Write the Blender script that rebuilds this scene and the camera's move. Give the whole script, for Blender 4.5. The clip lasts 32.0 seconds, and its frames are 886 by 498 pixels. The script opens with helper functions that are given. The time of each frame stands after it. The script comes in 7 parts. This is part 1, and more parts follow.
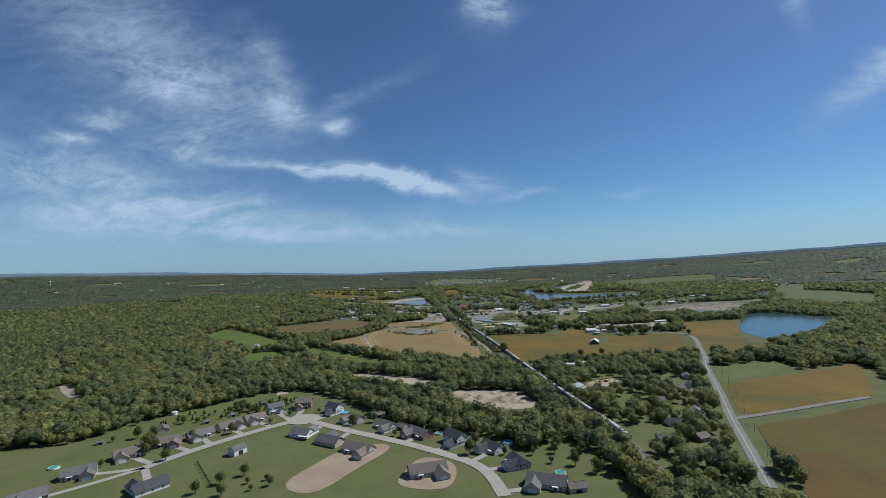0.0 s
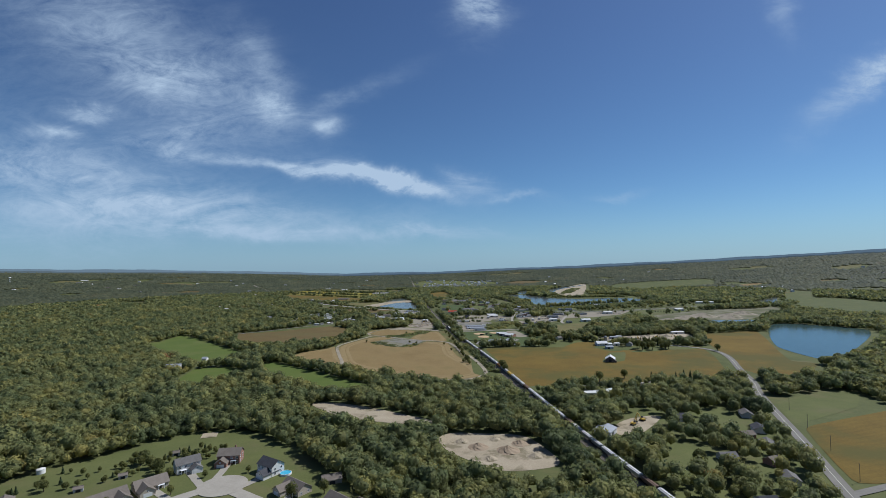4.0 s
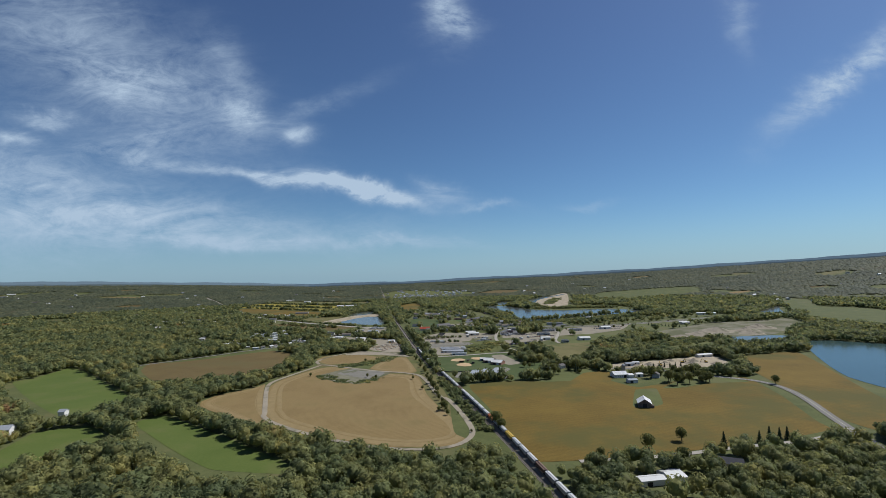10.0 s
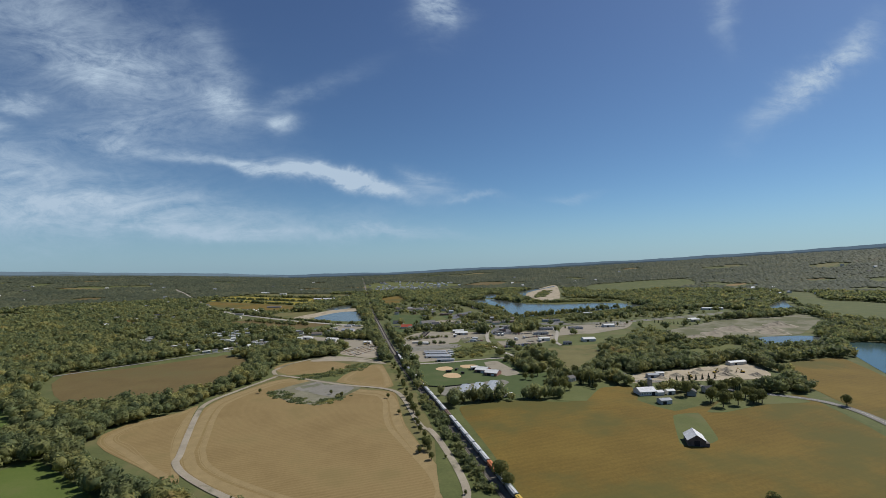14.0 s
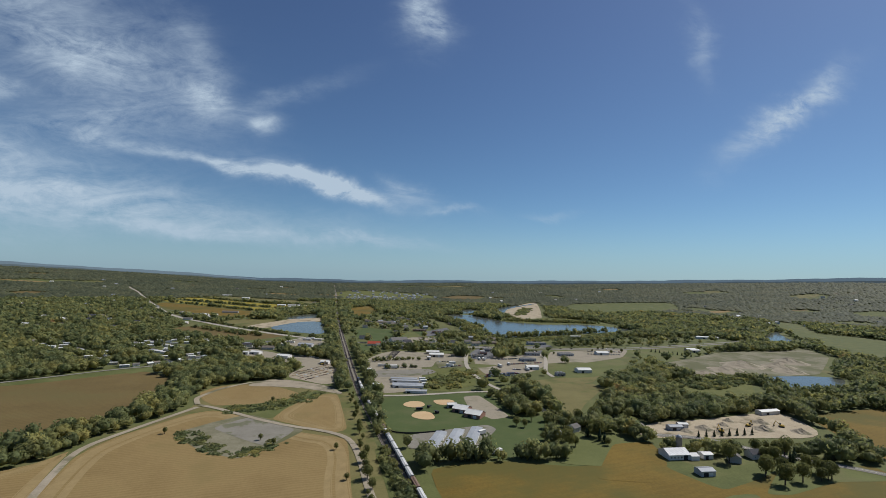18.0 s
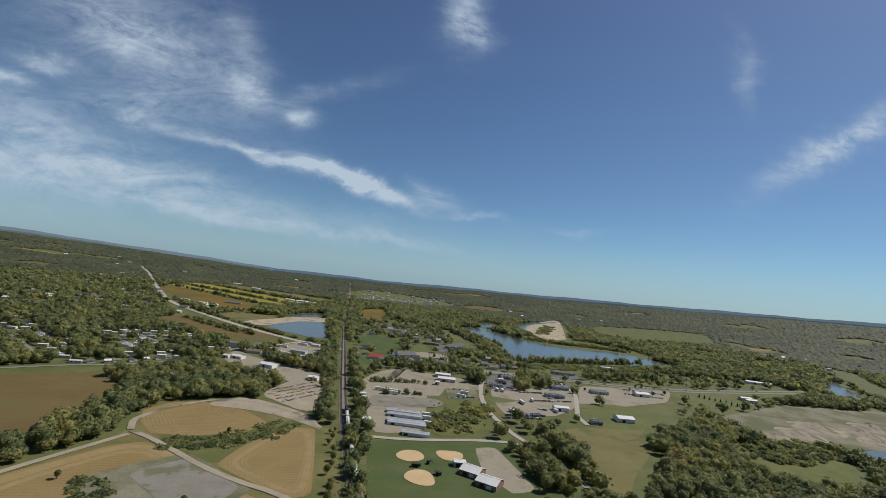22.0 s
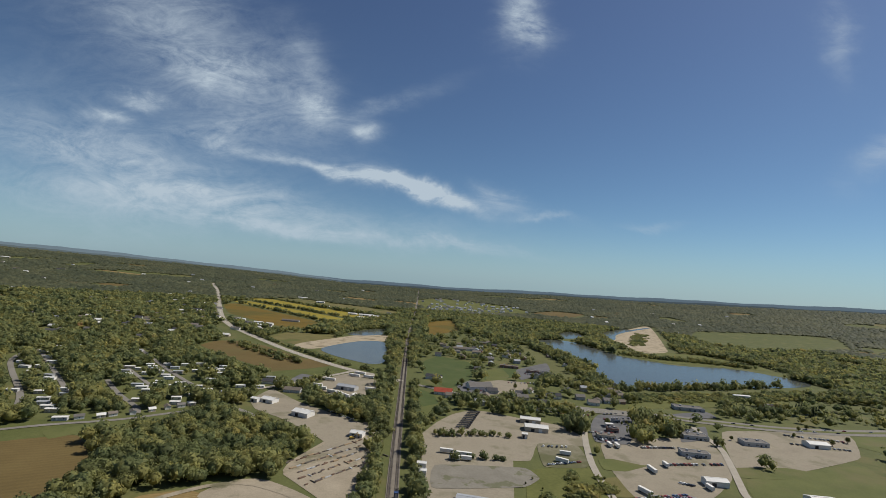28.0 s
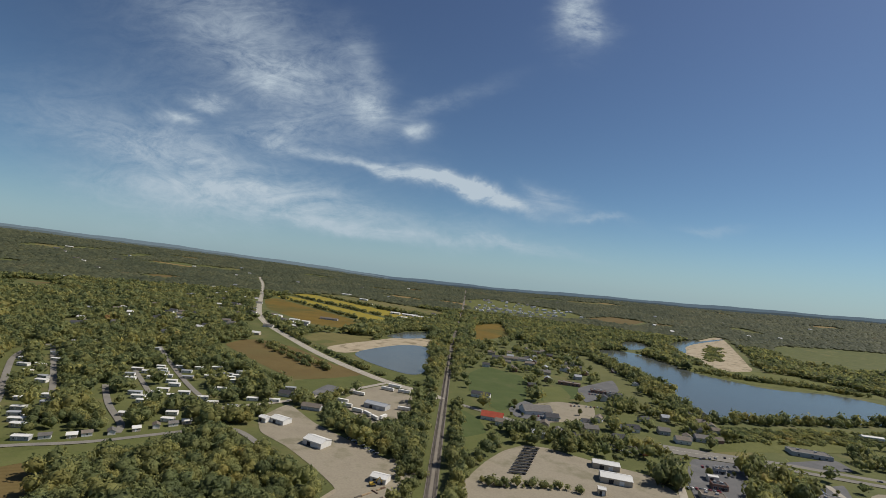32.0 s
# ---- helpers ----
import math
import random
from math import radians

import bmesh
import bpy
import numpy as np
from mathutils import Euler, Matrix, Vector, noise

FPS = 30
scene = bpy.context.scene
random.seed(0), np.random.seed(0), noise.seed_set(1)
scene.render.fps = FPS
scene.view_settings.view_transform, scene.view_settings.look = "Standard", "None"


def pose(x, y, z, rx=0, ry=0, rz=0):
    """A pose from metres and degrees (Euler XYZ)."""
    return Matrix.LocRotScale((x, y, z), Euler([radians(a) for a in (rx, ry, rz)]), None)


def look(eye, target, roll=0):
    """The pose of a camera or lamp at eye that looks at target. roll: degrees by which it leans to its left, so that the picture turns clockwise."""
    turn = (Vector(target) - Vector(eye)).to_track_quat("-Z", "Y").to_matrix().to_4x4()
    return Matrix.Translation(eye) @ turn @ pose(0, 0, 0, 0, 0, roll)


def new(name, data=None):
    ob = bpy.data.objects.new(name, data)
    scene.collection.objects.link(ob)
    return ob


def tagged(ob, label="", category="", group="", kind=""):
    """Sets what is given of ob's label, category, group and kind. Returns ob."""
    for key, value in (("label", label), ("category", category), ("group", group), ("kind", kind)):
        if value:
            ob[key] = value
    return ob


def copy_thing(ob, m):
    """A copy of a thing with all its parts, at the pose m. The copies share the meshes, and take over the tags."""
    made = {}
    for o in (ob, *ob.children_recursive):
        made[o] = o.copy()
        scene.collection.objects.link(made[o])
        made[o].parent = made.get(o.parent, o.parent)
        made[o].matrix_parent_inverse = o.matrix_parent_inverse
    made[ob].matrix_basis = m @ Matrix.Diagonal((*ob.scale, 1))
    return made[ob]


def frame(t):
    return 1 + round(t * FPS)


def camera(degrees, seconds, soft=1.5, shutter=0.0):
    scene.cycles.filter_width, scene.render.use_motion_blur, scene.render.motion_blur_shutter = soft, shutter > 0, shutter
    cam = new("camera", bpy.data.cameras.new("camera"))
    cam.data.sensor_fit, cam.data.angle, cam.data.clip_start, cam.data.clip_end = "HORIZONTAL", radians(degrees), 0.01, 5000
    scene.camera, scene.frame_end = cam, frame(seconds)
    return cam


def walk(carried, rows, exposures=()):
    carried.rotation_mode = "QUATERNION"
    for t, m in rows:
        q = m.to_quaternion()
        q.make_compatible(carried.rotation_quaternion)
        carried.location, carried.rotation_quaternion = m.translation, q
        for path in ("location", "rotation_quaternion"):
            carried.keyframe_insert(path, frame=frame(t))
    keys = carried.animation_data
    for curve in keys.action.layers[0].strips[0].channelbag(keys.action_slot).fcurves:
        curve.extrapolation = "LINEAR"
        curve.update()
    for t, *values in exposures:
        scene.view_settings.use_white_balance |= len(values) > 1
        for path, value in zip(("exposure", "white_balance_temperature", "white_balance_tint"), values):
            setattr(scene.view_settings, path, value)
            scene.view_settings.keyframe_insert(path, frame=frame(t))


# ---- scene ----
cam = camera(85.294, 32.0, soft=0.85)
PATH = [
    (0, look((0.02, 0.03, 139.28), (-0.06, 999.56, 169.93), -1.785)),
    (0.5, look((0.13, 16.48, 139.09), (0.76, 1015.95, 171.72), -1.277)),
    (1, look((0.23, 33.13, 138.79), (3.38, 1032.47, 174.94), -1.673)),
    (1.5, look((0.36, 50.04, 138.28), (2.63, 1049.38, 174.27), -0.342)),
    (2, look((0.53, 67.12, 137.72), (5.17, 1066.44, 174.37), 0.370)),
    (2.5, look((0.76, 84.29, 137.41), (11.60, 1083.67, 170.88), -0.920)),
    (3, look((1.03, 101.49, 137.35), (18.40, 1100.86, 168.29), -1.395)),
    (3.5, look((1.27, 118.65, 137.33), (22.74, 1117.95, 167.99), -1.532)),
    (4, look((1.41, 135.73, 137.30), (24.87, 1134.93, 169.68), -1.001)),
    (4.5, look((1.44, 152.77, 137.32), (30.90, 1151.71, 172.61), -1.640)),
    (6.5, look((6.79, 222.93, 134.45), (29.40, 1221.83, 175.62), 1.245)),
    (7, look((7.54, 239.15, 134.33), (36.51, 1237.61, 181.60), 1.263)),
    (7.5, look((8.37, 255.15, 134.22), (47.15, 1253.12, 184.76), 0.666)),
    (8, look((9.21, 270.93, 134.18), (59.61, 1268.37, 184.98), 0.728)),
    (8.5, look((9.98, 286.61, 134.33), (71.41, 1283.49, 183.83), 0.843)),
    (9, look((10.73, 302.26, 134.69), (78.70, 1298.75, 183.46), 1.117)),
    (9.5, look((11.59, 317.86, 135.13), (86.06, 1314.08, 179.93), 0.188)),
    (10, look((12.70, 333.45, 135.43), (92.15, 1329.03, 185.65), -1.421)),
    (10.5, look((14.11, 349.12, 135.51), (99.23, 1344.32, 183.83), -2.490)),
    (11, look((15.70, 364.96, 135.40), (107.27, 1359.62, 183.03), -3.608)),
    (11.5, look((17.37, 381.02, 135.19), (109.24, 1375.61, 183.68), -3.359)),
    (12, look((19.12, 397.26, 135.17), (101.12, 1392.64, 185.06), -2.472)),
    (12.5, look((20.92, 413.54, 135.50), (99.93, 1409.39, 180.64), -1.917)),
    (13, look((22.53, 429.73, 135.86), (109.81, 1425.12, 175.67), -2.319)),
    (13.5, look((23.70, 445.81, 135.90), (123.59, 1440.13, 172.59), -2.257)),
    (14, look((24.47, 461.78, 135.72), (134.29, 1455.26, 166.45), -1.240)),
    (14.5, look((25.06, 477.68, 135.58), (140.92, 1470.44, 167.11), -0.930)),
    (16.5, look((32.33, 536.26, 132.61), (167.16, 1525.74, 185.10), -3.114)),
    (17, look((33.84, 550.96, 133.36), (176.22, 1539.45, 184.39), -1.729)),
    (17.5, look((35.39, 565.62, 134.01), (186.28, 1552.90, 184.03), -0.502)),
    (18, look((37.09, 580.16, 134.60), (193.05, 1566.42, 189.18), 1.813)),
    (18.5, look((39.02, 594.52, 135.29), (196.67, 1580.88, 182.71), 4.527)),
    (19, look((41.11, 608.75, 136.13), (199.84, 1595.06, 180.79), 1.860)),
    (19.5, look((43.29, 623.03, 137.15), (202.62, 1608.86, 189.69), 0.898)),
    (20, look((45.54, 637.51, 138.33), (212.35, 1622.14, 189.93), -1.185)),
    (20.5, look((47.88, 652.18, 139.48), (208.26, 1638.02, 188.57), 2.900)),
    (21, look((50.28, 667.01, 140.36), (195.84, 1655.07, 190.80), 5.362)),
    (21.5, look((52.64, 681.91, 140.86), (179.96, 1672.13, 197.89), 5.866)),
    (22, look((54.88, 696.79, 141.12), (164.82, 1688.75, 203.70), 6.912)),
    (22.5, look((56.81, 711.54, 141.35), (156.54, 1704.60, 203.70), 7.271)),
    (23, look((58.22, 726.12, 141.72), (144.75, 1719.98, 210.68), 9.404)),
    (23.5, look((59.09, 740.50, 142.28), (134.14, 1735.05, 214.70), 11.279)),
    (24, look((59.58, 754.65, 143.05), (124.01, 1749.97, 215.13), 10.566)),
    (24.5, look((59.89, 768.60, 144.03), (112.57, 1764.50, 217.59), 8.302)),
    (25, look((60.17, 782.39, 145.16), (97.82, 1778.45, 225.38), 7.944)),
    (25.5, look((60.49, 796.08, 146.35), (85.48, 1792.97, 221.06), 7.176)),
    (27.5, look((61.30, 848.65, 151.87), (38.87, 1846.79, 208.62), 5.499)),
    (28, look((60.87, 861.90, 151.53), (30.82, 1859.82, 208.57), 4.595)),
    (28.5, look((60.28, 875.37, 151.38), (20.62, 1873.07, 206.50), 4.981)),
    (29, look((59.47, 889.12, 151.43), (10.47, 1886.39, 206.67), 6.331)),
    (29.5, look((58.49, 903.04, 151.60), (-0.98, 1900.01, 201.75), 8.202)),
    (30, look((57.51, 916.95, 151.72), (-14.59, 1913.32, 196.99), 8.998)),
    (30.5, look((56.61, 930.75, 151.69), (-28.83, 1926.19, 194.11), 8.180)),
    (31, look((55.76, 944.37, 151.46), (-45.79, 1938.26, 194.82), 7.461)),
    (31.5, look((54.92, 957.89, 151.02), (-60.66, 1950.20, 195.35), 6.956)),
    (32, look((54.09, 971.37, 150.42), (-75.48, 1961.84, 197.00), 6.057)),
]
walk(cam, PATH, [(0.0, -0.06, 5550, 10), (14.0, -0.06, 6000, 10), (24.0, -0.06, 6300, 10), (32.0, -0.06, 6550, 10)])

# ---- world and sun ----
SUN_AZ, SUN_EL = 67.0, 49.0
world = bpy.data.worlds.new("sky")
scene.world = world
world.use_nodes = True
wn, wl = world.node_tree.nodes, world.node_tree.links
for n in list(wn):
    wn.remove(n)


def wmath(op, a, b=None, c=None):
    n = wn.new("ShaderNodeMath")
    n.operation = op
    for k, v in enumerate((a, b, c)):
        if v is None:
            continue
        if isinstance(v, (int, float)):
            n.inputs[k].default_value = v
        else:
            wl.new(v, n.inputs[k])
    return n.outputs[0]


sky = wn.new("ShaderNodeTexSky")
sky.sky_type = "NISHITA"
sky.sun_disc = False
sky.sun_elevation = radians(SUN_EL)
sky.sun_rotation = radians(SUN_AZ)
sky.altitude = 200.0
sky.air_density = 0.75
sky.dust_density = 0.4
sky.ozone_density = 3.0
way = wn.new("ShaderNodeTexCoord").outputs["Generated"]
sep = wn.new("ShaderNodeSeparateXYZ")
wl.new(way, sep.inputs[0])
ahead = wmath("MAXIMUM", sep.outputs[1], 0.08)
cu = wmath("DIVIDE", sep.outputs[0], ahead)
cv = wmath("DIVIDE", sep.outputs[2], ahead)
flat = wn.new("ShaderNodeCombineXYZ")
wl.new(cu, flat.inputs[0])
wl.new(cv, flat.inputs[1])


def wnoise(scale, detail, rough, stretch, distort=0.0):
    mp = wn.new("ShaderNodeMapping")
    mp.inputs["Scale"].default_value = stretch
    mp.inputs["Rotation"].default_value = (0, 0, radians(10))
    wl.new(flat.outputs[0], mp.inputs["Vector"])
    n = wn.new("ShaderNodeTexNoise")
    n.inputs["Scale"].default_value = scale
    n.inputs["Detail"].default_value = detail
    n.inputs["Roughness"].default_value = rough
    n.inputs["Distortion"].default_value = distort
    wl.new(mp.outputs[0], n.inputs["Vector"])
    return n.outputs["Fac"]


warp_u = wmath("MULTIPLY", wmath("SUBTRACT", wnoise(5.0, 5, 0.6, (1, 1.6, 1)), 0.5), 0.16)
warp_v = wmath("MULTIPLY", wmath("SUBTRACT", wnoise(6.5, 5, 0.6, (1, 1.3, 1), 0.4), 0.5), 0.085)
pu = wmath("ADD", cu, warp_u)
pv = wmath("ADD", cv, warp_v)
# cirrus: across, up, lean, half length, half breadth, strength
CIRRUS = [(-0.215, 0.198, -9, 0.235, 0.0125, 0.95), (-0.115, 0.183, -14, 0.09, 0.016, 0.6), (-0.057, 0.167, -14, 0.106, 0.014, 0.7), (-0.507, 0.105, -2, 0.388, 0.031, 0.62),
          (-0.34, 0.075, -4, 0.153, 0.014, 0.45), (-0.742, 0.071, 0, 0.235, 0.047, 0.35), (-0.043, 0.069, -3, 0.164, 0.011, 0.55),
          (-0.333, 0.337, -30, 0.04, 0.028, 0.75), (-0.217, 0.29, 10, 0.038, 0.015, 0.75), (-0.703, 0.325, -5, 0.045, 0.013, 0.55),
          (-0.786, 0.286, -5, 0.041, 0.014, 0.5), (0.102, 0.558, -60, 0.053, 0.04, 0.85), (-0.522, 0.231, 0, 0.029, 0.016, 0.35)]
CIRRUS += [(0.167, 0.134, 5, 0.047, 0.007, 0.35), (0.401, 0.139, 0, 0.053, 0.007, 0.25), (1.0, 0.42, 36, 0.15, 0.03, 0.95),
           (0.763, 0.56, -70, 0.07, 0.026, 0.3), (-0.613, 0.472, -35, 0.27, 0.088, 0.4), (-0.532, 0.4, 0, 0.106, 0.038, 0.45),
           (-0.353, 0.426, -60, 0.082, 0.035, 0.3), (-0.749, 0.2, -8, 0.247, 0.04, 0.5), (-0.547, 0.265, 10, 0.129, 0.026, 0.35),
           (-0.201, 0.338, 25, 0.129, 0.016, 0.22), (-0.639, 0.141, 0, 0.211, 0.019, 0.4), (0.073, 0.175, -20, 0.047, 0.016, 0.5)]
CIRRUS += [(-0.72, 0.46, -25, 0.34, 0.15, 0.12), (-0.95, 0.25, -8, 0.30, 0.10, 0.22), (-0.45, 0.30, -20, 0.16, 0.05, 0.12)]
total = None
for u0, v0, lean, su, sv, amp in CIRRUS:
    ca, sa = math.cos(radians(lean)), math.sin(radians(lean))
    du, dv = wmath("SUBTRACT", pu, u0), wmath("SUBTRACT", pv, v0)
    along = wmath("MULTIPLY_ADD", du, ca / su, wmath("MULTIPLY", dv, sa / su))
    across = wmath("MULTIPLY_ADD", du, -sa / sv, wmath("MULTIPLY", dv, ca / sv))
    d2 = wmath("MULTIPLY_ADD", along, along, wmath("MULTIPLY", across, across))
    blob = wmath("MULTIPLY", wmath("EXPONENT", wmath("MULTIPLY", d2, -0.9)), amp)
    total = blob if total is None else wmath("ADD", total, blob)
streaks = wnoise(6.5, 10, 0.68, (0.85, 2.2, 1), 1.1)
fine = wnoise(19.0, 8, 0.72, (0.9, 1.9, 1), 1.2)
torn = wmath("MULTIPLY_ADD", wmath("MULTIPLY_ADD", fine, 0.45, streaks), 2.6, -1.15)
cover = wmath("MULTIPLY", total, wmath("MAXIMUM", torn, 0.0))
cover = wmath("MINIMUM", wmath("MULTIPLY", cover, 1.1), 0.9)
mix = wn.new("ShaderNodeMix")
mix.data_type = "RGBA"
wl.new(cover, mix.inputs["Factor"])
clear = wn.new("ShaderNodeVectorMath")
clear.operation = "MULTIPLY"
wl.new(sky.outputs[0], clear.inputs[0])
tone = wn.new("ShaderNodeMix")
tone.data_type = "RGBA"
tone.inputs["A"].default_value = (0.78, 1.0, 1.0, 1)
tone.inputs["B"].default_value = (0.96, 0.97, 1.05, 1)
wl.new(wmath("MINIMUM", wmath("MULTIPLY", wmath("MAXIMUM", sep.outputs[2], 0.0), 1.7), 1.0), tone.inputs["Factor"])
wl.new(tone.outputs["Result"], clear.inputs[1])
wl.new(clear.outputs[0], mix.inputs["A"])
mix.inputs["B"].default_value = (6.9, 8.1, 9.1, 1)
low = wmath("MULTIPLY", wmath("EXPONENT", wmath("MULTIPLY", wmath("MULTIPLY", sep.outputs[2], sep.outputs[2]), -170.0)), 0.6)
haze = wn.new("ShaderNodeMix")
haze.data_type = "RGBA"
wl.new(low, haze.inputs["Factor"])
wl.new(mix.outputs["Result"], haze.inputs["A"])
haze.inputs["B"].default_value = (4.3, 6.1, 7.3, 1)
back = wn.new("ShaderNodeBackground")
back.inputs["Strength"].default_value = 0.074
wl.new(haze.outputs["Result"], back.inputs["Color"])
wo = wn.new("ShaderNodeOutputWorld")
wl.new(back.outputs[0], wo.inputs["Surface"])

sun = new("sun", bpy.data.lights.new("sun", "SUN"))
sun.data.energy = 4.7
sun.data.angle = radians(0.53)
sun.data.color = (1.0, 0.95, 0.87)
sx, sy = math.sin(radians(SUN_AZ)) * math.cos(radians(SUN_EL)), math.cos(radians(SUN_AZ)) * math.cos(radians(SUN_EL))
sun.matrix_world = look((sx * 900, sy * 900, math.sin(radians(SUN_EL)) * 900), (0, 0, 0))

# ---- materials ----
def material(name, dark, light, scale=0.1, fine=2.0, rough=0.9, bump=0.0, bump_scale=1.0, metal=0.0, island=0.0, piece=0.0, spec=0.14, stripe=None, blot=None):
    """Two-scale varied surface. stripe: (spacing in metres, angle, strength) of rows."""
    m = bpy.data.materials.new(name)
    m.use_nodes = True
    n, l = m.node_tree.nodes, m.node_tree.links
    b = n["Principled BSDF"]
    b.inputs["Roughness"].default_value = rough
    b.inputs["Metallic"].default_value = metal
    b.inputs["Specular IOR Level"].default_value = spec
    geo = n.new("ShaderNodeTexCoord").outputs["Object"]

    def mth(op, a, c):
        k = n.new("ShaderNodeMath")
        k.operation = op
        for i, v in enumerate((a, c)):
            if isinstance(v, (int, float)):
                k.inputs[i].default_value = v
            else:
                l.new(v, k.inputs[i])
        return k.outputs[0]

    def noi(s, det, rg=0.55):
        k = n.new("ShaderNodeTexNoise")
        k.inputs["Scale"].default_value = s
        k.inputs["Detail"].default_value = det
        k.inputs["Roughness"].default_value = rg
        l.new(geo, k.inputs["Vector"])
        return k.outputs["Fac"]

    fac = mth("ADD", mth("MULTIPLY", noi(scale, 7, 0.66), 0.62), mth("MULTIPLY", noi(fine, 3, 0.65), 0.38))
    fac = mth("ADD", mth("MULTIPLY", mth("SUBTRACT", fac, 0.5), 2.4), 0.5)
    if stripe:
        w = n.new("ShaderNodeTexWave")
        w.inputs["Scale"].default_value = 0.314 / stripe[0]
        w.inputs["Distortion"].default_value = 5.0
        w.inputs["Detail"].default_value = 2
        w.inputs["Detail Scale"].default_value = 0.4
        mp = n.new("ShaderNodeMapping")
        mp.inputs["Rotation"].default_value = (0, 0, radians(stripe[1]))
        l.new(geo, mp.inputs["Vector"])
        l.new(mp.outputs[0], w.inputs["Vector"])
        fac = mth("ADD", fac, mth("MULTIPLY", mth("SUBTRACT", w.outputs["Fac"], 0.5), stripe[2]))
    if island:
        g = n.new("ShaderNodeNewGeometry")
        fac = mth("ADD", fac, mth("MULTIPLY", mth("SUBTRACT", g.outputs["Random Per Island"], 0.5), island))
    if piece:
        o = n.new("ShaderNodeObjectInfo")
        fac = mth("ADD", fac, mth("MULTIPLY", mth("SUBTRACT", o.outputs["Random"], 0.5), piece))
    ramp = n.new("ShaderNodeMix")
    ramp.data_type = "RGBA"
    ramp.clamp_factor = True
    l.new(fac, ramp.inputs["Factor"])
    ramp.inputs["A"].default_value = (*dark, 1)
    ramp.inputs["B"].default_value = (*light, 1)
    col = ramp.outputs["Result"]
    if blot:
        mx = n.new("ShaderNodeMix")
        mx.data_type = "RGBA"
        mr = n.new("ShaderNodeMapRange")
        mr.interpolation_type = "SMOOTHSTEP"
        for i, v in (("From Min", blot[2]), ("From Max", blot[3]), ("To Max", blot[4])):
            mr.inputs[i].default_value = v
        l.new(noi(blot[1], 6, 0.6), mr.inputs["Value"])
        l.new(mr.outputs["Result"], mx.inputs["Factor"])
        l.new(col, mx.inputs["A"])
        mx.inputs["B"].default_value = (*blot[0], 1)
        col = mx.outputs["Result"]
    l.new(col, b.inputs["Base Color"])
    if bump:
        bp = n.new("ShaderNodeBump")
        bp.inputs["Strength"].default_value = bump
        bp.inputs["Distance"].default_value = 0.3
        l.new(noi(bump_scale, 4, 0.7), bp.inputs["Height"])
        l.new(bp.outputs[0], b.inputs["Normal"])
    return m


def leafy(m, share=0.5):
    """Lets part of the light through, as leaves do."""
    n, l = m.node_tree.nodes, m.node_tree.links
    b = n["Principled BSDF"]
    tr = n.new("ShaderNodeBsdfTranslucent")
    l.new(b.inputs["Base Color"].links[0].from_socket, tr.inputs["Color"])
    mx = n.new("ShaderNodeMixShader")
    mx.inputs[0].default_value = share
    l.new(b.outputs[0], mx.inputs[1])
    l.new(tr.outputs[0], mx.inputs[2])
    l.new(mx.outputs[0], n["Material Output"].inputs["Surface"])
    return m


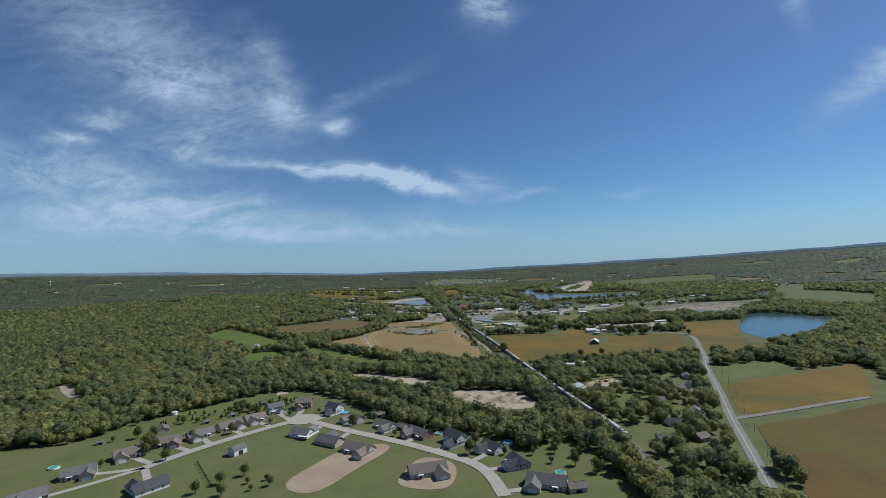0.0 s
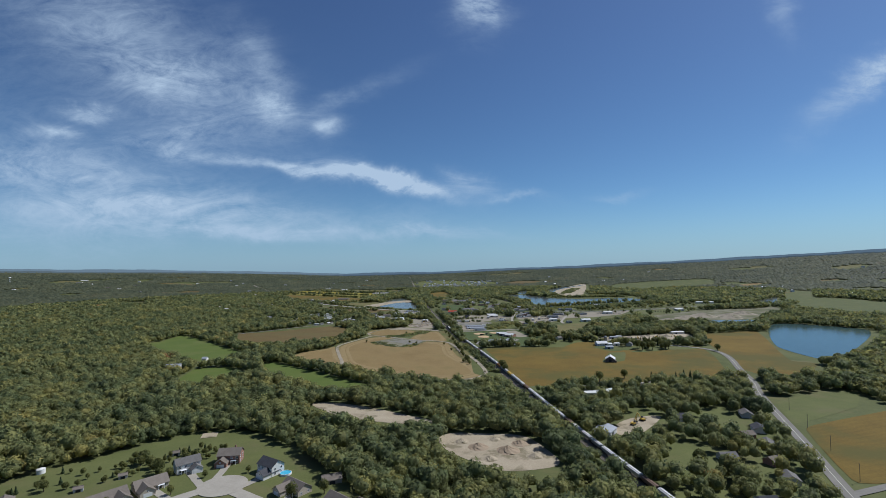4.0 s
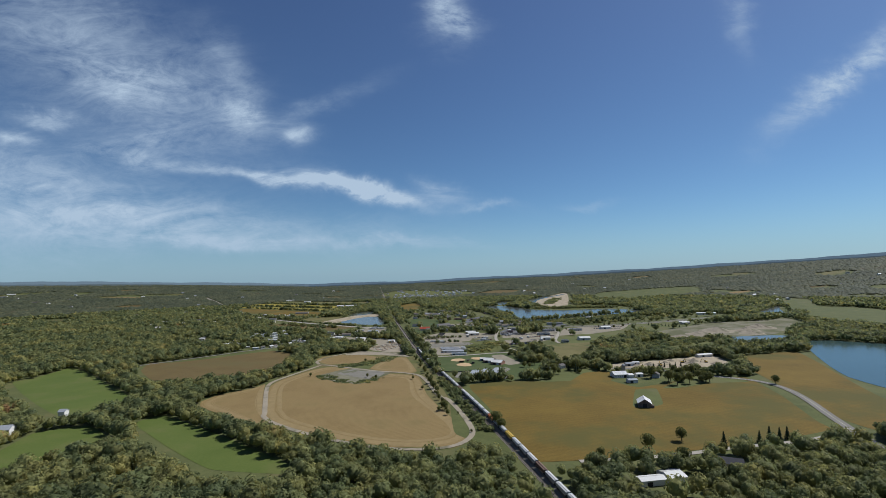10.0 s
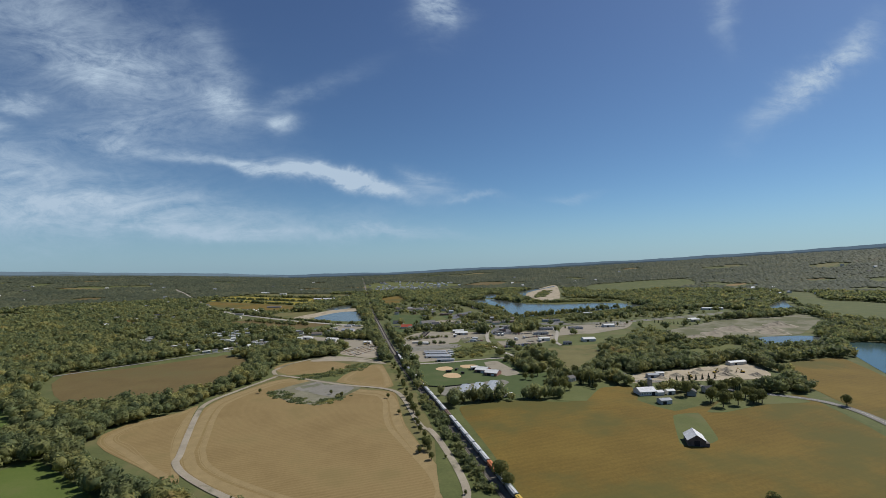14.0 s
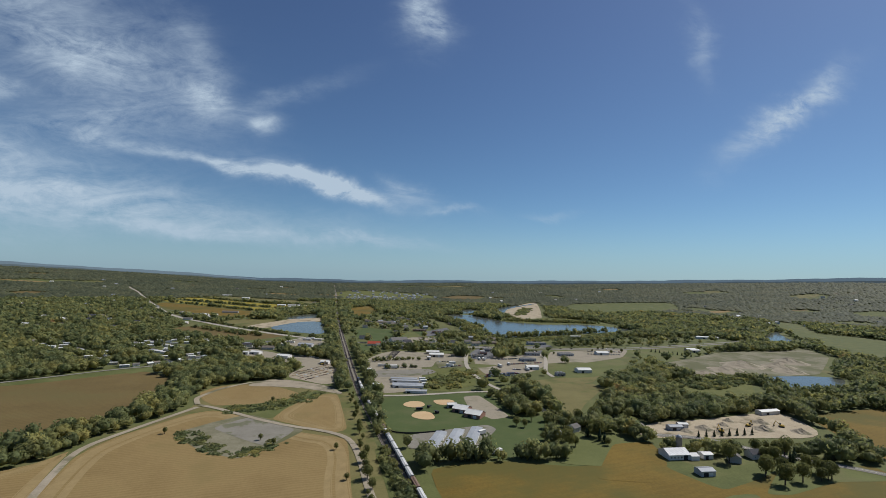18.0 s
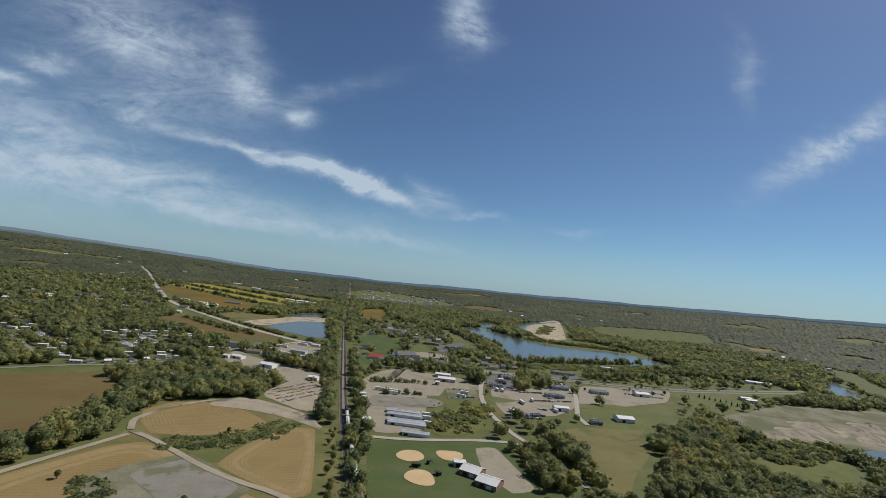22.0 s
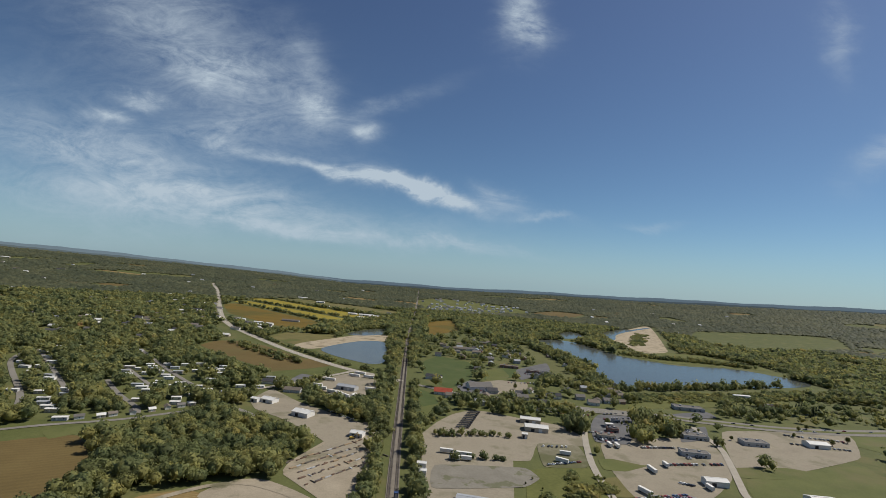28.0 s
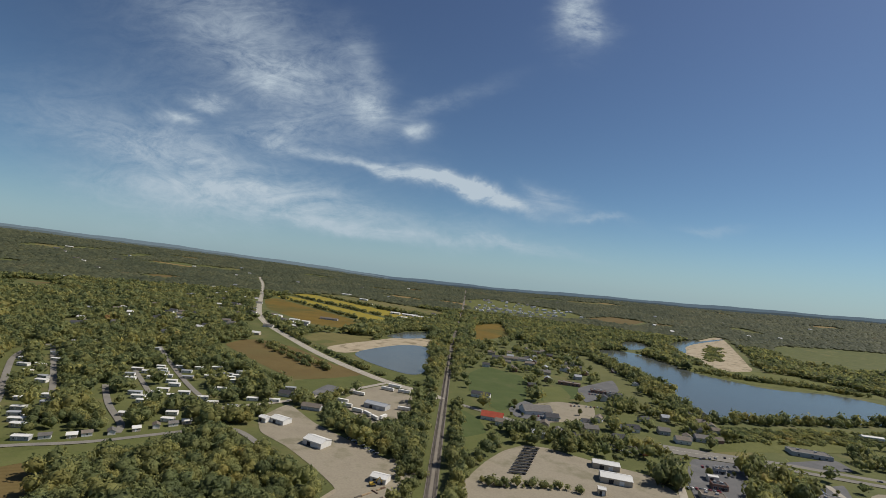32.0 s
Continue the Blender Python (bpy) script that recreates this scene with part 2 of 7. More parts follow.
def foliage(name, stops, cell, patch, share=0.5, gain=1.0, jitter=0.36, bump=0.5, grain=1.2):
    """Leaves whose colour changes from tree to tree, from stand to stand and from clump to clump."""
    m = bpy.data.materials.new(name)
    m.use_nodes = True
    n, l = m.node_tree.nodes, m.node_tree.links
    b = n["Principled BSDF"]
    b.inputs["Roughness"].default_value = 0.7
    b.inputs["Specular IOR Level"].default_value = 0.2
    at = n.new("ShaderNodeTexCoord").outputs["Object"]

    def mth(op, a, c):
        k = n.new("ShaderNodeMath")
        k.operation = op
        for i, v in enumerate((a, c)):
            if isinstance(v, (int, float)):
                k.inputs[i].default_value = v
            else:
                l.new(v, k.inputs[i])
        return k.outputs[0]

    def noi(s, det):
        k = n.new("ShaderNodeTexNoise")
        k.inputs["Scale"].default_value = s
        k.inputs["Detail"].default_value = det
        l.new(at, k.inputs["Vector"])
        return k.outputs["Fac"]

    vo = n.new("ShaderNodeTexVoronoi")
    vo.voronoi_dimensions = "2D"
    vo.inputs["Scale"].default_value = 1 / cell
    l.new(at, vo.inputs["Vector"])
    sp = n.new("ShaderNodeSeparateColor")
    l.new(vo.outputs["Color"], sp.inputs[0])
    tree_hue = mth("MULTIPLY", sp.outputs[0], 0.52)
    stand = mth("MULTIPLY", mth("SUBTRACT", noi(1 / patch, 4), 0.5), 1.3)
    fac = mth("ADD", mth("ADD", tree_hue, stand), 0.21)
    ramp = n.new("ShaderNodeValToRGB")
    el = ramp.color_ramp.elements
    while len(el) < len(stops):
        el.new(0.5)
    for e, (pos, c) in zip(el, stops):
        e.position, e.color = pos, (*[q * gain for q in c], 1)
    l.new(fac, ramp.inputs["Fac"])
    g = n.new("ShaderNodeNewGeometry")
    lum = mth("ADD", mth("MULTIPLY", g.outputs["Random Per Island"], jitter), 1 - jitter / 2)
    lum = mth("MULTIPLY", lum, mth("ADD", mth("MULTIPLY", noi(1.0, 5), grain), 1 - grain / 2))
    lum = mth("MULTIPLY", lum, mth("ADD", mth("MULTIPLY", sp.outputs[1], 0.36), 0.84))
    mx = n.new("ShaderNodeVectorMath")
    mx.operation = "SCALE"
    l.new(ramp.outputs["Color"], mx.inputs[0])
    l.new(lum, mx.inputs["Scale"])
    l.new(mx.outputs[0], b.inputs["Base Color"])
    bp = n.new("ShaderNodeBump")
    bp.inputs["Strength"].default_value = bump
    bp.inputs["Distance"].default_value = 0.6
    l.new(noi(1.1, 4), bp.inputs["Height"])
    l.new(bp.outputs[0], b.inputs["Normal"])
    return leafy(m, share)


GREENS = [(0.0, (0.068, 0.083, 0.038)), (0.28, (0.100, 0.115, 0.047)), (0.50, (0.136, 0.141, 0.053)), (0.72, (0.172, 0.165, 0.056)), (0.90, (0.218, 0.188, 0.059)), (1.0, (0.226, 0.140, 0.060))]
# greens for the far woods, greyed and blued to paint in distance haze
HAZED_GREENS = [(0.0, (0.074, 0.088, 0.054)), (0.5, (0.108, 0.118, 0.068)), (0.85, (0.138, 0.142, 0.076)), (1.0, (0.150, 0.128, 0.074))]
M = {}
M["floor"] = material("woodland_ground", (0.070, 0.080, 0.028), (0.130, 0.135, 0.048), 0.03, 0.4, blot=((0.150, 0.128, 0.055), 0.02, 0.52, 0.66, 0.6))
M["leaf"] = foliage("leaves", GREENS, 9.0, 60.0, share=0.52, gain=1.60, jitter=0.28, bump=0.5, grain=1.0)
# leaf copy for the farthest belt, with haze mixed into its base colour
M["leaf_far_hazed"] = foliage("haze_greyed_leaves", HAZED_GREENS, 20.0, 260.0, gain=1.12, jitter=0.16, bump=0.2, grain=0.3)
M["leaf_tree"] = leafy(material("yard_tree_leaves", (0.100, 0.114, 0.038), (0.220, 0.212, 0.066), 0.2, 1.5, 0.75, island=0.6, piece=0.5))
M["leaf_fir"] = material("conifer_needles", (0.022, 0.036, 0.017), (0.055, 0.076, 0.032), 0.3, 2.0, 0.8, island=0.5, piece=0.3)
M["bark"] = material("bark", (0.05, 0.04, 0.03), (0.13, 0.10, 0.08), 0.6, 5)
M["lawn"] = material("mown_grass", (0.078, 0.090, 0.028), (0.136, 0.142, 0.048), 0.03, 0.7, blot=((0.140, 0.124, 0.056), 0.02, 0.46, 0.70, 0.75))
M["park"] = material("watered_grass", (0.054, 0.074, 0.024), (0.086, 0.108, 0.036), 0.03, 0.9, blot=((0.100, 0.100, 0.044), 0.03, 0.5, 0.7, 0.5))
M["pasture"] = material("pasture_grass", (0.074, 0.104, 0.020), (0.118, 0.142, 0.034), 0.02, 0.5, blot=((0.120, 0.125, 0.040), 0.02, 0.50, 0.66, 0.5))
M["meadow"] = material("rough_meadow", (0.060, 0.072, 0.022), (0.125, 0.132, 0.044), 0.04, 0.5, blot=((0.170, 0.150, 0.060), 0.025, 0.54, 0.70, 0.6))
M["bank"] = material("grassy_bank", (0.088, 0.094, 0.034), (0.140, 0.136, 0.052), 0.03, 0.6)
M["dry"] = material("dry_meadow", (0.110, 0.095, 0.035), (0.180, 0.158, 0.062), 0.03, 0.5, blot=((0.090, 0.100, 0.030), 0.02, 0.50, 0.62, 0.8))
M["stubble"] = material("stubble", (0.168, 0.114, 0.044), (0.268, 0.190, 0.080), 0.02, 0.6, stripe=(3.5, 78, 0.30), blot=((0.150, 0.115, 0.042), 0.02, 0.52, 0.70, 0.5))
M["straw"] = material("straw_swath", (0.200, 0.144, 0.062), (0.300, 0.220, 0.102), 0.1, 1.0)
M["soil"] = material("bare_soil", (0.098, 0.070, 0.026), (0.158, 0.114, 0.044), 0.02, 0.6, stripe=(5.0, 60, 0.2), blot=((0.095, 0.092, 0.034), 0.010, 0.50, 0.72, 0.5))
M["soy"] = material("ripening_soya", (0.098, 0.065, 0.013), (0.192, 0.128, 0.026), 0.014, 0.5, stripe=(6.0, 75, 0.10), blot=((0.092, 0.084, 0.022), 0.006, 0.47, 0.60, 0.85))
M["soy_dark"] = material("brown_soya", (0.070, 0.046, 0.013), (0.140, 0.090, 0.022), 0.02, 0.5, blot=((0.100, 0.088, 0.022), 0.012, 0.44, 0.62, 0.75))
M["soilbuild"] = material("dug_earth", (0.235, 0.172, 0.108), (0.360, 0.280, 0.190), 0.05, 0.7)
M["yellow"] = material("yellow_crop", (0.190, 0.150, 0.020), (0.300, 0.240, 0.040), 0.02, 0.3)
M["gravel"] = material("pale_gravel", (0.215, 0.180, 0.126), (0.370, 0.315, 0.230), 0.04, 0.8, blot=((0.110, 0.105, 0.055), 0.03, 0.52, 0.66, 0.8))
M["sand"] = material("sand", (0.265, 0.212, 0.138), (0.440, 0.368, 0.258), 0.05, 0.8, blot=((0.150, 0.125, 0.070), 0.04, 0.52, 0.64, 0.8))
M["infield"] = material("infield_clay", (0.420, 0.290, 0.150), (0.520, 0.370, 0.210), 0.1, 1.2)
M["lot"] = material("gravel_lot", (0.200, 0.170, 0.122), (0.330, 0.288, 0.214), 0.03, 0.6, blot=((0.135, 0.124, 0.072), 0.03, 0.50, 0.66, 0.65))
M["concrete"] = material("old_concrete", (0.150, 0.136, 0.108), (0.245, 0.225, 0.182), 0.06, 0.7, blot=((0.105, 0.108, 0.050), 0.05, 0.54, 0.62, 0.7))
M["scrub"] = material("olive_scrub", (0.070, 0.078, 0.020), (0.150, 0.150, 0.048), 0.03, 0.35)
M["weeds"] = material("weeds", (0.110, 0.102, 0.056), (0.250, 0.226, 0.156), 0.05, 0.6, blot=((0.100, 0.100, 0.044), 0.016, 0.44, 0.58, 0.9))
M["asphalt"] = material("worn_asphalt", (0.150, 0.138, 0.116), (0.245, 0.226, 0.192), 0.05, 1.0)
M["tarmac"] = material("car_park_tarmac", (0.085, 0.085, 0.086), (0.165, 0.160, 0.155), 0.05, 0.9, blot=((0.220, 0.205, 0.180), 0.03, 0.55, 0.70, 0.6))
M["street"] = material("pale_street", (0.275, 0.245, 0.195), (0.395, 0.355, 0.290), 0.08, 1.0)
M["ballast"] = material("ballast", (0.140, 0.120, 0.096), (0.245, 0.215, 0.172), 0.1, 1.5)
M["paint_line"] = material("road_paint", (0.55, 0.52, 0.40), (0.70, 0.68, 0.58), 0.3, 2.0)
M["steel"] = material("rail_steel", (0.16, 0.12, 0.10), (0.30, 0.25, 0.22), 0.5, 4, 0.45, metal=0.7)
M["sleeper"] = material("sleeper_wood", (0.09, 0.078, 0.064), (0.17, 0.15, 0.125), 0.5, 3)
M["roof_grey"] = material("grey_shingles", (0.110, 0.102, 0.092), (0.190, 0.176, 0.160), 0.3, 3.0, piece=0.5)
M["roof_brown"] = material("brown_shingles", (0.130, 0.110, 0.090), (0.220, 0.185, 0.150), 0.3, 3.0, piece=0.4)
M["roof_dark"] = material("dark_shingles", (0.045, 0.045, 0.050), (0.095, 0.092, 0.095), 0.3, 3.0, piece=0.4)
M["roof_white"] = material("white_metal_roof", (0.540, 0.525, 0.485), (0.730, 0.710, 0.660), 0.1, 1.5, 0.5)
M["roof_rust"] = material("weathered_barn_roof", (0.450, 0.430, 0.400), (0.760, 0.750, 0.730), 0.25, 1.5, 0.6, stripe=(1.2, 0, 0.5))
M["roof_red"] = material("red_roof", (0.300, 0.060, 0.035), (0.420, 0.100, 0.060), 0.2, 2.0)
M["roof_metal"] = material("pale_metal_roof", (0.250, 0.260, 0.270), (0.390, 0.400, 0.410), 0.1, 1.5, 0.5, piece=0.3)
M["wall_white"] = material("white_siding", (0.600, 0.580, 0.535), (0.760, 0.740, 0.690), 0.2, 2.0)
M["wall_tan"] = material("tan_siding", (0.400, 0.340, 0.260), (0.520, 0.450, 0.360), 0.2, 2.0, piece=0.4)
M["wall_grey"] = material("grey_siding", (0.330, 0.330, 0.330), (0.470, 0.470, 0.460), 0.2, 2.0, piece=0.4)
M["wall_brick"] = material("brick_wall", (0.230, 0.120, 0.085), (0.340, 0.200, 0.150), 0.4, 4.0)
M["wall_barn"] = material("weathered_barn_boards", (0.080, 0.065, 0.055), (0.200, 0.170, 0.150), 0.3, 3.0)
M["trim"] = material("white_trim", (0.700, 0.700, 0.680), (0.800, 0.800, 0.780), 0.3, 2.0, 0.6)
M["door"] = material("garage_door_paint", (0.600, 0.590, 0.560), (0.740, 0.730, 0.700), 0.3, 2.0, 0.6)
M["dark"] = material("dark_metal", (0.020, 0.020, 0.022), (0.050, 0.050, 0.055), 0.3, 2.0, 0.6)
M["rubber"] = material("rubber", (0.015, 0.015, 0.015), (0.035, 0.035, 0.035), 1, 4, 0.8)
M["timber"] = material("raw_timber", (0.250, 0.180, 0.110), (0.400, 0.300, 0.190), 0.3, 2.0)
M["hopper"] = material("pale_grey_wagon_paint", (0.300, 0.295, 0.280), (0.540, 0.535, 0.515), 0.25, 1.5, 0.55, piece=0.5)
M["hopper_dark"] = material("brown_wagon_paint", (0.110, 0.070, 0.050), (0.220, 0.150, 0.110), 0.25, 1.5, 0.6, piece=0.6)
M["hopper_yellow"] = material("yellow_wagon_paint", (0.420, 0.280, 0.050), (0.560, 0.380, 0.080), 0.25, 1.5, 0.6)
M["hopper_orange"] = material("orange_wagon_paint", (0.400, 0.130, 0.050), (0.520, 0.190, 0.080), 0.25, 1.5, 0.6)
M["pool"] = material("pool_liner", (0.050, 0.330, 0.480), (0.090, 0.450, 0.600), 0.5, 2.0, 0.15, spec=0.5)
M["cover"] = material("green_pool_cover", (0.05, 0.22, 0.16), (0.09, 0.30, 0.22), 0.5, 2.0, 0.4)
for k, (r, g, b) in {"car_white": (0.75, 0.75, 0.74), "car_grey": (0.25, 0.26, 0.27), "car_dark": (0.04, 0.04, 0.05), "car_red": (0.30, 0.03, 0.03), "car_blue": (0.04, 0.08, 0.20)}.items():
    M[k] = material(k, (r * 0.85, g * 0.85, b * 0.85), (r, g, b), 0.5, 3.0, 0.3, spec=0.5)
m = material("window_glass", (0.03, 0.04, 0.05), (0.05, 0.06, 0.07), 0.5, 2.0, 0.06, spec=0.6)
M["glass"] = m
m = material("lake_water", (0.078, 0.086, 0.078), (0.094, 0.102, 0.090), 0.004, 0.02, 0.16, bump=0.04, bump_scale=0.25, spec=0.26)
M["water"] = m
m = material("green_lake_water", (0.040, 0.074, 0.072), (0.056, 0.094, 0.088), 0.004, 0.02, 0.16, bump=0.04, bump_scale=0.25, spec=0.26)
M["water_green"] = m



def haze_glow_hills(name, colour):
    """Backdrop hills: their emission colour stands in for the lit haze before them."""
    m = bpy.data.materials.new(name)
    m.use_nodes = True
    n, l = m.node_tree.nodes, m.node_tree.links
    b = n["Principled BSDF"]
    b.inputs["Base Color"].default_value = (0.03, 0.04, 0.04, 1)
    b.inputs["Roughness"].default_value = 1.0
    # distance haze is put into the glow; no air is drawn
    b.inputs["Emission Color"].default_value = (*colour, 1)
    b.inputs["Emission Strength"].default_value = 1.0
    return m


# painted haze: greener on the nearer line, bluer and brighter on the farther
M["hills_glow_near"] = haze_glow_hills("hills_painted_haze", (0.060, 0.078, 0.088))
M["hills_glow_far"] = haze_glow_hills("hills_painted_blue_haze", (0.105, 0.145, 0.180))

# ---- plan: land cover outlines in metres ----
AREAS = {}
AREAS["block"] = ("dry", [(-168, 970), (-135, 832), (-50, 748), (45, 704), (72, 740), (52, 960), (27, 1140), (-60, 1190), (-132, 1172), (-122, 1080)])
AREAS["crop_block"] = ("meadow", [(84, 915), (180, 925), (262, 955), (285, 902), (365, 915), (425, 895), (375, 706), (330, 688), (102, 672)])
AREAS["lawn_estate"] = ("lawn", [(-365, 396), (-316, 398), (-293, 429), (-272, 474), (-235, 508), (-204, 544), (-161, 548), (-115, 516), (-72, 466), (-46, 425), (-2, 400), (38, 384), (58, 356), (85, 382), (106, 357), (111, 306), (111, 284), (111, 150), (-420, 150)])
AREAS["gravel_river"] = ("sand", [(-129, 629), (-101, 630), (-58, 607), (-16, 576), (12, 556), (-3, 554), (-33, 559), (-64, 571), (-86, 582)])
AREAS["gravel_pit"] = ("sand", [(2, 522), (16, 534), (38, 529), (74, 524), (82, 499), (90, 466), (72, 458), (42, 456), (25, 477), (10, 493)])
AREAS["gravel_west"] = ("gravel", [(-496, 618), (-473, 614), (-440, 579), (-439, 568), (-392, 539), (-349, 513), (-343, 502), (-382, 521), (-427, 548), (-460, 578)])
AREAS["gravel_yard"] = ("sand", [(150, 539), (173, 559), (205, 565), (191, 545), (160, 513), (145, 516)])
AREAS["pasture_a"] = ("pasture", [(-532, 1050), (-516, 1070), (-523, 1159), (-467, 1104), (-293, 913), (-291, 878), (-306, 852), (-335, 852), (-399, 911), (-465, 977)])
AREAS["pasture_b"] = ("pasture", [(-316, 743), (-327, 807), (-288, 822), (-237, 772), (-235, 755), (-260, 742), (-285, 714)])
AREAS["pasture_c"] = ("pasture", [(-250, 822), (-232, 846), (-161, 782), (-65, 689), (-65, 677), (-129, 694), (-182, 747)])
AREAS["brown_field"] = ("soil", [(-388, 1100), (-413, 1177), (-377, 1159), (-325, 1184), (-235, 1258), (-174, 1191), (-170, 1056), (-200, 1037), (-222, 1006), (-266, 1004), (-318, 1009), (-347, 1041)])
AREAS["verge_strip"] = ("meadow", [(-382, 1167), (-325, 1232), (-258, 1314), (-231, 1257), (-325, 1184)])
AREAS["stubble_main"] = ("stubble", [(-132, 835), (-112, 795), (-49, 746), (2, 719), (45, 715), (66, 737), (45, 825), (34, 879), (28, 985), (-9, 1000), (-60, 1045), (-100, 1072), (-118, 1060), (-151, 999), (-159, 960)])
AREAS["stubble_west"] = ("stubble", [(-168, 971), (-176, 948), (-208, 921), (-216, 894), (-209, 874), (-191, 854), (-147, 816), (-124, 794), (-110, 786), (-134, 844), (-158, 928)])
AREAS["stubble_north"] = ("stubble", [(-135, 1140), (-125, 1167), (-101, 1180), (-57, 1164), (-29, 1135), (-41, 1105), (-77, 1089), (-105, 1088), (-123, 1111)])
AREAS["stubble_east"] = ("stubble", [(-12, 1127), (12, 1131), (27, 1007), (15, 999), (-12, 1018), (-42, 1040), (-35, 1076)])
AREAS["weeds"] = ("weeds", [(-112, 1005), (-88, 1036), (-64, 1058), (-8, 1008), (-20, 985), (-34, 960), (-48, 946), (-80, 966)])
AREAS["weeds_north"] = ("meadow", [(-100, 1086), (-45, 1101), (-24, 1135), (-4, 1154), (14, 1148), (-12, 1127), (-42, 1040), (-68, 1057)])
AREAS["pad"] = ("concrete", [(-87, 1017), (-62, 1049), (-15, 1010), (-32, 968)])
AREAS["soy_main"] = ("soy", [(84, 921), (142, 929), (190, 914), (226, 919), (242, 950), (261, 942), (259, 905), (273, 867), (357, 902), (426, 899), (399, 810), (363, 727), (359, 707), (298, 691), (229, 681), (134, 674), (103, 675), (96, 707), (93, 772)])
AREAS["soy_east"] = ("soy", [(498, 1029), (620, 1048), (581, 968), (512, 840), (479, 772), (505, 756), (440, 696), (388, 697), (388, 744), (431, 852), (468, 965)])
AREAS["soy_road"] = ("soy", [(300, 524), (345, 540), (470, 582), (510, 600), (458, 528), (408, 464), (300, 428), (254, 424)])
AREAS["pasture_road"] = ("lawn", [(327, 594), (411, 632), (434, 620), (391, 573), (297, 529)])
AREAS["lake_east"] = ("water_green", [(695, 1126), (756, 1147), (812, 1065), (831, 1017), (525, 752), (526, 840), (543, 897)])
AREAS["lake_main"] = ("water", [(276, 2162), (329, 2223), (388, 2232), (429, 2133), (456, 1995), (509, 1962), (552, 1918), (689, 1961), (752, 1879), (780, 1844), (730, 1782), (515, 1702), (418, 1662), (329, 1626), (316, 1676), (330, 1772), (331, 1912), (298, 2008)])
AREAS["river_far"] = ("water", [(559, 2506), (653, 2687), (813, 2859), (636, 2582), (557, 2331), (530, 2366)])
AREAS["sandbar"] = ("sand", [(530, 2180), (525, 2260), (581, 2445), (700, 2710), (918, 3012), (860, 2800), (735, 2430), (675, 2270), (636, 2151), (560, 2080)])
AREAS["pond"] = ("water", [(-183, 1756), (-163, 1828), (-126, 1909), (-76, 1921), (-52, 1768), (-45, 1670), (-63, 1648), (-102, 1671), (-149, 1708)])
AREAS["pond_sand"] = ("sand", [(-243, 1780), (-186, 1914), (-156, 1991), (-84, 2035), (-67, 1921), (-125, 1902), (-182, 1751), (-209, 1744)])
AREAS["pond_far"] = ("water", [(-191, 1979), (-154, 2112), (-107, 2149), (-91, 2048), (-140, 1978)])
AREAS["crop_brown_far"] = ("soy", [(-702, 2451), (-706, 2545), (-267, 2155), (-274, 2018), (-356, 2024), (-574, 2220)])
AREAS["crop_yellow_far"] = ("yellow", [(-752, 2612), (-705, 2669), (-236, 2307), (-251, 2178)])
AREAS["crop_green_far"] = ("dry", [(-706, 2886), (-557, 2952), (-144, 2758), (-138, 2552)])
AREAS["brown_field_b"] = ("soil", [(-372, 1690), (-372, 1748), (-350, 1768), (-278, 1740), (-190, 1672), (-115, 1618), (-150, 1572), (-186, 1540), (-266, 1601)])
AREAS["park_grass"] = ("park", [(57, 1112), (99, 1123), (179, 1140), (187, 1049), (158, 1011), (104, 997), (77, 990), (60, 1012)])
AREAS["park_lot"] = ("lot", [(149, 1114), (169, 1120), (181, 1037), (160, 1028), (146, 1063)])
AREAS["park_pave"] = ("concrete", [(77, 990), (152, 1014), (157, 1000), (131, 959), (73, 957)])
AREAS["park_lawn"] = ("park", [(145, 1026), (225, 1042), (209, 998), (180, 951), (158, 923), (119, 945), (131, 978)])
AREAS["infield_a"] = ("infield", [(78, 1082), (89, 1070), (104, 1078), (101, 1096), (87, 1097)])
AREAS["infield_b"] = ("infield", [(112, 1098), (120, 1102), (137, 1101), (134, 1082), (117, 1079)])
AREAS["infield_c"] = ("infield", [(84, 1045), (91, 1058), (105, 1058), (108, 1034), (98, 1030), (88, 1036)])
AREAS["farm_lawn"] = ("lawn", [(245, 967), (180, 937), (206, 986), (234, 995), (250, 981)])
AREAS["barn_lawn"] = ("lawn", [(266, 861), (293, 863), (266, 799), (241, 789), (232, 796)])
AREAS["yard_soil"] = ("gravel", [(-60, 1222), (-43, 1286), (-20, 1357), (-5, 1344), (7, 1247), (10, 1198), (-4, 1172), (-37, 1202)])
AREAS["yard_gravel"] = ("lot", [(-154, 1393), (-150, 1449), (-104, 1403), (-65, 1377), (-25, 1350), (6, 1330), (8, 1287), (1, 1273), (-55, 1246), (-38, 1284), (-64, 1310), (-102, 1342), (-135, 1362)])
AREAS["lot_storage"] = ("lot", [(41, 1311), (62, 1332), (128, 1335), (107, 1144), (61, 1130), (51, 1207)])
AREAS["lot_truck"] = ("lot", [(45, 1290), (38, 1325), (54, 1374), (68, 1404), (87, 1428), (108, 1430), (150, 1412), (190, 1400), (205, 1364), (198, 1336), (150, 1332), (138, 1284), (92, 1280), (66, 1272)])
AREAS["meadow_scrub"] = ("scrub", [(130, 1263), (150, 1275), (188, 1285), (187, 1227), (178, 1171), (133, 1138), (114, 1141)])
AREAS["town_a"] = ("lot", [(205, 1290), (215, 1350), (260, 1380), (345, 1400), (330, 1330), (308, 1285), (268, 1240), (205, 1226)])
AREAS["town_b"] = ("lot", [(377, 1439), (556, 1471), (490, 1375), (372, 1310), (317, 1290)])
AREAS["lawn_shed"] = ("lawn", [(317, 1290), (480, 1360), (443, 1283), (351, 1211), (292, 1212)])
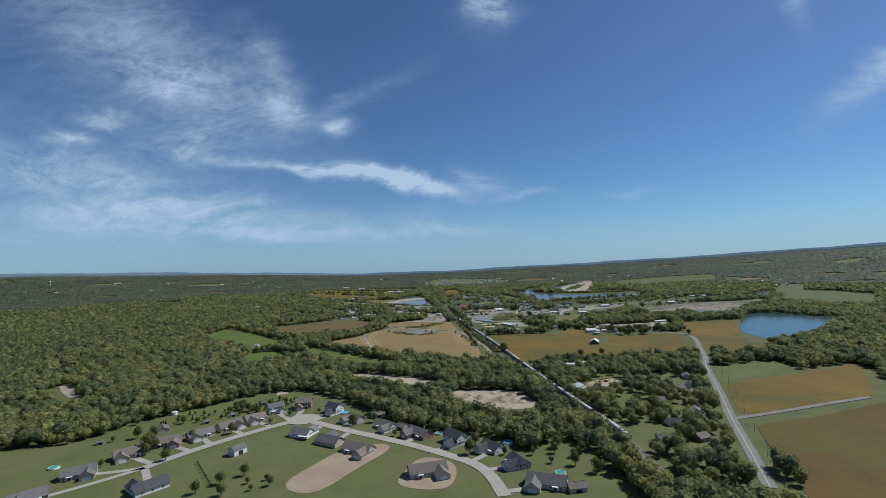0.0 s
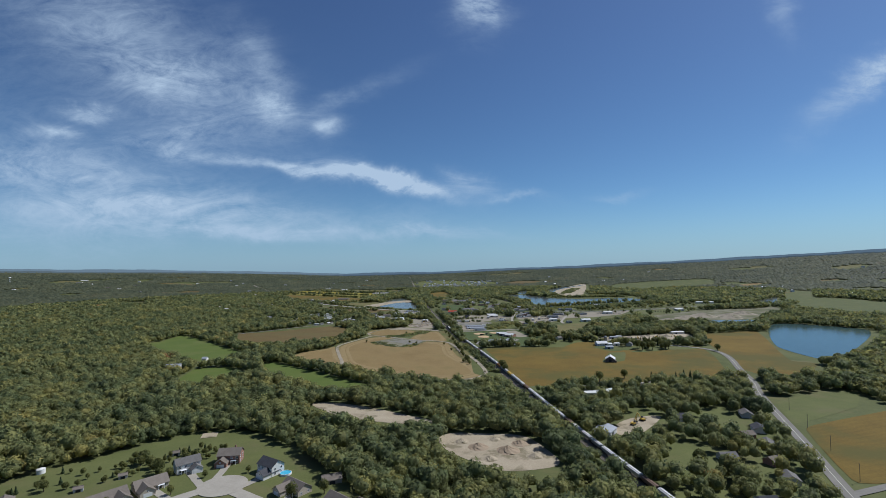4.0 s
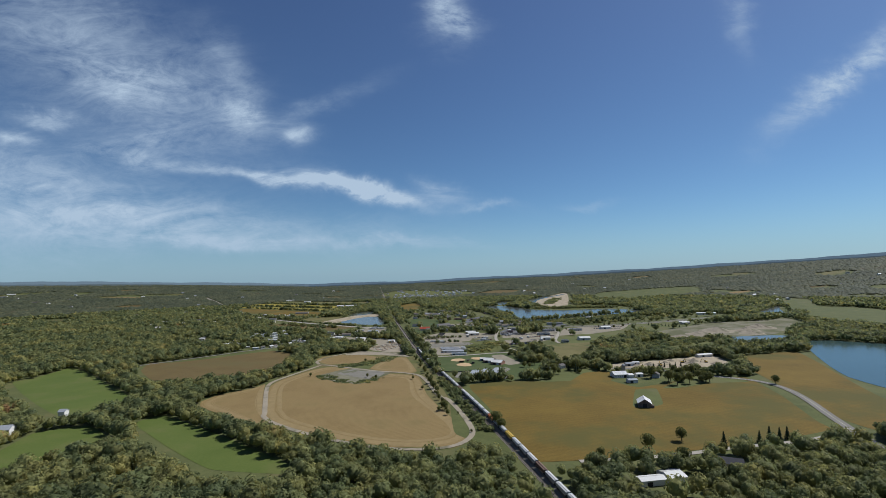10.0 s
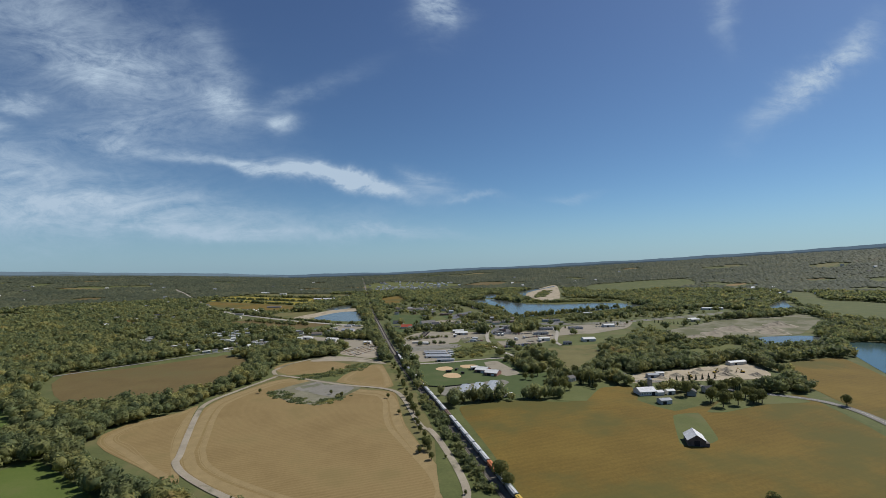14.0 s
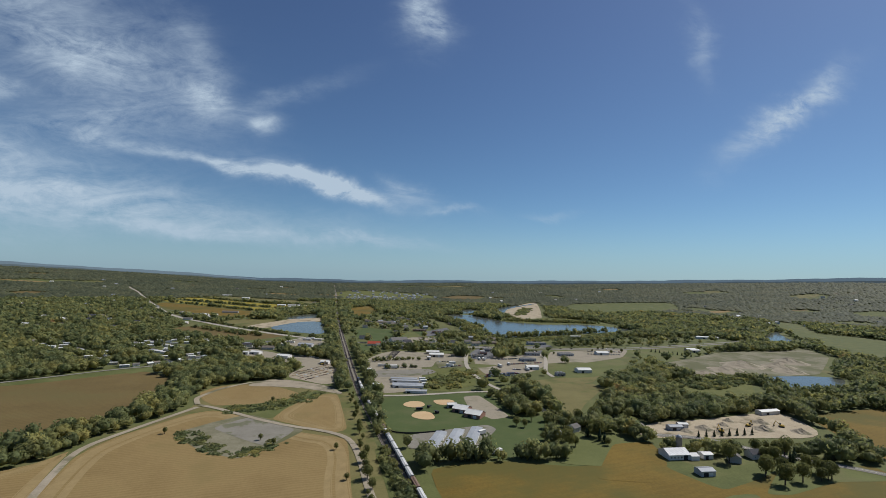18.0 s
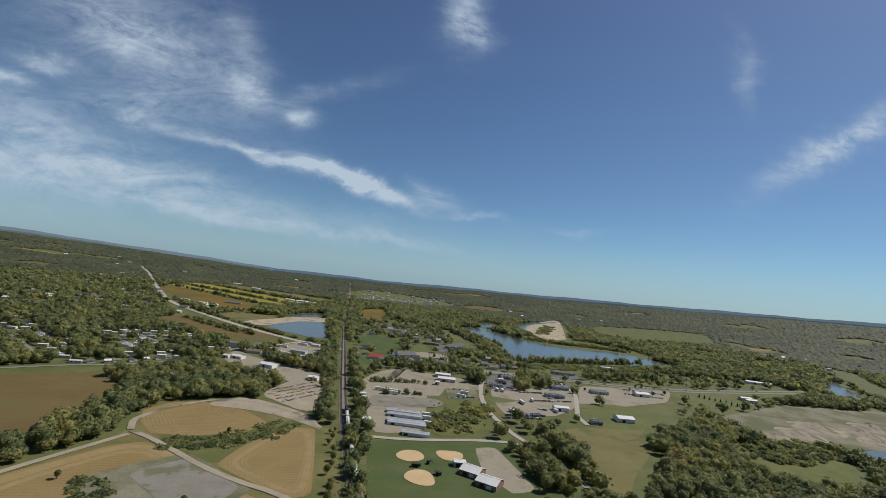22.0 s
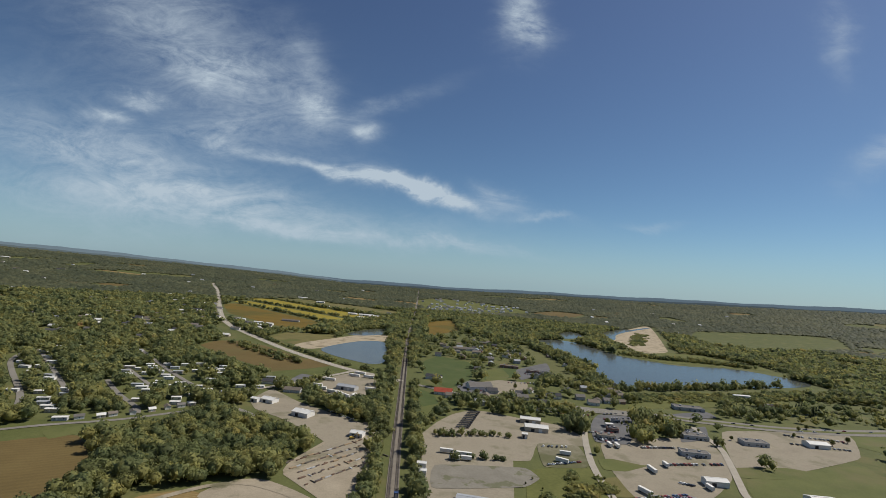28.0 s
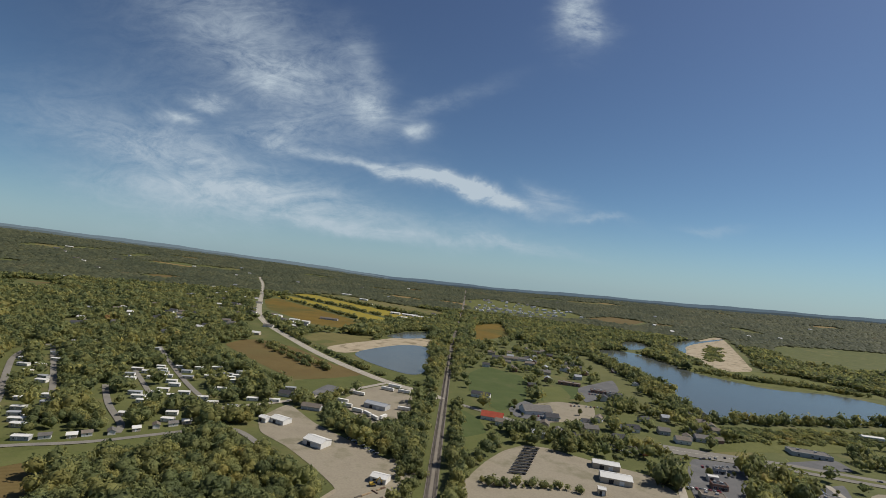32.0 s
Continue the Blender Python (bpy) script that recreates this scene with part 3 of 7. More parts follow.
AREAS["meadow_dry"] = ("dry", [(264, 1197), (375, 1231), (339, 1184), (268, 1144), (241, 1157)])
AREAS["quarry_near"] = ("sand", [(271, 972), (310, 1014), (369, 1015), (473, 1043), (476, 1011), (450, 957), (380, 963), (326, 964)])
AREAS["quarry_far"] = ("weeds", [(504, 1307), (580, 1346), (742, 1448), (889, 1456), (985, 1500), (930, 1390), (726, 1222), (634, 1215), (597, 1225), (507, 1225)])
AREAS["pond_quarry"] = ("water", [(574, 1185), (639, 1221), (759, 1211), (681, 1144), (593, 1135)])
AREAS["meadow_far"] = ("meadow", [(880, 2440), (940, 2680), (1040, 2860), (1300, 2930), (1600, 2900), (1450, 2640), (1237, 2530), (1064, 2440)])
AREAS["green_bld"] = ("lawn", [(534, 1415), (590, 1469), (736, 1524), (632, 1406), (520, 1345)])
AREAS["green_n"] = ("park", [(16, 1719), (40, 1790), (107, 1742), (97, 1587), (64, 1526), (24, 1604)])
AREAS["green_red"] = ("lawn", [(30, 1460), (45, 1502), (65, 1469), (51, 1407), (36, 1391)])
AREAS["trailer_lawn"] = ("lawn", [(-266, 1254), (-240, 1281), (-185, 1341), (-177, 1324), (-205, 1284), (-238, 1253), (-247, 1238)])
AREAS["dirt_a"] = ("soilbuild", [(-111, 312), (-96, 345), (-82, 371), (-53, 383), (-42, 371), (-64, 336), (-84, 296)])
AREAS["dirt_b"] = ("soilbuild", [(-36, 309), (-30, 330), (-24, 349), (-11, 352), (6, 338), (2, 304), (-14, 300)])
AREAS["lot_car"] = ("lot", [(-108, 1478), (-98, 1542), (-77, 1579), (-34, 1535), (-28, 1470), (-34, 1433), (-56, 1420)])
AREAS["lot_school"] = ("lot", [(92, 1570), (140, 1614), (184, 1612), (175, 1553), (116, 1508)])
AREAS["green_school"] = ("park", [(120, 1669), (189, 1750), (184, 1659), (116, 1599)])
AREAS["levee"] = ("bank", [(212, 2060), (246, 2060), (274, 1846), (272, 1640), (260, 1590), (232, 1596), (234, 1690), (228, 1850)])
AREAS["orange_field"] = ("soy", [(-18, 2430), (64, 2593), (85, 2261), (4, 2074)])
AREAS["fields_far_a"] = ("soil", [(418, 3179), (582, 3369), (725, 3300), (597, 3089)])
AREAS["scrub_mid"] = ("scrub", [(425, 1174), (502, 1211), (579, 1225), (560, 1167), (508, 1102), (453, 1098), (412, 1110)])
AREAS["strip_a"] = ("lawn", [(516, 1420), (562, 1382), (649, 1491), (567, 1495)])
AREAS["strip_b"] = ("lawn", [(675, 1519), (854, 1595), (916, 1592), (779, 1506), (684, 1489)])
AREAS["lake_right"] = ("water", [(962, 1590), (1111, 1734), (1267, 1866), (1137, 1709), (1064, 1585), (972, 1553)])
AREAS["levee_right"] = ("meadow", [(1525, 2188), (1565, 2144), (1312, 1836), (1394, 1700), (1286, 1615), (1103, 1622), (1237, 1809)])
AREAS["shore"] = ("scrub", [(278, 1509), (375, 1573), (460, 1607), (622, 1673), (567, 1601), (427, 1551), (277, 1491)])
AREAS["pad_north"] = ("gravel", [(-99, 1169), (-74, 1211), (-29, 1190), (5, 1162), (19, 1124), (4, 1138), (-34, 1161), (-67, 1168)])
AREAS["green_south_lake"] = ("meadow", [(978, 1466), (1273, 1707), (1399, 1576), (1059, 1210), (969, 1297)])
AREAS["meadow_dry_b"] = ("dry", [(265, 1156), (335, 1177), (332, 1145), (276, 1077), (250, 1036), (228, 1035), (242, 1081)])
AREAS["tarmac_a"] = ("tarmac", [(74, 1545), (96, 1596), (124, 1556), (110, 1511), (82, 1516)])
AREAS["tarmac_b"] = ("tarmac", [(176, 1711), (252, 1817), (243, 1728), (174, 1620)])
AREAS["tarmac_c"] = ("tarmac", [(246, 1462), (307, 1464), (282, 1433), (246, 1352), (211, 1352), (222, 1410)])
AREAS["tarmac_d"] = ("tarmac", [(326, 1421), (370, 1450), (346, 1396), (306, 1375)])
AREAS["tarmac_e"] = ("tarmac", [(322, 1479), (410, 1525), (408, 1492), (343, 1473)])
AREAS["tarmac_f"] = ("tarmac", [(-146, 1498), (-143, 1541), (-116, 1530), (-131, 1480)])
AREAS["lawn_t1"] = ("lawn", [(123, 1692), (155, 1706), (161, 1649), (145, 1605), (119, 1568)])
AREAS["lawn_t2"] = ("park", [(12, 1525), (43, 1492), (54, 1447), (26, 1418)])
AREAS["farm_green"] = ("lawn", [(241, 984), (275, 974), (223, 911), (180, 920), (217, 978)])
AREAS["estate_far"] = ("scrub", [(-146, 3474), (-12, 3758), (397, 3439), (434, 3149), (-50, 2949)])
AREAS["river_bend"] = ("water", [(557, 2463), (662, 2661), (913, 2944), (897, 2906), (691, 2659), (595, 2476), (529, 2270), (516, 2312)])
AREAS["farm_strip"] = ("lawn", [(362, 913), (411, 903), (412, 871), (365, 874), (314, 858), (297, 861)])
AREAS["farm_field_b"] = ("soy", [(244, 958), (280, 960), (264, 913), (234, 883), (195, 892)])
AREAS["crop_y2"] = ("yellow", [(-755, 2747), (-699, 2835), (-170, 2454), (-205, 2317)])
AREAS["crop_brown_far_b"] = ("dry", [(-314, 1847), (-305, 1941), (-200, 1961), (-180, 1889), (-230, 1774)])
AREAS["rail_verge"] = ("meadow", [(50, 742), (85, 700), (100, 676), (95, 800), (85, 905), (64, 960), (48, 962), (58, 862)])
AREAS["grove"] = ("lawn", [(118, 300), (140, 400), (150, 520), (170, 600), (235, 665), (330, 670), (322, 600), (280, 500), (236, 400), (220, 330), (205, 260)])
AREAS["grass_south"] = ("lawn", [(120, 672), (150, 640), (230, 620), (330, 650), (350, 690), (250, 676)])
AREAS["works_green"] = ("meadow", [(-186, 1538), (-150, 1570), (-112, 1615), (-90, 1582), (-118, 1518), (-150, 1475)])
AREAS["pond_verge"] = ("meadow", [(-246, 1752), (-226, 1733), (-158, 1664), (-79, 1600), (-30, 1572), (-34, 1660), (-46, 1664), (-63, 1640), (-102, 1663), (-149, 1700), (-190, 1745), (-212, 1742), (-240, 1778)])
AREAS["highway_verge"] = ("meadow", [(-480, 1985), (-345, 1825), (-240, 1708), (-165, 1642), (-180, 1680), (-255, 1740), (-360, 1870), (-470, 2010)])
AREAS["bank_scrub"] = ("scrub", [(449, 2030), (500, 2150), (540, 2080), (636, 2151), (720, 2150), (800, 2010), (760, 1960), (640, 1960), (540, 1955)])
AREAS["oxbow"] = ("water", [(381, 2343), (430, 2480), (480, 2500), (490, 2440), (430, 2300), (372, 2272)])
AREAS["field_south"] = ("soy_dark", [(249, 397), (308, 410), (404, 446), (440, 440), (330, 300), (244, 262), (198, 268)])
AREAS["wedge_lawn"] = ("lawn", [(200, 1305), (214, 1310), (238, 1300), (246, 1302), (217, 1281), (198, 1281)])
AREAS["wedge_dry"] = ("dry", [(191, 1263), (213, 1270), (209, 1232), (189, 1228)])
AREAS["shop_lawn"] = ("lawn", [(327, 1316), (380, 1328), (400, 1322), (359, 1296), (316, 1291)])
AREAS["verge_dry"] = ("dry", [(256, 1484), (324, 1511), (328, 1493), (283, 1476)])
AREAS["wreck_yard"] = ("weeds", [(150, 1335), (192, 1338), (190, 1290), (182, 1280), (146, 1274)])
AREAS["lot_pad"] = ("concrete", [(54, 1213), (54, 1260), (132, 1270), (140, 1250), (126, 1231)])
LINES = {}
LINES["street_west"] = ("street", 8.5, [(-218, 348), (-213, 358), (-203, 373), (-183, 400), (-157, 428), (-142, 442)])
LINES["street_east"] = ("street", 8.5, [(-124, 440), (-87, 414), (-51, 391), (-27, 375), (-2, 355), (17, 339), (27, 320), (32, 290)])
LINES["track_loop"] = ("gravel", 5.0, [(-118, 1083), (-153, 1004), (-164, 972), (-155, 928), (-136, 856), (-129, 831), (-129, 823), (-113, 799), (-72, 760), (-28, 729), (2, 714), (44, 710), (67, 734), (68, 772), (56, 862), (47, 862), (36, 963), (22, 998), (-36, 1025), (-96, 1076), (-119, 1090)])
LINES["track_north"] = ("gravel", 5.0, [(-121, 1092), (-130, 1114), (-128, 1126), (-117, 1162), (-80, 1200), (-37, 1187), (1, 1161), (15, 1131)])
LINES["road_east"] = ("asphalt", 8.0, [(190, 290), (220, 362), (240, 412), (283, 507), (329, 618), (357, 665), (377, 719), (422, 815), (428, 866), (404, 895), (366, 920), (334, 967), (291, 976), (290, 988), (302, 1018), (271, 1026)])
LINES["road_side"] = ("asphalt", 5.5, [(240, 412), (295, 428), (349, 446), (401, 461)])
LINES["road_south"] = ("street", 5.0, [(133, 672), (201, 672), (252, 681), (329, 687), (372, 707)])
LINES["road_park"] = ("street", 6.0, [(49, 1121), (94, 1120), (179, 1140), (214, 1123), (223, 1047)])
LINES["road_park_lane"] = ("street", 6.0, [(227, 1455), (194, 1320), (187, 1242), (192, 1181), (200, 1145), (214, 1123)])
LINES["highway"] = ("street", 14.0, [(-1142, 3240), (-967, 2946), (-771, 2563), (-572, 2170), (-462, 1980), (-340, 1840), (-232, 1720), (-158, 1652), (-79, 1587), (-19, 1560), (-5, 1545)])
LINES["main_road"] = ("asphalt", 24.0, [(216, 1480), (272, 1476), (329, 1478), (390, 1469), (473, 1463), (569, 1477), (688, 1513), (944, 1604)])
LINES["trailer_road"] = ("asphalt", 5.5, [(-430, 1130), (-340, 1205), (-278, 1266), (-233, 1291), (-203, 1323), (-186, 1341), (-167, 1359), (-150, 1358), (-121, 1336)])
LINES["crossing_road"] = ("asphalt", 8.0, [(16, 1536), (65, 1509), (126, 1472), (183, 1464), (220, 1473)])
LINES["village_west"] = ("asphalt", 6.0, [(-330, 1300), (-364, 1342), (-440, 1412), (-506, 1477), (-532, 1530), (-522, 1560)])
LINES["village_lane"] = ("asphalt", 5.5, [(-507, 1528), (-437, 1462), (-370, 1398), (-334, 1361)])
LINES["village_court"] = ("asphalt", 5.5, [(-335, 1422), (-325, 1411), (-285, 1370), (-250, 1342), (-236, 1330), (-228, 1316)])
LINES["village_row"] = ("asphalt", 5.0, [(-367, 1497), (-318, 1451), (-272, 1408)])
LINES["village_street"] = ("asphalt", 5.5, [(-424, 1615), (-362, 1550), (-306, 1494), (-264, 1454), (-236, 1430)])
LINES["works_road"] = ("street", 7.0, [(-211, 1378), (-193, 1411), (-172, 1430), (-153, 1456), (-135, 1481), (-116, 1518), (-82, 1583)])
LINES["shop_lane"] = ("street", 6.0, [(350, 1440), (346, 1400), (344, 1368), (326, 1320), (307, 1272), (298, 1250), (296, 1216)])
RAIL = [(136, 300), (136, 380), (120, 480), (103, 620), (88, 760), (62, 950), (40, 1100), (27, 1220), (8, 1440), (-10, 1650), (-40, 2000), (-100, 3000), (-200, 4400)]
# hedges: words, width, height, spacing, line
HEDGES = []
HEDGES.append(('row of green trees beside a farm lawn', 7, 9, 5, [(216, 1027), (203, 993), (189, 953), (177, 922)]))
HEDGES.append(('hedge of bushes across a brown field', 5, 5, 4, [(-345, 1745), (-261, 1669), (-195, 1614)]))
HEDGES.append(('dark tree row between crop strips', 10, 8, 7, [(-715, 2575), (-480, 2370), (-252, 2170)]))
HEDGES.append(('dark tree row between yellow crop strips', 9, 7, 7, [(-730, 2700), (-470, 2510), (-215, 2315)]))
HEDGES.append(('tree row behind the yellow crop', 9, 7, 8, [(-700, 2850), (-430, 2660), (-150, 2460)]))
HEDGES.append(('bushes along the highway', 5, 4, 5, [(-405, 1922), (-247, 1760), (-126, 1643)]))
HEDGES.append(('dense trees on the lake shore', 14, 9, 6, [(252, 1607), (310, 1609), (431, 1656), (536, 1700), (657, 1760)]))
HEDGES.append(('bushes between two gravel lots', 7, 5, 4, [(54, 1330), (77, 1336), (104, 1345), (126, 1344)]))
HEDGES.append(('bushes at the edge of a gravel lot', 5, 4, 4, [(66, 1271), (87, 1279), (115, 1281)]))
HEDGES.append(('tall trees between shops', 16, 11, 7, [(296, 1458), (288, 1422), (263, 1366)]))
HEDGES.append(('tall trees beside the main road', 14, 11, 7, [(447, 1563), (453, 1542), (450, 1530)]))
HEDGES.append(('tall trees beside houses near the lake', 14, 10, 7, [(501, 1587), (529, 1585), (550, 1576)]))
HEDGES.append(('trees along the town street', 9, 8, 6, [(54, 1459), (82, 1465), (111, 1470)]))
HEDGES.append(('trees round the town houses', 12, 9, 6, [(115, 1428), (153, 1460), (189, 1469), (220, 1455)]))
HEDGES.append(('trees beside the levee', 12, 9, 7, [(265, 1989), (293, 1846), (298, 1648)]))
HEDGES.append(('bushes on the wetland', 60, 3.2, 6, [(463, 1165), (523, 1190), (573, 1199)]))
HEDGES.append(('dense trees beside the railway embankment', 9, 8, 4.5, [(56, 985), (50, 1040), (44, 1100), (40, 1135)]))
HEDGES.append(('trees along the edge of the crop', 13, 10, 5, [(84, 932), (120, 936), (160, 932), (196, 930)]))
HEDGES.append(('bushes on the railway verge', 9, 3.2, 4, [(78, 745), (72, 820), (62, 900), (54, 960)]))
HEDGES.append(('low weeds and bushes beside a concrete pad', 16, 0.5, 4.5, [(-104, 1004), (-80, 975), (-48, 952), (-24, 975)]))
HEDGES.append(('low weeds between stubble fields', 24, 0.5, 6, [(-84, 1072), (-50, 1080), (-24, 1115), (-6, 1145)]))
HEDGES.append(('low bushes on the scrubby meadow', 40, 2.4, 7, [(128, 1160), (150, 1200), (180, 1255)]))
HEDGES.append(('bushes and small trees beside the tracks', 10, 6, 5, [(10, 1190), (4, 1260), (-3, 1340), (-10, 1420), (-18, 1520)]))
HEDGES.append(('bushes and small trees beside the rails', 9, 6, 5, [(48, 1180), (41, 1260), (34, 1340), (25, 1430), (15, 1540)]))
HEDGES.append(('tall trees between town houses', 22, 11, 6.5, [(82, 1466), (98, 1458), (118, 1452), (150, 1440)]))
HEDGES.append(('large trees beside the lot', 24, 13, 7, [(196, 1392), (208, 1402), (200, 1372)]))
HEDGES.append(('large trees behind shops', 26, 13, 7, [(288, 1436), (300, 1424), (306, 1404)]))
HEDGES.append(('trees behind the school', 26, 11, 7, [(206, 1640), (226, 1625), (240, 1600)]))
HEDGES.append(('trees and bushes below the levee', 30, 10, 6, [(278, 2000), (302, 1850), (304, 1700), (298, 1620)]))
HEDGES.append(('scattered bushes on the sandbar', 40, 2.2, 11, [(585, 2240), (640, 2380), (740, 2620)]))
HEDGES.append(('willows and bushes on the river bank', 34, 7, 6, [(470, 2040), (540, 2010), (640, 2010), (740, 1985)]))
HEDGES.append(('dense wood on the low river bank', 60, 10, 9, [(700, 2260), (780, 2180), (900, 2150), (1060, 2160)]))
HEDGES.append(('scrub on the lake shore', 46, 2.5, 6, [(280, 1545), (360, 1575), (460, 1615), (580, 1660), (680, 1715)]))
HEDGES.append(('bushes along the fence of the works', 14, 6, 5, [(-55, 1408), (-30, 1385), (-8, 1350), (10, 1320)]))
HEDGES.append(('young trees along the pond road', 6, 4, 7, [(-220, 1735), (-150, 1668), (-80, 1612), (-40, 1590)]))
HEDGES.append(('tree row across the brown field', 7, 6, 5, [(-320, 1736), (-262, 1690), (-200, 1640), (-168, 1612)]))
HEDGES.append(('large shade trees beside the car park', 20, 13, 7, [(262, 1372), (270, 1388)]))
HEDGES.append(('tall trees between two shops', 12, 12, 7, [(300, 1384), (310, 1392)]))
HEDGES.append(('round tree beside a shop lane', 8, 11, 6, [(342, 1372), (346, 1378)]))
HEDGES.append(('spreading tree on a shop lawn', 10, 11, 6, [(350, 1315), (358, 1320)]))
HEDGES.append(('clump of shade trees by the main road', 20, 12, 7, [(432, 1512), (450, 1520)]))
HEDGES.append(('shade trees behind the main road', 18, 12, 7, [(470, 1526), (490, 1530), (516, 1540)]))
HEDGES.append(('tree beside the road junction', 7, 10, 5, [(305, 1464), (309, 1467)]))
CAR_ROWS = [(256, 1348, 299, 1357, 14, 100), (290, 1328, 312, 1336, 6, 95), (262, 1306, 321, 1320, 16, 95), (223, 1234, 254, 1244, 12, 95), (222, 1228, 256, 1238, 12, 95), (216, 1362, 236, 1352, 7, 80), (247, 1440, 290, 1456, 8, 80), (256, 1266, 266, 1262, 4, 20), (152, 1280, 184, 1294, 8, 30), (156, 1326, 182, 1330, 6, 70), (204, 1227, 254, 1239, 20, 100), (200, 1216, 248, 1225, 20, 100), (220, 1446, 287, 1478, 12, 80), (454, 1439, 518, 1431, 14, 90), (440, 1406, 501, 1399, 12, 90)]
CAR_ROWS += [(171, 1452, 211, 1447, 8, 20), (97, 1559, 129, 1546, 8, 60), (153, 1598, 198, 1611, 9, 85)]
# buildings: x, y, width, depth, turn
SHEDS_WHITE = [(464, 1404, 30.6, 16, 0), (355, 1248, 28.7, 18, 0), (285, 1270, 25.3, 12, 0), (863, 1646, 70.4, 14, -15), (243, 1409, 11.2, 6, 0), (519, 1634, 34.9, 8, 0), (46, 1250, 10.0, 6, 0), (47, 1236, 9.8, 6, 0), (54, 1159, 10.3, 9, 0)]
SHEDS_GREY = [(310, 1225, 16.5, 12, 0), (330, 1397, 36, 17, -4), (302, 1339, 36, 12, -4), (390, 1392, 35.5, 16, 0), (678, 1454, 19.8, 9, 0), (675, 1438, 19.5, 9, 0)]
SHEDS_TAN = [(155, 1402, 28.9, 14, -5), (157, 1375, 31.8, 18, -5), (141, 1347, 7.2, 8, -5), (-82, 1355, 19, 13, -20), (-131, 1392, 16, 11, -20), (-145, 1389, 9, 7, -20), (-17, 1309, 12, 9, -10)]
STORAGE = [(90, 1199, 33.2, 6, 0), (91, 1187, 33.9, 6, 0), (92, 1168, 36.0, 6, 0), (92, 1160, 36.4, 6, 0), (99, 1134, 24.1, 6, 0)]
FLAT_SHOPS = [(385, 1526, 49.9, 20, 0), (227, 1369, 23.8, 12, 0), (242, 1394, 15.6, 10, 0), (530, 1584, 28.6, 12, 0), (258, 1432, 11.6, 8, 0), (226, 1690, 29.3, 14, 0), (205, 1697, 27.6, 12, 0), (168, 1727, 43.5, 14, 0)]
TOWN_HOUSES = [(106, 1545, 33.6, 18, 20), (122, 1525, 14.2, 11, 10), (112, 1495, 10.8, 9, 80), (123, 1476, 10.5, 9, 80), (134, 1466, 9.7, 9, 10), (143, 1460, 10.2, 10, 80), (160, 1502, 15.2, 10, 10), (206, 1526, 18.2, 11, 5), (254, 1508, 14.5, 10, 0), (279, 1525, 13.5, 10, 0), (233, 1571, 11.8, 9, 30), (177, 1547, 11.9, 9, 70), (154, 1507, 9.7, 9, 10)]
TOWN_HOUSES_B = [(58, 1879, 20.0, 10, 0), (80, 1886, 29.1, 9, 0), (102, 1892, 22.6, 10, 0), (40, 1790, 12.1, 9, 0), (116, 1855, 17.4, 10, 0), (138, 1790, 16.2, 10, 0), (41, 1582, 23.1, 10, -10), (65, 1480, 9.2, 9, 0), (243, 1533, 11.9, 10, 0), (184, 1483, 12.1, 10, 5)]
RED_HOUSE = [(57, 1495, 22.8, 13, -5)]
PARK_HALLS = [(137, 1058, 15.0, 15, -35), (146, 1040, 16, 15, -35), (129, 1072, 9.2, 7, 0)]
DUGOUTS = [(95, 1063, 6.9, 3, 0), (110, 1051, 4.9, 3, -40), (106, 1071, 4.1, 3, 30)]
PARK_SHEDS = [(96, 985, 12.9, 62, -22), (112, 990, 13.1, 62, -22), (129, 995, 13.3, 62, -22)]
FARM_BARN = [(278, 927, 17.0, 14, 0)]
FARM_SHEDS = [(302, 923, 8.0, 7, 0), (279, 894, 11.0, 8, 0), (322, 990, 13.0, 7, 0), (334, 996, 9.0, 6, -10), (459, 1033, 25, 8, 8), (206, 980, 6.0, 5, 0)]
FARM_HOUSES = [(320, 915, 10.0, 11, 60), (342, 921, 11.5, 12, 0), (225, 992, 9.2, 11, 30)]
FIELD_BARN = [(245, 798, 18.9, 17, 68)]
SOUTH_SHEDS = [(164, 632, 16.9, 8, 4), (180, 636, 12.1, 14, 10)]
SOUTH_HOUSE = [(229, 651, 21.4, 13, -30)]
GROVE_HOUSES = [(274, 555, 12.2, 11, 70), (260, 518, 11.4, 11, 70), (244, 486, 10.7, 11, 60), (228, 457, 8.9, 10, 20), (202, 466, 11.0, 10, 0), (186, 404, 9.6, 10, 0), (163, 369, 7.8, 10, 0), (191, 369, 9.0, 11, 20), (219, 431, 10.5, 11, 70), (213, 550, 16.6, 12, 0), (202, 664, 10.6, 9, 0), (242, 506, 8.5, 9, 10)]
WHITE_WORKS = [(138, 523, 15.1, 14, 50)]
WEST_FARM = [(-352, 803, 17.8, 11, 10), (-335, 857, 6.3, 7, 0)]
# mobile homes: x, y
PARK_HOMES = [(-477, 1464), (-454, 1443), (-426, 1422), (-397, 1413), (-386, 1401), (-349, 1399), (-352, 1350), (-331, 1330), (-320, 1318), (-308, 1308), (-296, 1300), (-273, 1281), (-330, 1448), (-342, 1463), (-352, 1486), (-336, 1481), (-314, 1462), (-330, 1498), (-319, 1487), (-307, 1476), (-289, 1459), (-278, 1449), (-275, 1428), (-289, 1407), (-278, 1398), (-266, 1388), (-259, 1412), (-252, 1428), (-303, 1504), (-227, 1421), (-286, 1538), (-269, 1497), (-231, 1458), (-258, 1516), (-247, 1504), (-238, 1493), (-252, 1534), (-185, 1440), (-170, 1496), (-212, 1387), (-222, 1370), (-214, 1354), (-252, 1352), (-188, 1408), (-164, 1446)]
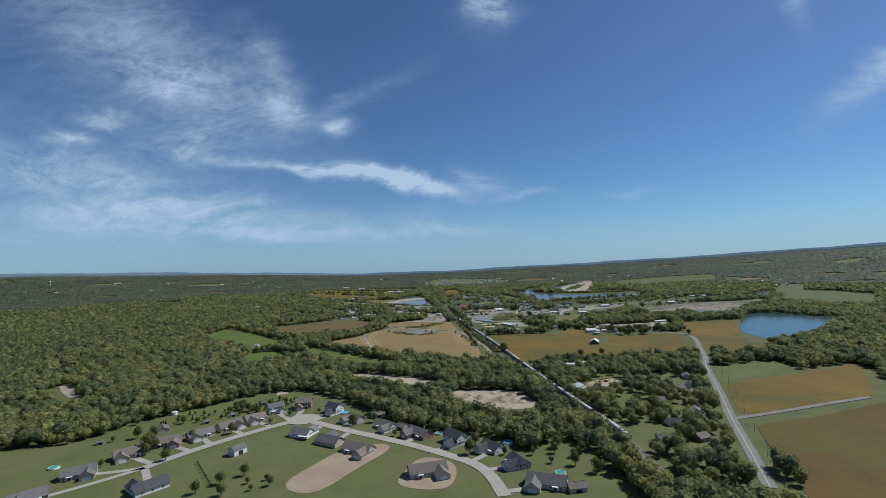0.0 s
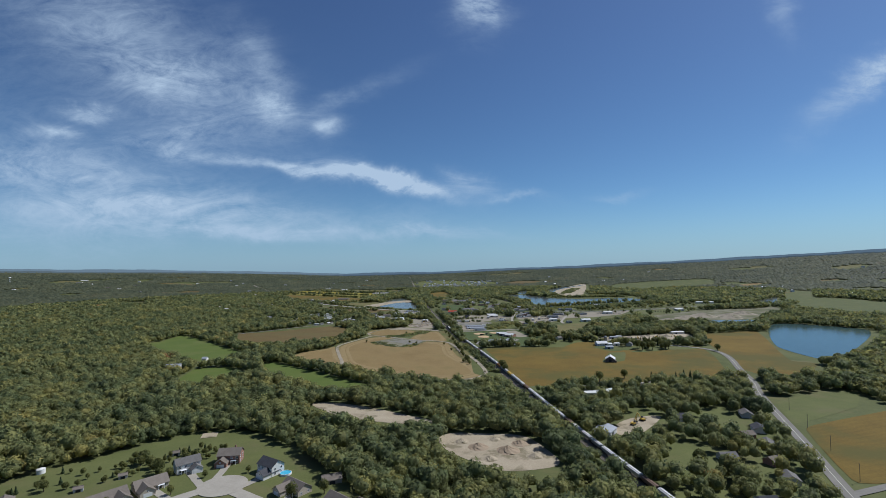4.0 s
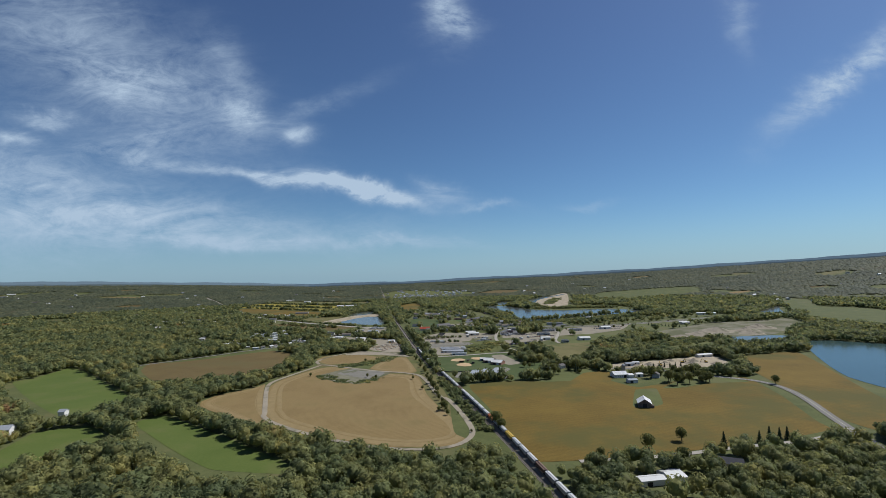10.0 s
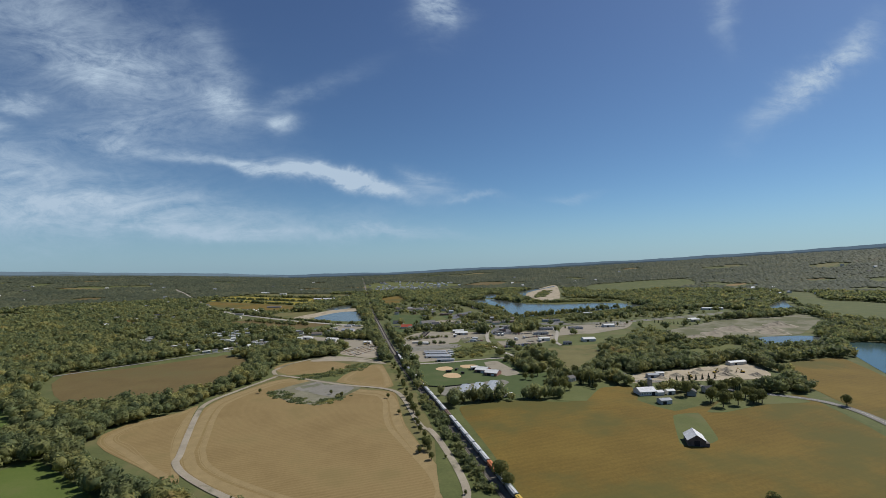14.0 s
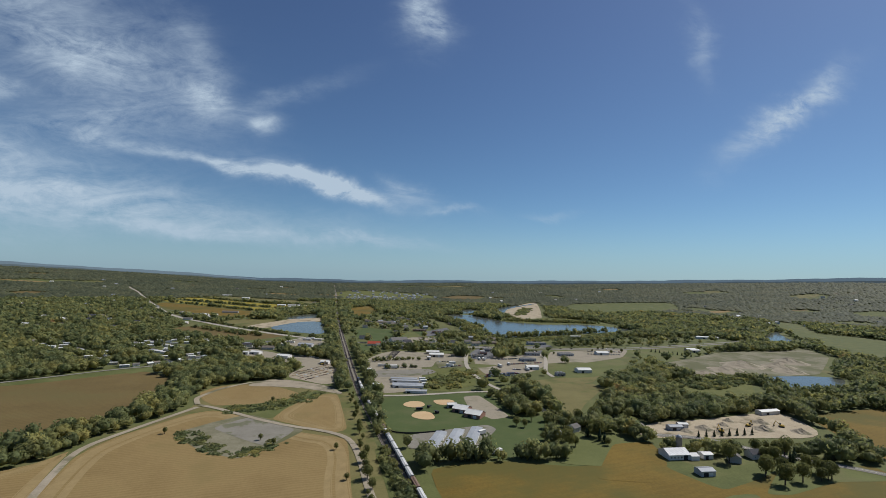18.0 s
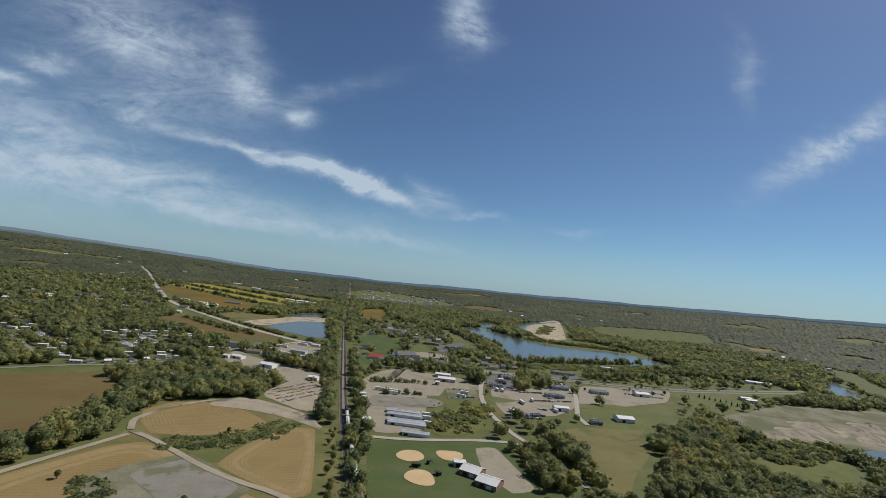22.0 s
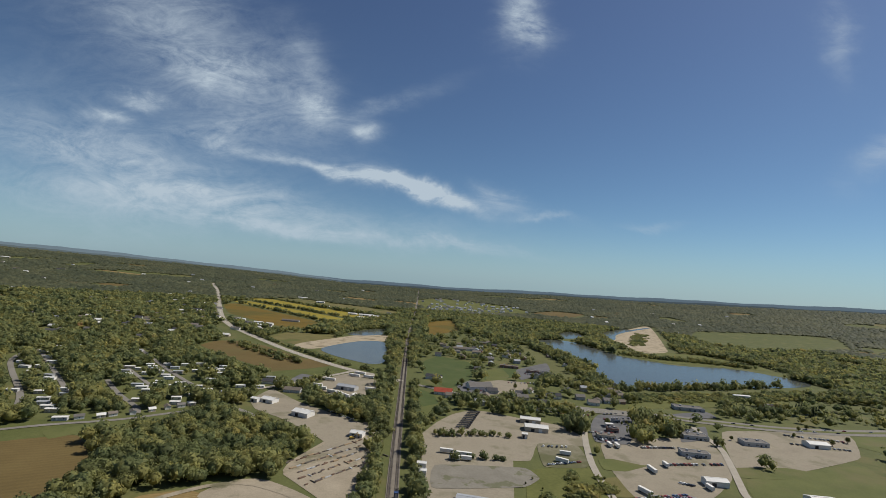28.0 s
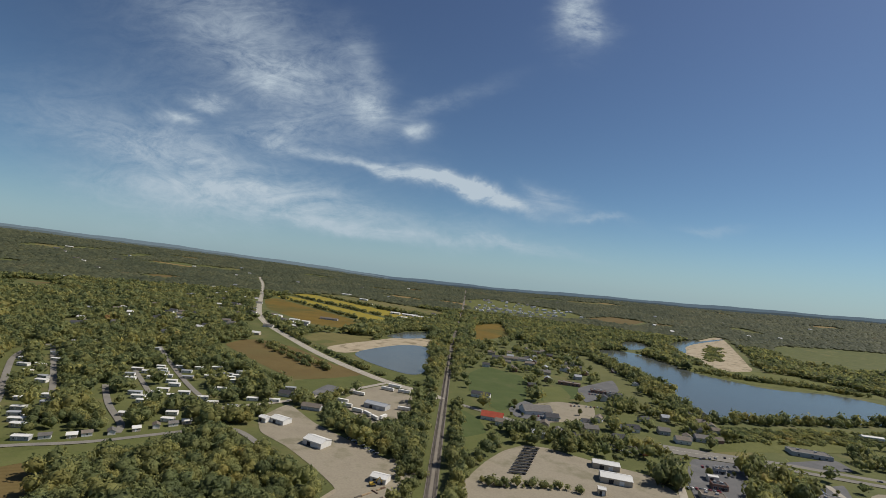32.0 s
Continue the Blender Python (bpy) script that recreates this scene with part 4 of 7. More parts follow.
PARK_HOMES += [(-512, 1536), (-517, 1572), (-500, 1592), (-474, 1501), (-449, 1478), (-440, 1450), (-379, 1347), (-341, 1366), (-325, 1349), (-340, 1509), (-322, 1520), (-302, 1526), (-273, 1416), (-286, 1482), (-239, 1409), (-291, 1565), (-245, 1516), (-210, 1411), (-413, 1594)]
ROADSIDE_HOMES = [(-261, 1289), (-250, 1297), (-240, 1304), (-231, 1314), (-222, 1326), (-214, 1338), (-204, 1347), (-196, 1356)]
HILL_HOMES = [(-635, 1715, 12.5, 9, 0), (-658, 1858, 14.0, 9, 20), (-659, 1961, 15.0, 9, 10), (-1021, 2294, 20.6, 9, 0), (-990, 2313, 20.6, 9, 20), (-739, 1839, 14.4, 9, 10), (-492, 1826, 12.6, 9, 0), (-503, 1912, 13.5, 9, 20), (-479, 1891, 13.2, 9, 10), (-639, 2193, 17.2, 9, 0), (-612, 1863, 13.7, 9, 20), (-635, 1957, 14.8, 9, 10), (-425, 2025, 14.3, 9, 0), (-393, 2002, 13.9, 9, 20), (-370, 1998, 13.8, 9, 10), (-490, 2095, 15.4, 9, 0), (-584, 2167, 16.6, 9, 20), (-741, 2415, 20.0, 9, 10)]
HILL_HOMES += [(-750, 2310, 19.0, 9, 0), (-667, 2049, 15.9, 9, 20), (-841, 1892, 15.7, 9, 10), (-741, 1916, 15.1, 9, 0), (-1753, 3035, 32.8, 9, 20), (-1808, 2872, 31.8, 9, 10), (-2096, 3050, 35.6, 9, 0), (-2149, 3167, 37.0, 9, 20), (-442, 2033, 14.5, 9, 10), (-558, 2051, 15.3, 9, 0), (-648, 2317, 18.5, 9, 20), (-848, 2433, 20.8, 9, 10), (-797, 2140, 17.6, 9, 0), (-752, 2022, 16.2, 9, 20)]
YARD_TRAILERS = [(-102, 1477, 12.2, 3.2, -10), (-94, 1464, 13.2, 3.2, -10), (-78, 1452, 11.6, 3.2, -15), (-66, 1446, 11.4, 3.2, -40), (-56, 1437, 9.9, 3.2, -40), (-49, 1443, 7.5, 3.2, 70), (-96, 1514, 14.3, 3.2, -10), (-71, 1551, 16.5, 3.2, -15), (-66, 1568, 16.9, 3.2, -15), (-50, 1549, 14.9, 3.2, -10), (-36, 1480, 13.3, 3.2, 0)]
YARD_HALL = [(-64, 1476, 25.2, 12, -15)]
LOT_TRAILERS = [(241, 1287, 12, 3.2, 100), (217, 1240, 12, 3.2, 120), (275, 1259, 8, 3.2, 100), (259, 1302, 8, 3.2, 95), (223, 1344, 9, 3.2, 95), (230, 1343, 9, 3.2, 95), (72, 1273, 9, 3.2, -4), (82, 1274, 9, 3.2, -4), (172, 1308, 10, 3.2, -10), (165, 1289, 11, 3.2, -30), (65, 1287, 11.4, 3.2, -5), (79, 1283, 15.1, 3.2, -5), (113, 1196, 5.3, 3.2, -5), (113, 1184, 6.2, 3.2, -5), (113, 1167, 7.0, 3.2, -5)]
CAMPERS = [(130, 943, 5.9, 3, 40), (136, 941, 5.9, 3, 40), (142, 942, 5.9, 3, 40), (127, 947, 3.4, 3, 40), (140, 987, 4.7, 3, 30)]
HILL_HOUSES_A = [(-609, 1747, 19.8, 9, 0), (-680, 1866, 19.6, 9, 20), (-603, 1964, 20.1, 9, 0), (-625, 2165, 26.4, 9, 0), (-547, 2093, 24.6, 9, 0), (-577, 1870, 15.9, 9, 0), (-806, 1907, 15.3, 9, 0), (-367, 2142, 45.1, 9, 0), (-472, 1879, 17.8, 9, 0), (-374, 1955, 15.6, 9, 0), (-664, 2218, 24.2, 9, 0), (-770, 2266, 22.1, 9, 0), (-410, 1912, 20.4, 9, 0)]
HILL_HOUSES_B = [(-677, 1744, 14, 9, 0), (-636, 1696, 21, 9, 25), (-737, 1895, 20, 9, 50), (-683, 1870, 19, 9, 15), (-648, 1833, 18, 9, 40), (-646, 1930, 17, 9, 5), (-613, 1921, 16, 9, 30), (-633, 2104, 15, 9, 55), (-678, 2166, 14, 9, 20), (-573, 2044, 21, 9, 45), (-634, 2191, 20, 9, 10), (-506, 1915, 19, 9, 35), (-486, 1800, 18, 9, 0), (-491, 1719, 17, 9, 25), (-824, 1856, 16, 9, 50), (-728, 1828, 15, 9, 15), (-935, 2224, 14, 9, 40), (-852, 2091, 21, 9, 5)]
HILL_HOUSES_B += [(-987, 2223, 20, 9, 30), (-726, 2436, 19, 9, 55), (-804, 2560, 18, 9, 20), (-607, 1845, 17, 9, 45), (-757, 2249, 23.3, 9, 0), (-861, 2303, 22.0, 9, 0), (-383, 1812, 15.3, 9, 0), (-162, 1472, 17.6, 9, 0), (-122, 1441, 19.4, 9, 0)]
FAR_HALLS = [(-226, 2372, 30, 12, -10), (-168, 2384, 26, 12, -10), (-225, 2468, 47.5, 14, 0), (-184, 2447, 53.9, 14, 0), (-273, 2478, 29.6, 14, 0), (-604, 2983, 40.4, 14, 0), (-490, 2858, 32.8, 12, 0), (-472, 2078, 20.7, 10, 0), (-413, 2042, 22.6, 10, 0), (-381, 2032, 16.7, 10, 0)]
FAR_HOMES = [(-46, 3097, 17.8, 9, 0), (-14, 3111, 17.9, 9, 0), (19, 3127, 18.0, 9, 0), (52, 3140, 18.1, 9, 0), (85, 3152, 18.2, 9, 0), (119, 3163, 18.3, 9, 0), (152, 3174, 18.4, 9, 0), (186, 3184, 18.5, 9, 0), (220, 3194, 18.6, 9, 0), (255, 3208, 18.7, 9, 0), (289, 3216, 18.8, 9, 0), (-26, 2994, 16.9, 9, 0), (5, 3007, 17.0, 9, 0), (36, 3023, 17.1, 9, 0), (68, 3035, 17.2, 9, 0), (100, 3047, 17.3, 9, 0), (132, 3058, 17.4, 9, 0), (164, 3073, 17.6, 9, 0), (196, 3083, 17.7, 9, 0)]
FAR_HOMES_B = [(229, 3093, 17.8, 9, 0), (262, 3106, 17.9, 9, 0), (295, 3115, 18.0, 9, 0), (-32, 2857, 15.8, 9, 0), (-3, 2870, 15.9, 9, 0), (26, 2886, 16.0, 9, 0), (55, 2899, 16.1, 9, 0), (85, 2911, 16.2, 9, 0), (115, 2926, 16.3, 9, 0), (145, 2937, 16.4, 9, 0), (175, 2947, 16.5, 9, 0), (206, 2962, 16.7, 9, 0), (237, 2971, 16.8, 9, 0), (268, 2984, 16.9, 9, 0)]

# ---- ground ----
RIM = [(-180, 0.0), (-60, 0.25), (-45, 0.32), (-35, 0.04), (-25, -0.32), (-12, -0.9), (0, -0.9), (8, -0.65), (18, -0.4), (28, -0.05), (38, 0.35), (48, 0.85), (60, 1.1), (180, 0.0)]


def terrain(x, y):
    """Height of the land: a flat valley floor that climbs to wooded hills all round."""
    x, y = np.asarray(x, float), np.asarray(y, float)
    r = np.hypot(x - 50, y - 500)
    az = np.degrees(np.arctan2(x - 50, y - 500))
    el = np.interp(az, [a for a, _ in RIM], [e for _, e in RIM])
    crest = 138 + 4000 * np.tan(np.radians(el - 0.5)) + 3 * np.sin(az * 0.21)
    s = np.clip((r - 2100) / 1900, 0, 1)
    return crest * s * s * (2 - s) - np.clip((r - 4100) / 900, 0, 1) * 60


def fast_mesh(name, verts, tris):
    """A triangle mesh from two arrays."""
    me = bpy.data.meshes.new(name)
    verts, tris = np.ascontiguousarray(verts, np.float32), np.ascontiguousarray(tris, np.int32)
    me.vertices.add(len(verts))
    me.vertices.foreach_set("co", verts.ravel())
    me.loops.add(tris.size)
    me.loops.foreach_set("vertex_index", tris.ravel())
    me.polygons.add(len(tris))
    me.polygons.foreach_set("loop_start", np.arange(0, tris.size, 3, dtype=np.int32))
    me.update(calc_edges=True)
    return me


def land():
    rad = np.r_[0, np.arange(150, 2400, 150), np.arange(2400, 5300, 90)]
    n = 240
    ang = np.linspace(0, 2 * np.pi, n, endpoint=False)
    x = np.r_[50.0, (50 + rad[1:, None] * np.sin(ang)).ravel()]
    y = np.r_[500.0, (500 + rad[1:, None] * np.cos(ang)).ravel()]
    v = np.stack([x, y, terrain(x, y)], 1)
    k = np.arange(n)
    k2 = (k + 1) % n
    f = [np.stack([0 * k, 1 + k2, 1 + k], 1)]
    for j in range(len(rad) - 2):
        a, b = 1 + j * n, 1 + (j + 1) * n
        f += [np.stack([a + k, a + k2, b + k2], 1), np.stack([a + k, b + k2, b + k], 1)]
    me = fast_mesh("ground", v, np.concatenate(f))
    me.shade_smooth()
    me.materials.append(M["floor"])
    return tagged(new("ground", me), "rolling green land that climbs to a wooded skyline", "ground", kind="structure")


land()


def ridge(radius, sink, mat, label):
    """A line of glowing, haze-coloured backdrop hills behind the last woods."""
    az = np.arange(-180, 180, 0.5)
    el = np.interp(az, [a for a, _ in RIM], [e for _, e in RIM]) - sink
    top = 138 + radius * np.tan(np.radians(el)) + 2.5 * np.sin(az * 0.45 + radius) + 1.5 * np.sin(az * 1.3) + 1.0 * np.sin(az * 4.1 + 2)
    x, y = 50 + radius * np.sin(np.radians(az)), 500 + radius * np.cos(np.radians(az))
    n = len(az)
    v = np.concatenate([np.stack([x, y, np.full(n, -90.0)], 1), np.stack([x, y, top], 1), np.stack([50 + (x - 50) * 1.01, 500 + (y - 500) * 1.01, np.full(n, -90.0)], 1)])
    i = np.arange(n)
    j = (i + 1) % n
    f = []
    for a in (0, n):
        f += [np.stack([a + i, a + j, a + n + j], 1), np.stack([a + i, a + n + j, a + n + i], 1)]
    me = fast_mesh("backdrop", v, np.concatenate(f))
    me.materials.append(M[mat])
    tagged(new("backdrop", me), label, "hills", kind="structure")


ridge(4250, 0.24, "hills_glow_near", "wooded hills at the skyline, haze painted on as a grey-green glow")
ridge(4390, 0.0, "hills_glow_far", "hills at the horizon, haze painted on as a blue-grey glow")


def rounded(pts, closed, times=2, cut=0.25):
    """Corner cutting, for soft outlines."""
    p = np.array(pts, float)
    for _ in range(times):
        nxt = np.roll(p, -1, 0) if closed else p[1:]
        cur = p if closed else p[:-1]
        q = np.empty((2 * len(cur), 2))
        q[0::2], q[1::2] = (1 - cut) * cur + cut * nxt, cut * cur + (1 - cut) * nxt
        p = q if closed else np.vstack([p[:1], q, p[-1:]])
    return p


SHAPES = {}
COVER = {"bank": "mown grass on a straight flood bank", "lawn": "mown grass", "park": "dark green watered grass", "pasture": "bright green pasture", "meadow": "rough olive meadow", "dry": "dry straw-coloured meadow", "stubble": "tan harvested stubble field",
         "soilbuild": "freshly dug pale earth round a new house", "soil": "brown bare ploughed field", "soy": "golden brown ripening crop field", "yellow": "yellow flowering crop field", "gravel": "pale gravel ground", "sand": "pale sandy ground with tyre tracks",
         "infield": "tan clay baseball infield", "lot": "dusty grey gravel lot", "concrete": "cracked grey concrete slab", "scrub": "olive green scrubby wetland", "weeds": "weedy bare ground", "tarmac": "patched grey tarmac car park", "soy_dark": "reddish brown ripe crop field", "water": "calm dark blue water", "water_green": "calm green lake water"}
LIFT = {"dry": 0.05, "meadow": 0.07, "soilbuild": 0.16, "infield": 0.30, "concrete": 0.24, "lot": 0.16, "sand": 0.18, "weeds": 0.16, "gravel": 0.14, "water": 0.22, "water_green": 0.22, "yellow": 0.2, "soy": 0.14, "tarmac": 0.3, "soy_dark": 0.15}


def area(name, kind, pts, k):
    soft = rounded(pts, True, 2) if kind in ("water", "water_green", "sand", "gravel", "infield", "soilbuild") else rounded(rounded(pts, True, 1, 0.1), True, 1)
    SHAPES[name] = soft
    bm = bmesh.new()
    lift = 0.05 + 0.0002 * k if name in ("grove", "grass_south") else LIFT.get(kind, 0.11) + 0.0016 * k
    rim = [bm.verts.new((x, y, float(terrain(x, y)) + lift)) for x, y in soft]
    face = bm.faces.new(rim)
    bmesh.ops.triangulate(bm, faces=[face])
    bm.normal_update()
    for fc in bm.faces:
        if fc.normal.z < 0:
            fc.normal_flip()
    me = bpy.data.meshes.new(name)
    bm.to_mesh(me)
    bm.free()
    me.materials.append(M[kind])
    word = {"water": "water", "water_green": "water"}.get(kind, "ground")
    return tagged(new(word if word == "water" else "ground_cover", me), COVER[kind], "water" if word == "water" else "field", kind="structure")


for k, (name, (kind, pts)) in enumerate(AREAS.items()):
    area(name, kind, pts, k)


def strip(pts, width, lift, crown=0.0):
    p = rounded(pts, False, 2)
    d = np.gradient(p, axis=0)
    d /= np.linalg.norm(d, axis=1, keepdims=True) + 1e-9
    side = np.stack([d[:, 1], -d[:, 0]], 1) * width / 2
    rows = []
    for q, z in ((p - side, 0), (p, crown), (p + side, 0)):
        rows.append(np.c_[q, terrain(q[:, 0], q[:, 1]) + lift + z])
    n = len(p)
    v = np.concatenate(rows)
    i = np.arange(n - 1)
    f = []
    for a in (0, n):
        f += [np.stack([a + i, a + n + i, a + n + i + 1], 1), np.stack([a + i, a + n + i + 1, a + i + 1], 1)]
    f = np.concatenate(f)
    return v, f[:, ::-1], p


CLEAR = []


def upward(v, f):
    nz = np.cross(v[f[:, 1]] - v[f[:, 0]], v[f[:, 2]] - v[f[:, 0]])[:, 2]
    f = f.copy()
    f[nz < 0] = f[nz < 0][:, ::-1]
    return f


def road(name, kind, width, pts, k):
    v, f, p = strip(pts, width, 0.42 + 0.004 * k, 0.06)
    CLEAR.append((p, width / 2 + 4))
    me = fast_mesh(name, v, upward(v, f))
    me.materials.append(M[kind])
    if name in ("road_east", "highway", "main_road", "crossing_road"):
        v2, f2, _ = strip(pts, 0.3, 0.56 + 0.004 * k)
        ln = fast_mesh("centre_line", v2, upward(v2, f2))
        ln.materials.append(M["paint_line"])
        tagged(new("centre_line", ln), "worn painted line along the road", "road marking", kind="structure")
    return tagged(new("road", me), {"street": "pale grey paved road", "asphalt": "worn grey asphalt road", "gravel": "pale gravel farm track"}[kind], "road", kind="structure")


def swath(pts, width, lift):
    v2, f2, _ = strip(pts, width, lift)
    me = fast_mesh("swath", v2, upward(v2, f2))
    me.materials.append(M["straw"])
    tagged(new("swath", me), "pale straw swath left by harvesting", "swath", kind="structure")


def inset(pts, dist):
    """The outline drawn in towards its middle by a distance."""
    p = np.array(pts, float)
    c = p.mean(0)
    out = c - p
    return [tuple(q) for q in p + out / np.linalg.norm(out, axis=1, keepdims=True) * dist]


for name, deep in (("stubble_main", 15), ("stubble_west", 20), ("stubble_north", 24), ("stubble_east", 20)):
    base = AREAS[name][1]
    for k in range(2, deep, 3):
        ring = inset(base, k)
        swath(ring + ring[:1], 0.7, 0.152 + 0.001 * k)
for name, dist, wide in (("stubble_main", 7, 7.0), ("stubble_main", 17, 4.0), ("stubble_west", 9, 5.0), ("stubble_east", 9, 4.0)):
    ring = inset(AREAS[name][1], dist)
    swath(ring + ring[:1], wide, 0.147 + 0.0002 * dist)


for k, (name, (kind, width, pts)) in enumerate(LINES.items()):
    road(name, kind, width, pts, k)
v2, f2, _ = strip(LINES["main_road"][2][2:], 7.0, 0.62)
median = fast_mesh("median", v2, upward(v2, f2))
median.materials.append(M["lawn"])
tagged(new("road_median", median), "narrow strip of dry grass between two carriageways", "road median", kind="structure")
CLEAR.append((rounded(RAIL[:4], False, 2), 8.0))
CLEAR.append((rounded(RAIL[3:10], False, 2), 11.5))
CLEAR.append((rounded(RAIL[9:], False, 2), 6.5))


def inside(px, py, poly):
    """Which of the points lie in the outline."""
    res = np.zeros(len(px), bool)
    x0, y0 = poly[-1]
    for x1, y1 in poly:
        hit = ((y1 > py) != (y0 > py)) & (px < (x0 - x1) * (py - y1) / (y0 - y1 + 1e-12) + x1)
        res ^= hit
        x0, y0 = x1, y1
    return res


def off_line(px, py, line):
    d = np.full(len(px), 1e9)
    for (ax, ay), (bx, by) in zip(line[:-1], line[1:]):
        ux, uy = bx - ax, by - ay
        t = np.clip(((px - ax) * ux + (py - ay) * uy) / (ux * ux + uy * uy + 1e-9), 0, 1)
        d = np.minimum(d, (px - ax - t * ux) ** 2 + (py - ay - t * uy) ** 2)
    return np.sqrt(d)

# ---- woods ----
rng = np.random.default_rng(7)
ICO_V = np.array([(0, 0, 1), *[(0.894 * math.cos(a * 1.2566), 0.894 * math.sin(a * 1.2566), 0.447) for a in range(5)], *[(0.894 * math.cos(a * 1.2566 + 0.628), 0.894 * math.sin(a * 1.2566 + 0.628), -0.447) for a in range(5)], (0, 0, -1)])
ICO_F = np.array([*[(0, 1 + a, 1 + (a + 1) % 5) for a in range(5)], *[(1 + a, 6 + a, 1 + (a + 1) % 5) for a in range(5)], *[(1 + (a + 1) % 5, 6 + a, 6 + (a + 1) % 5) for a in range(5)], *[(11, 6 + (a + 1) % 5, 6 + a) for a in range(5)]])
OCT_V = np.array([(0, 0, 1), (1, 0, 0.1), (0, 1, -0.1), (-1, 0, 0.1), (0, -1, -0.1), (0, 0, -1)])
OCT_F = np.array([(0, 1, 2), (0, 2, 3), (0, 3, 4), (0, 4, 1), (5, 2, 1), (5, 3, 2), (5, 4, 3), (5, 1, 4)])
CAP_V = np.array([(0, 0, 1), *[(math.cos(a * 1.5708), math.sin(a * 1.5708), -0.6) for a in range(4)]])
CAP_F = np.array([(0, 1 + a, 1 + (a + 1) % 4) for a in range(4)])


def clumps(centre, size, bv, bf, jitter):
    """Many rough leaf clumps at once: centres (n, 3), half sizes (n, 3)."""
    n, m = len(centre), len(bv)
    a = rng.uniform(0, 6.283, n)
    c, s = np.cos(a)[:, None], np.sin(a)[:, None]
    v = np.repeat(bv[None], n, 0) * (1 + rng.uniform(-jitter, jitter, (n, m, 1)))
    v = np.stack([v[..., 0] * c - v[..., 1] * s, v[..., 0] * s + v[..., 1] * c, v[..., 2]], -1)
    v = v * size[:, None] + centre[:, None]
    f = bf[None] + (np.arange(n) * m)[:, None, None]
    return v.reshape(-1, 3), f.reshape(-1, 3)


THIN = {}
GROVES = ("grove", "grass_south")
SPOTS = []
for rows in (SHEDS_WHITE, SHEDS_GREY, SHEDS_TAN, STORAGE, FLAT_SHOPS, TOWN_HOUSES, TOWN_HOUSES_B, RED_HOUSE, FARM_BARN, FARM_SHEDS, FARM_HOUSES, SOUTH_SHEDS, SOUTH_HOUSE,
             GROVE_HOUSES, WHITE_WORKS, WEST_FARM, HILL_HOMES, YARD_TRAILERS, YARD_HALL, HILL_HOUSES_A, HILL_HOUSES_B, FAR_HALLS, FAR_HOMES, FAR_HOMES_B):
    SPOTS += [(bx + 2, by - 7, max(bw, bd) * 0.55 + 7) for bx, by, bw, bd, ba in rows]
for bx, by, bw, bd, ba in HILL_HOMES + HILL_HOUSES_A + HILL_HOUSES_B:
    SPOTS += [(bx + 0.40 * q, by - 0.92 * q, 10.0) for q in (20, 38, 56)]
SPOTS += [(bx + 0.31 * q, by - 0.95 * q, rad) for bx, by in PARK_HOMES for q, rad in ((6, 10.0), (20, 7.0))] + [(bx + 2, by - 5, 9.0) for bx, by in ROADSIDE_HOMES]
THIN["grove"] = (0.0, AREAS["grove"][1])
THIN["stubble"] = (0.0, [(-172, 970), (-135, 830), (-50, 745), (45, 700), (75, 740), (52, 960), (27, 1140), (-60, 1190), (-135, 1175), (-125, 1080)])
THIN["crop"] = (0.0, [(84, 921), (250, 960), (290, 900), (365, 915), (432, 895), (640, 1055), (520, 765), (420, 690), (375, 700), (330, 686), (100, 668)])
THIN["crop_south"] = (0.0, [(190, 255), (222, 330), (242, 420), (300, 535), (330, 610), (415, 630), (430, 600), (395, 570), (500, 604), (470, 530), (440, 440), (330, 290), (250, 255)])
THIN["grass_south"] = (0.0, AREAS["grass_south"][1])
THIN["trailers"] = (0.8, [(-150, 1415), (-270, 1262), (-430, 1290), (-640, 1600), (-520, 1900), (-330, 1800), (-170, 1570)])
THIN["town"] = (0.16, [(55, 1290), (110, 1100), (230, 1150), (300, 1180), (560, 1330), (900, 1560), (900, 1680), (560, 1640), (330, 1600), (290, 1900), (200, 2100), (20, 2300), (0, 1560)])
THIN["hillside"] = (0.85, [(-640, 1600), (-1400, 2200), (-1300, 3000), (-560, 2300), (-420, 1900)])


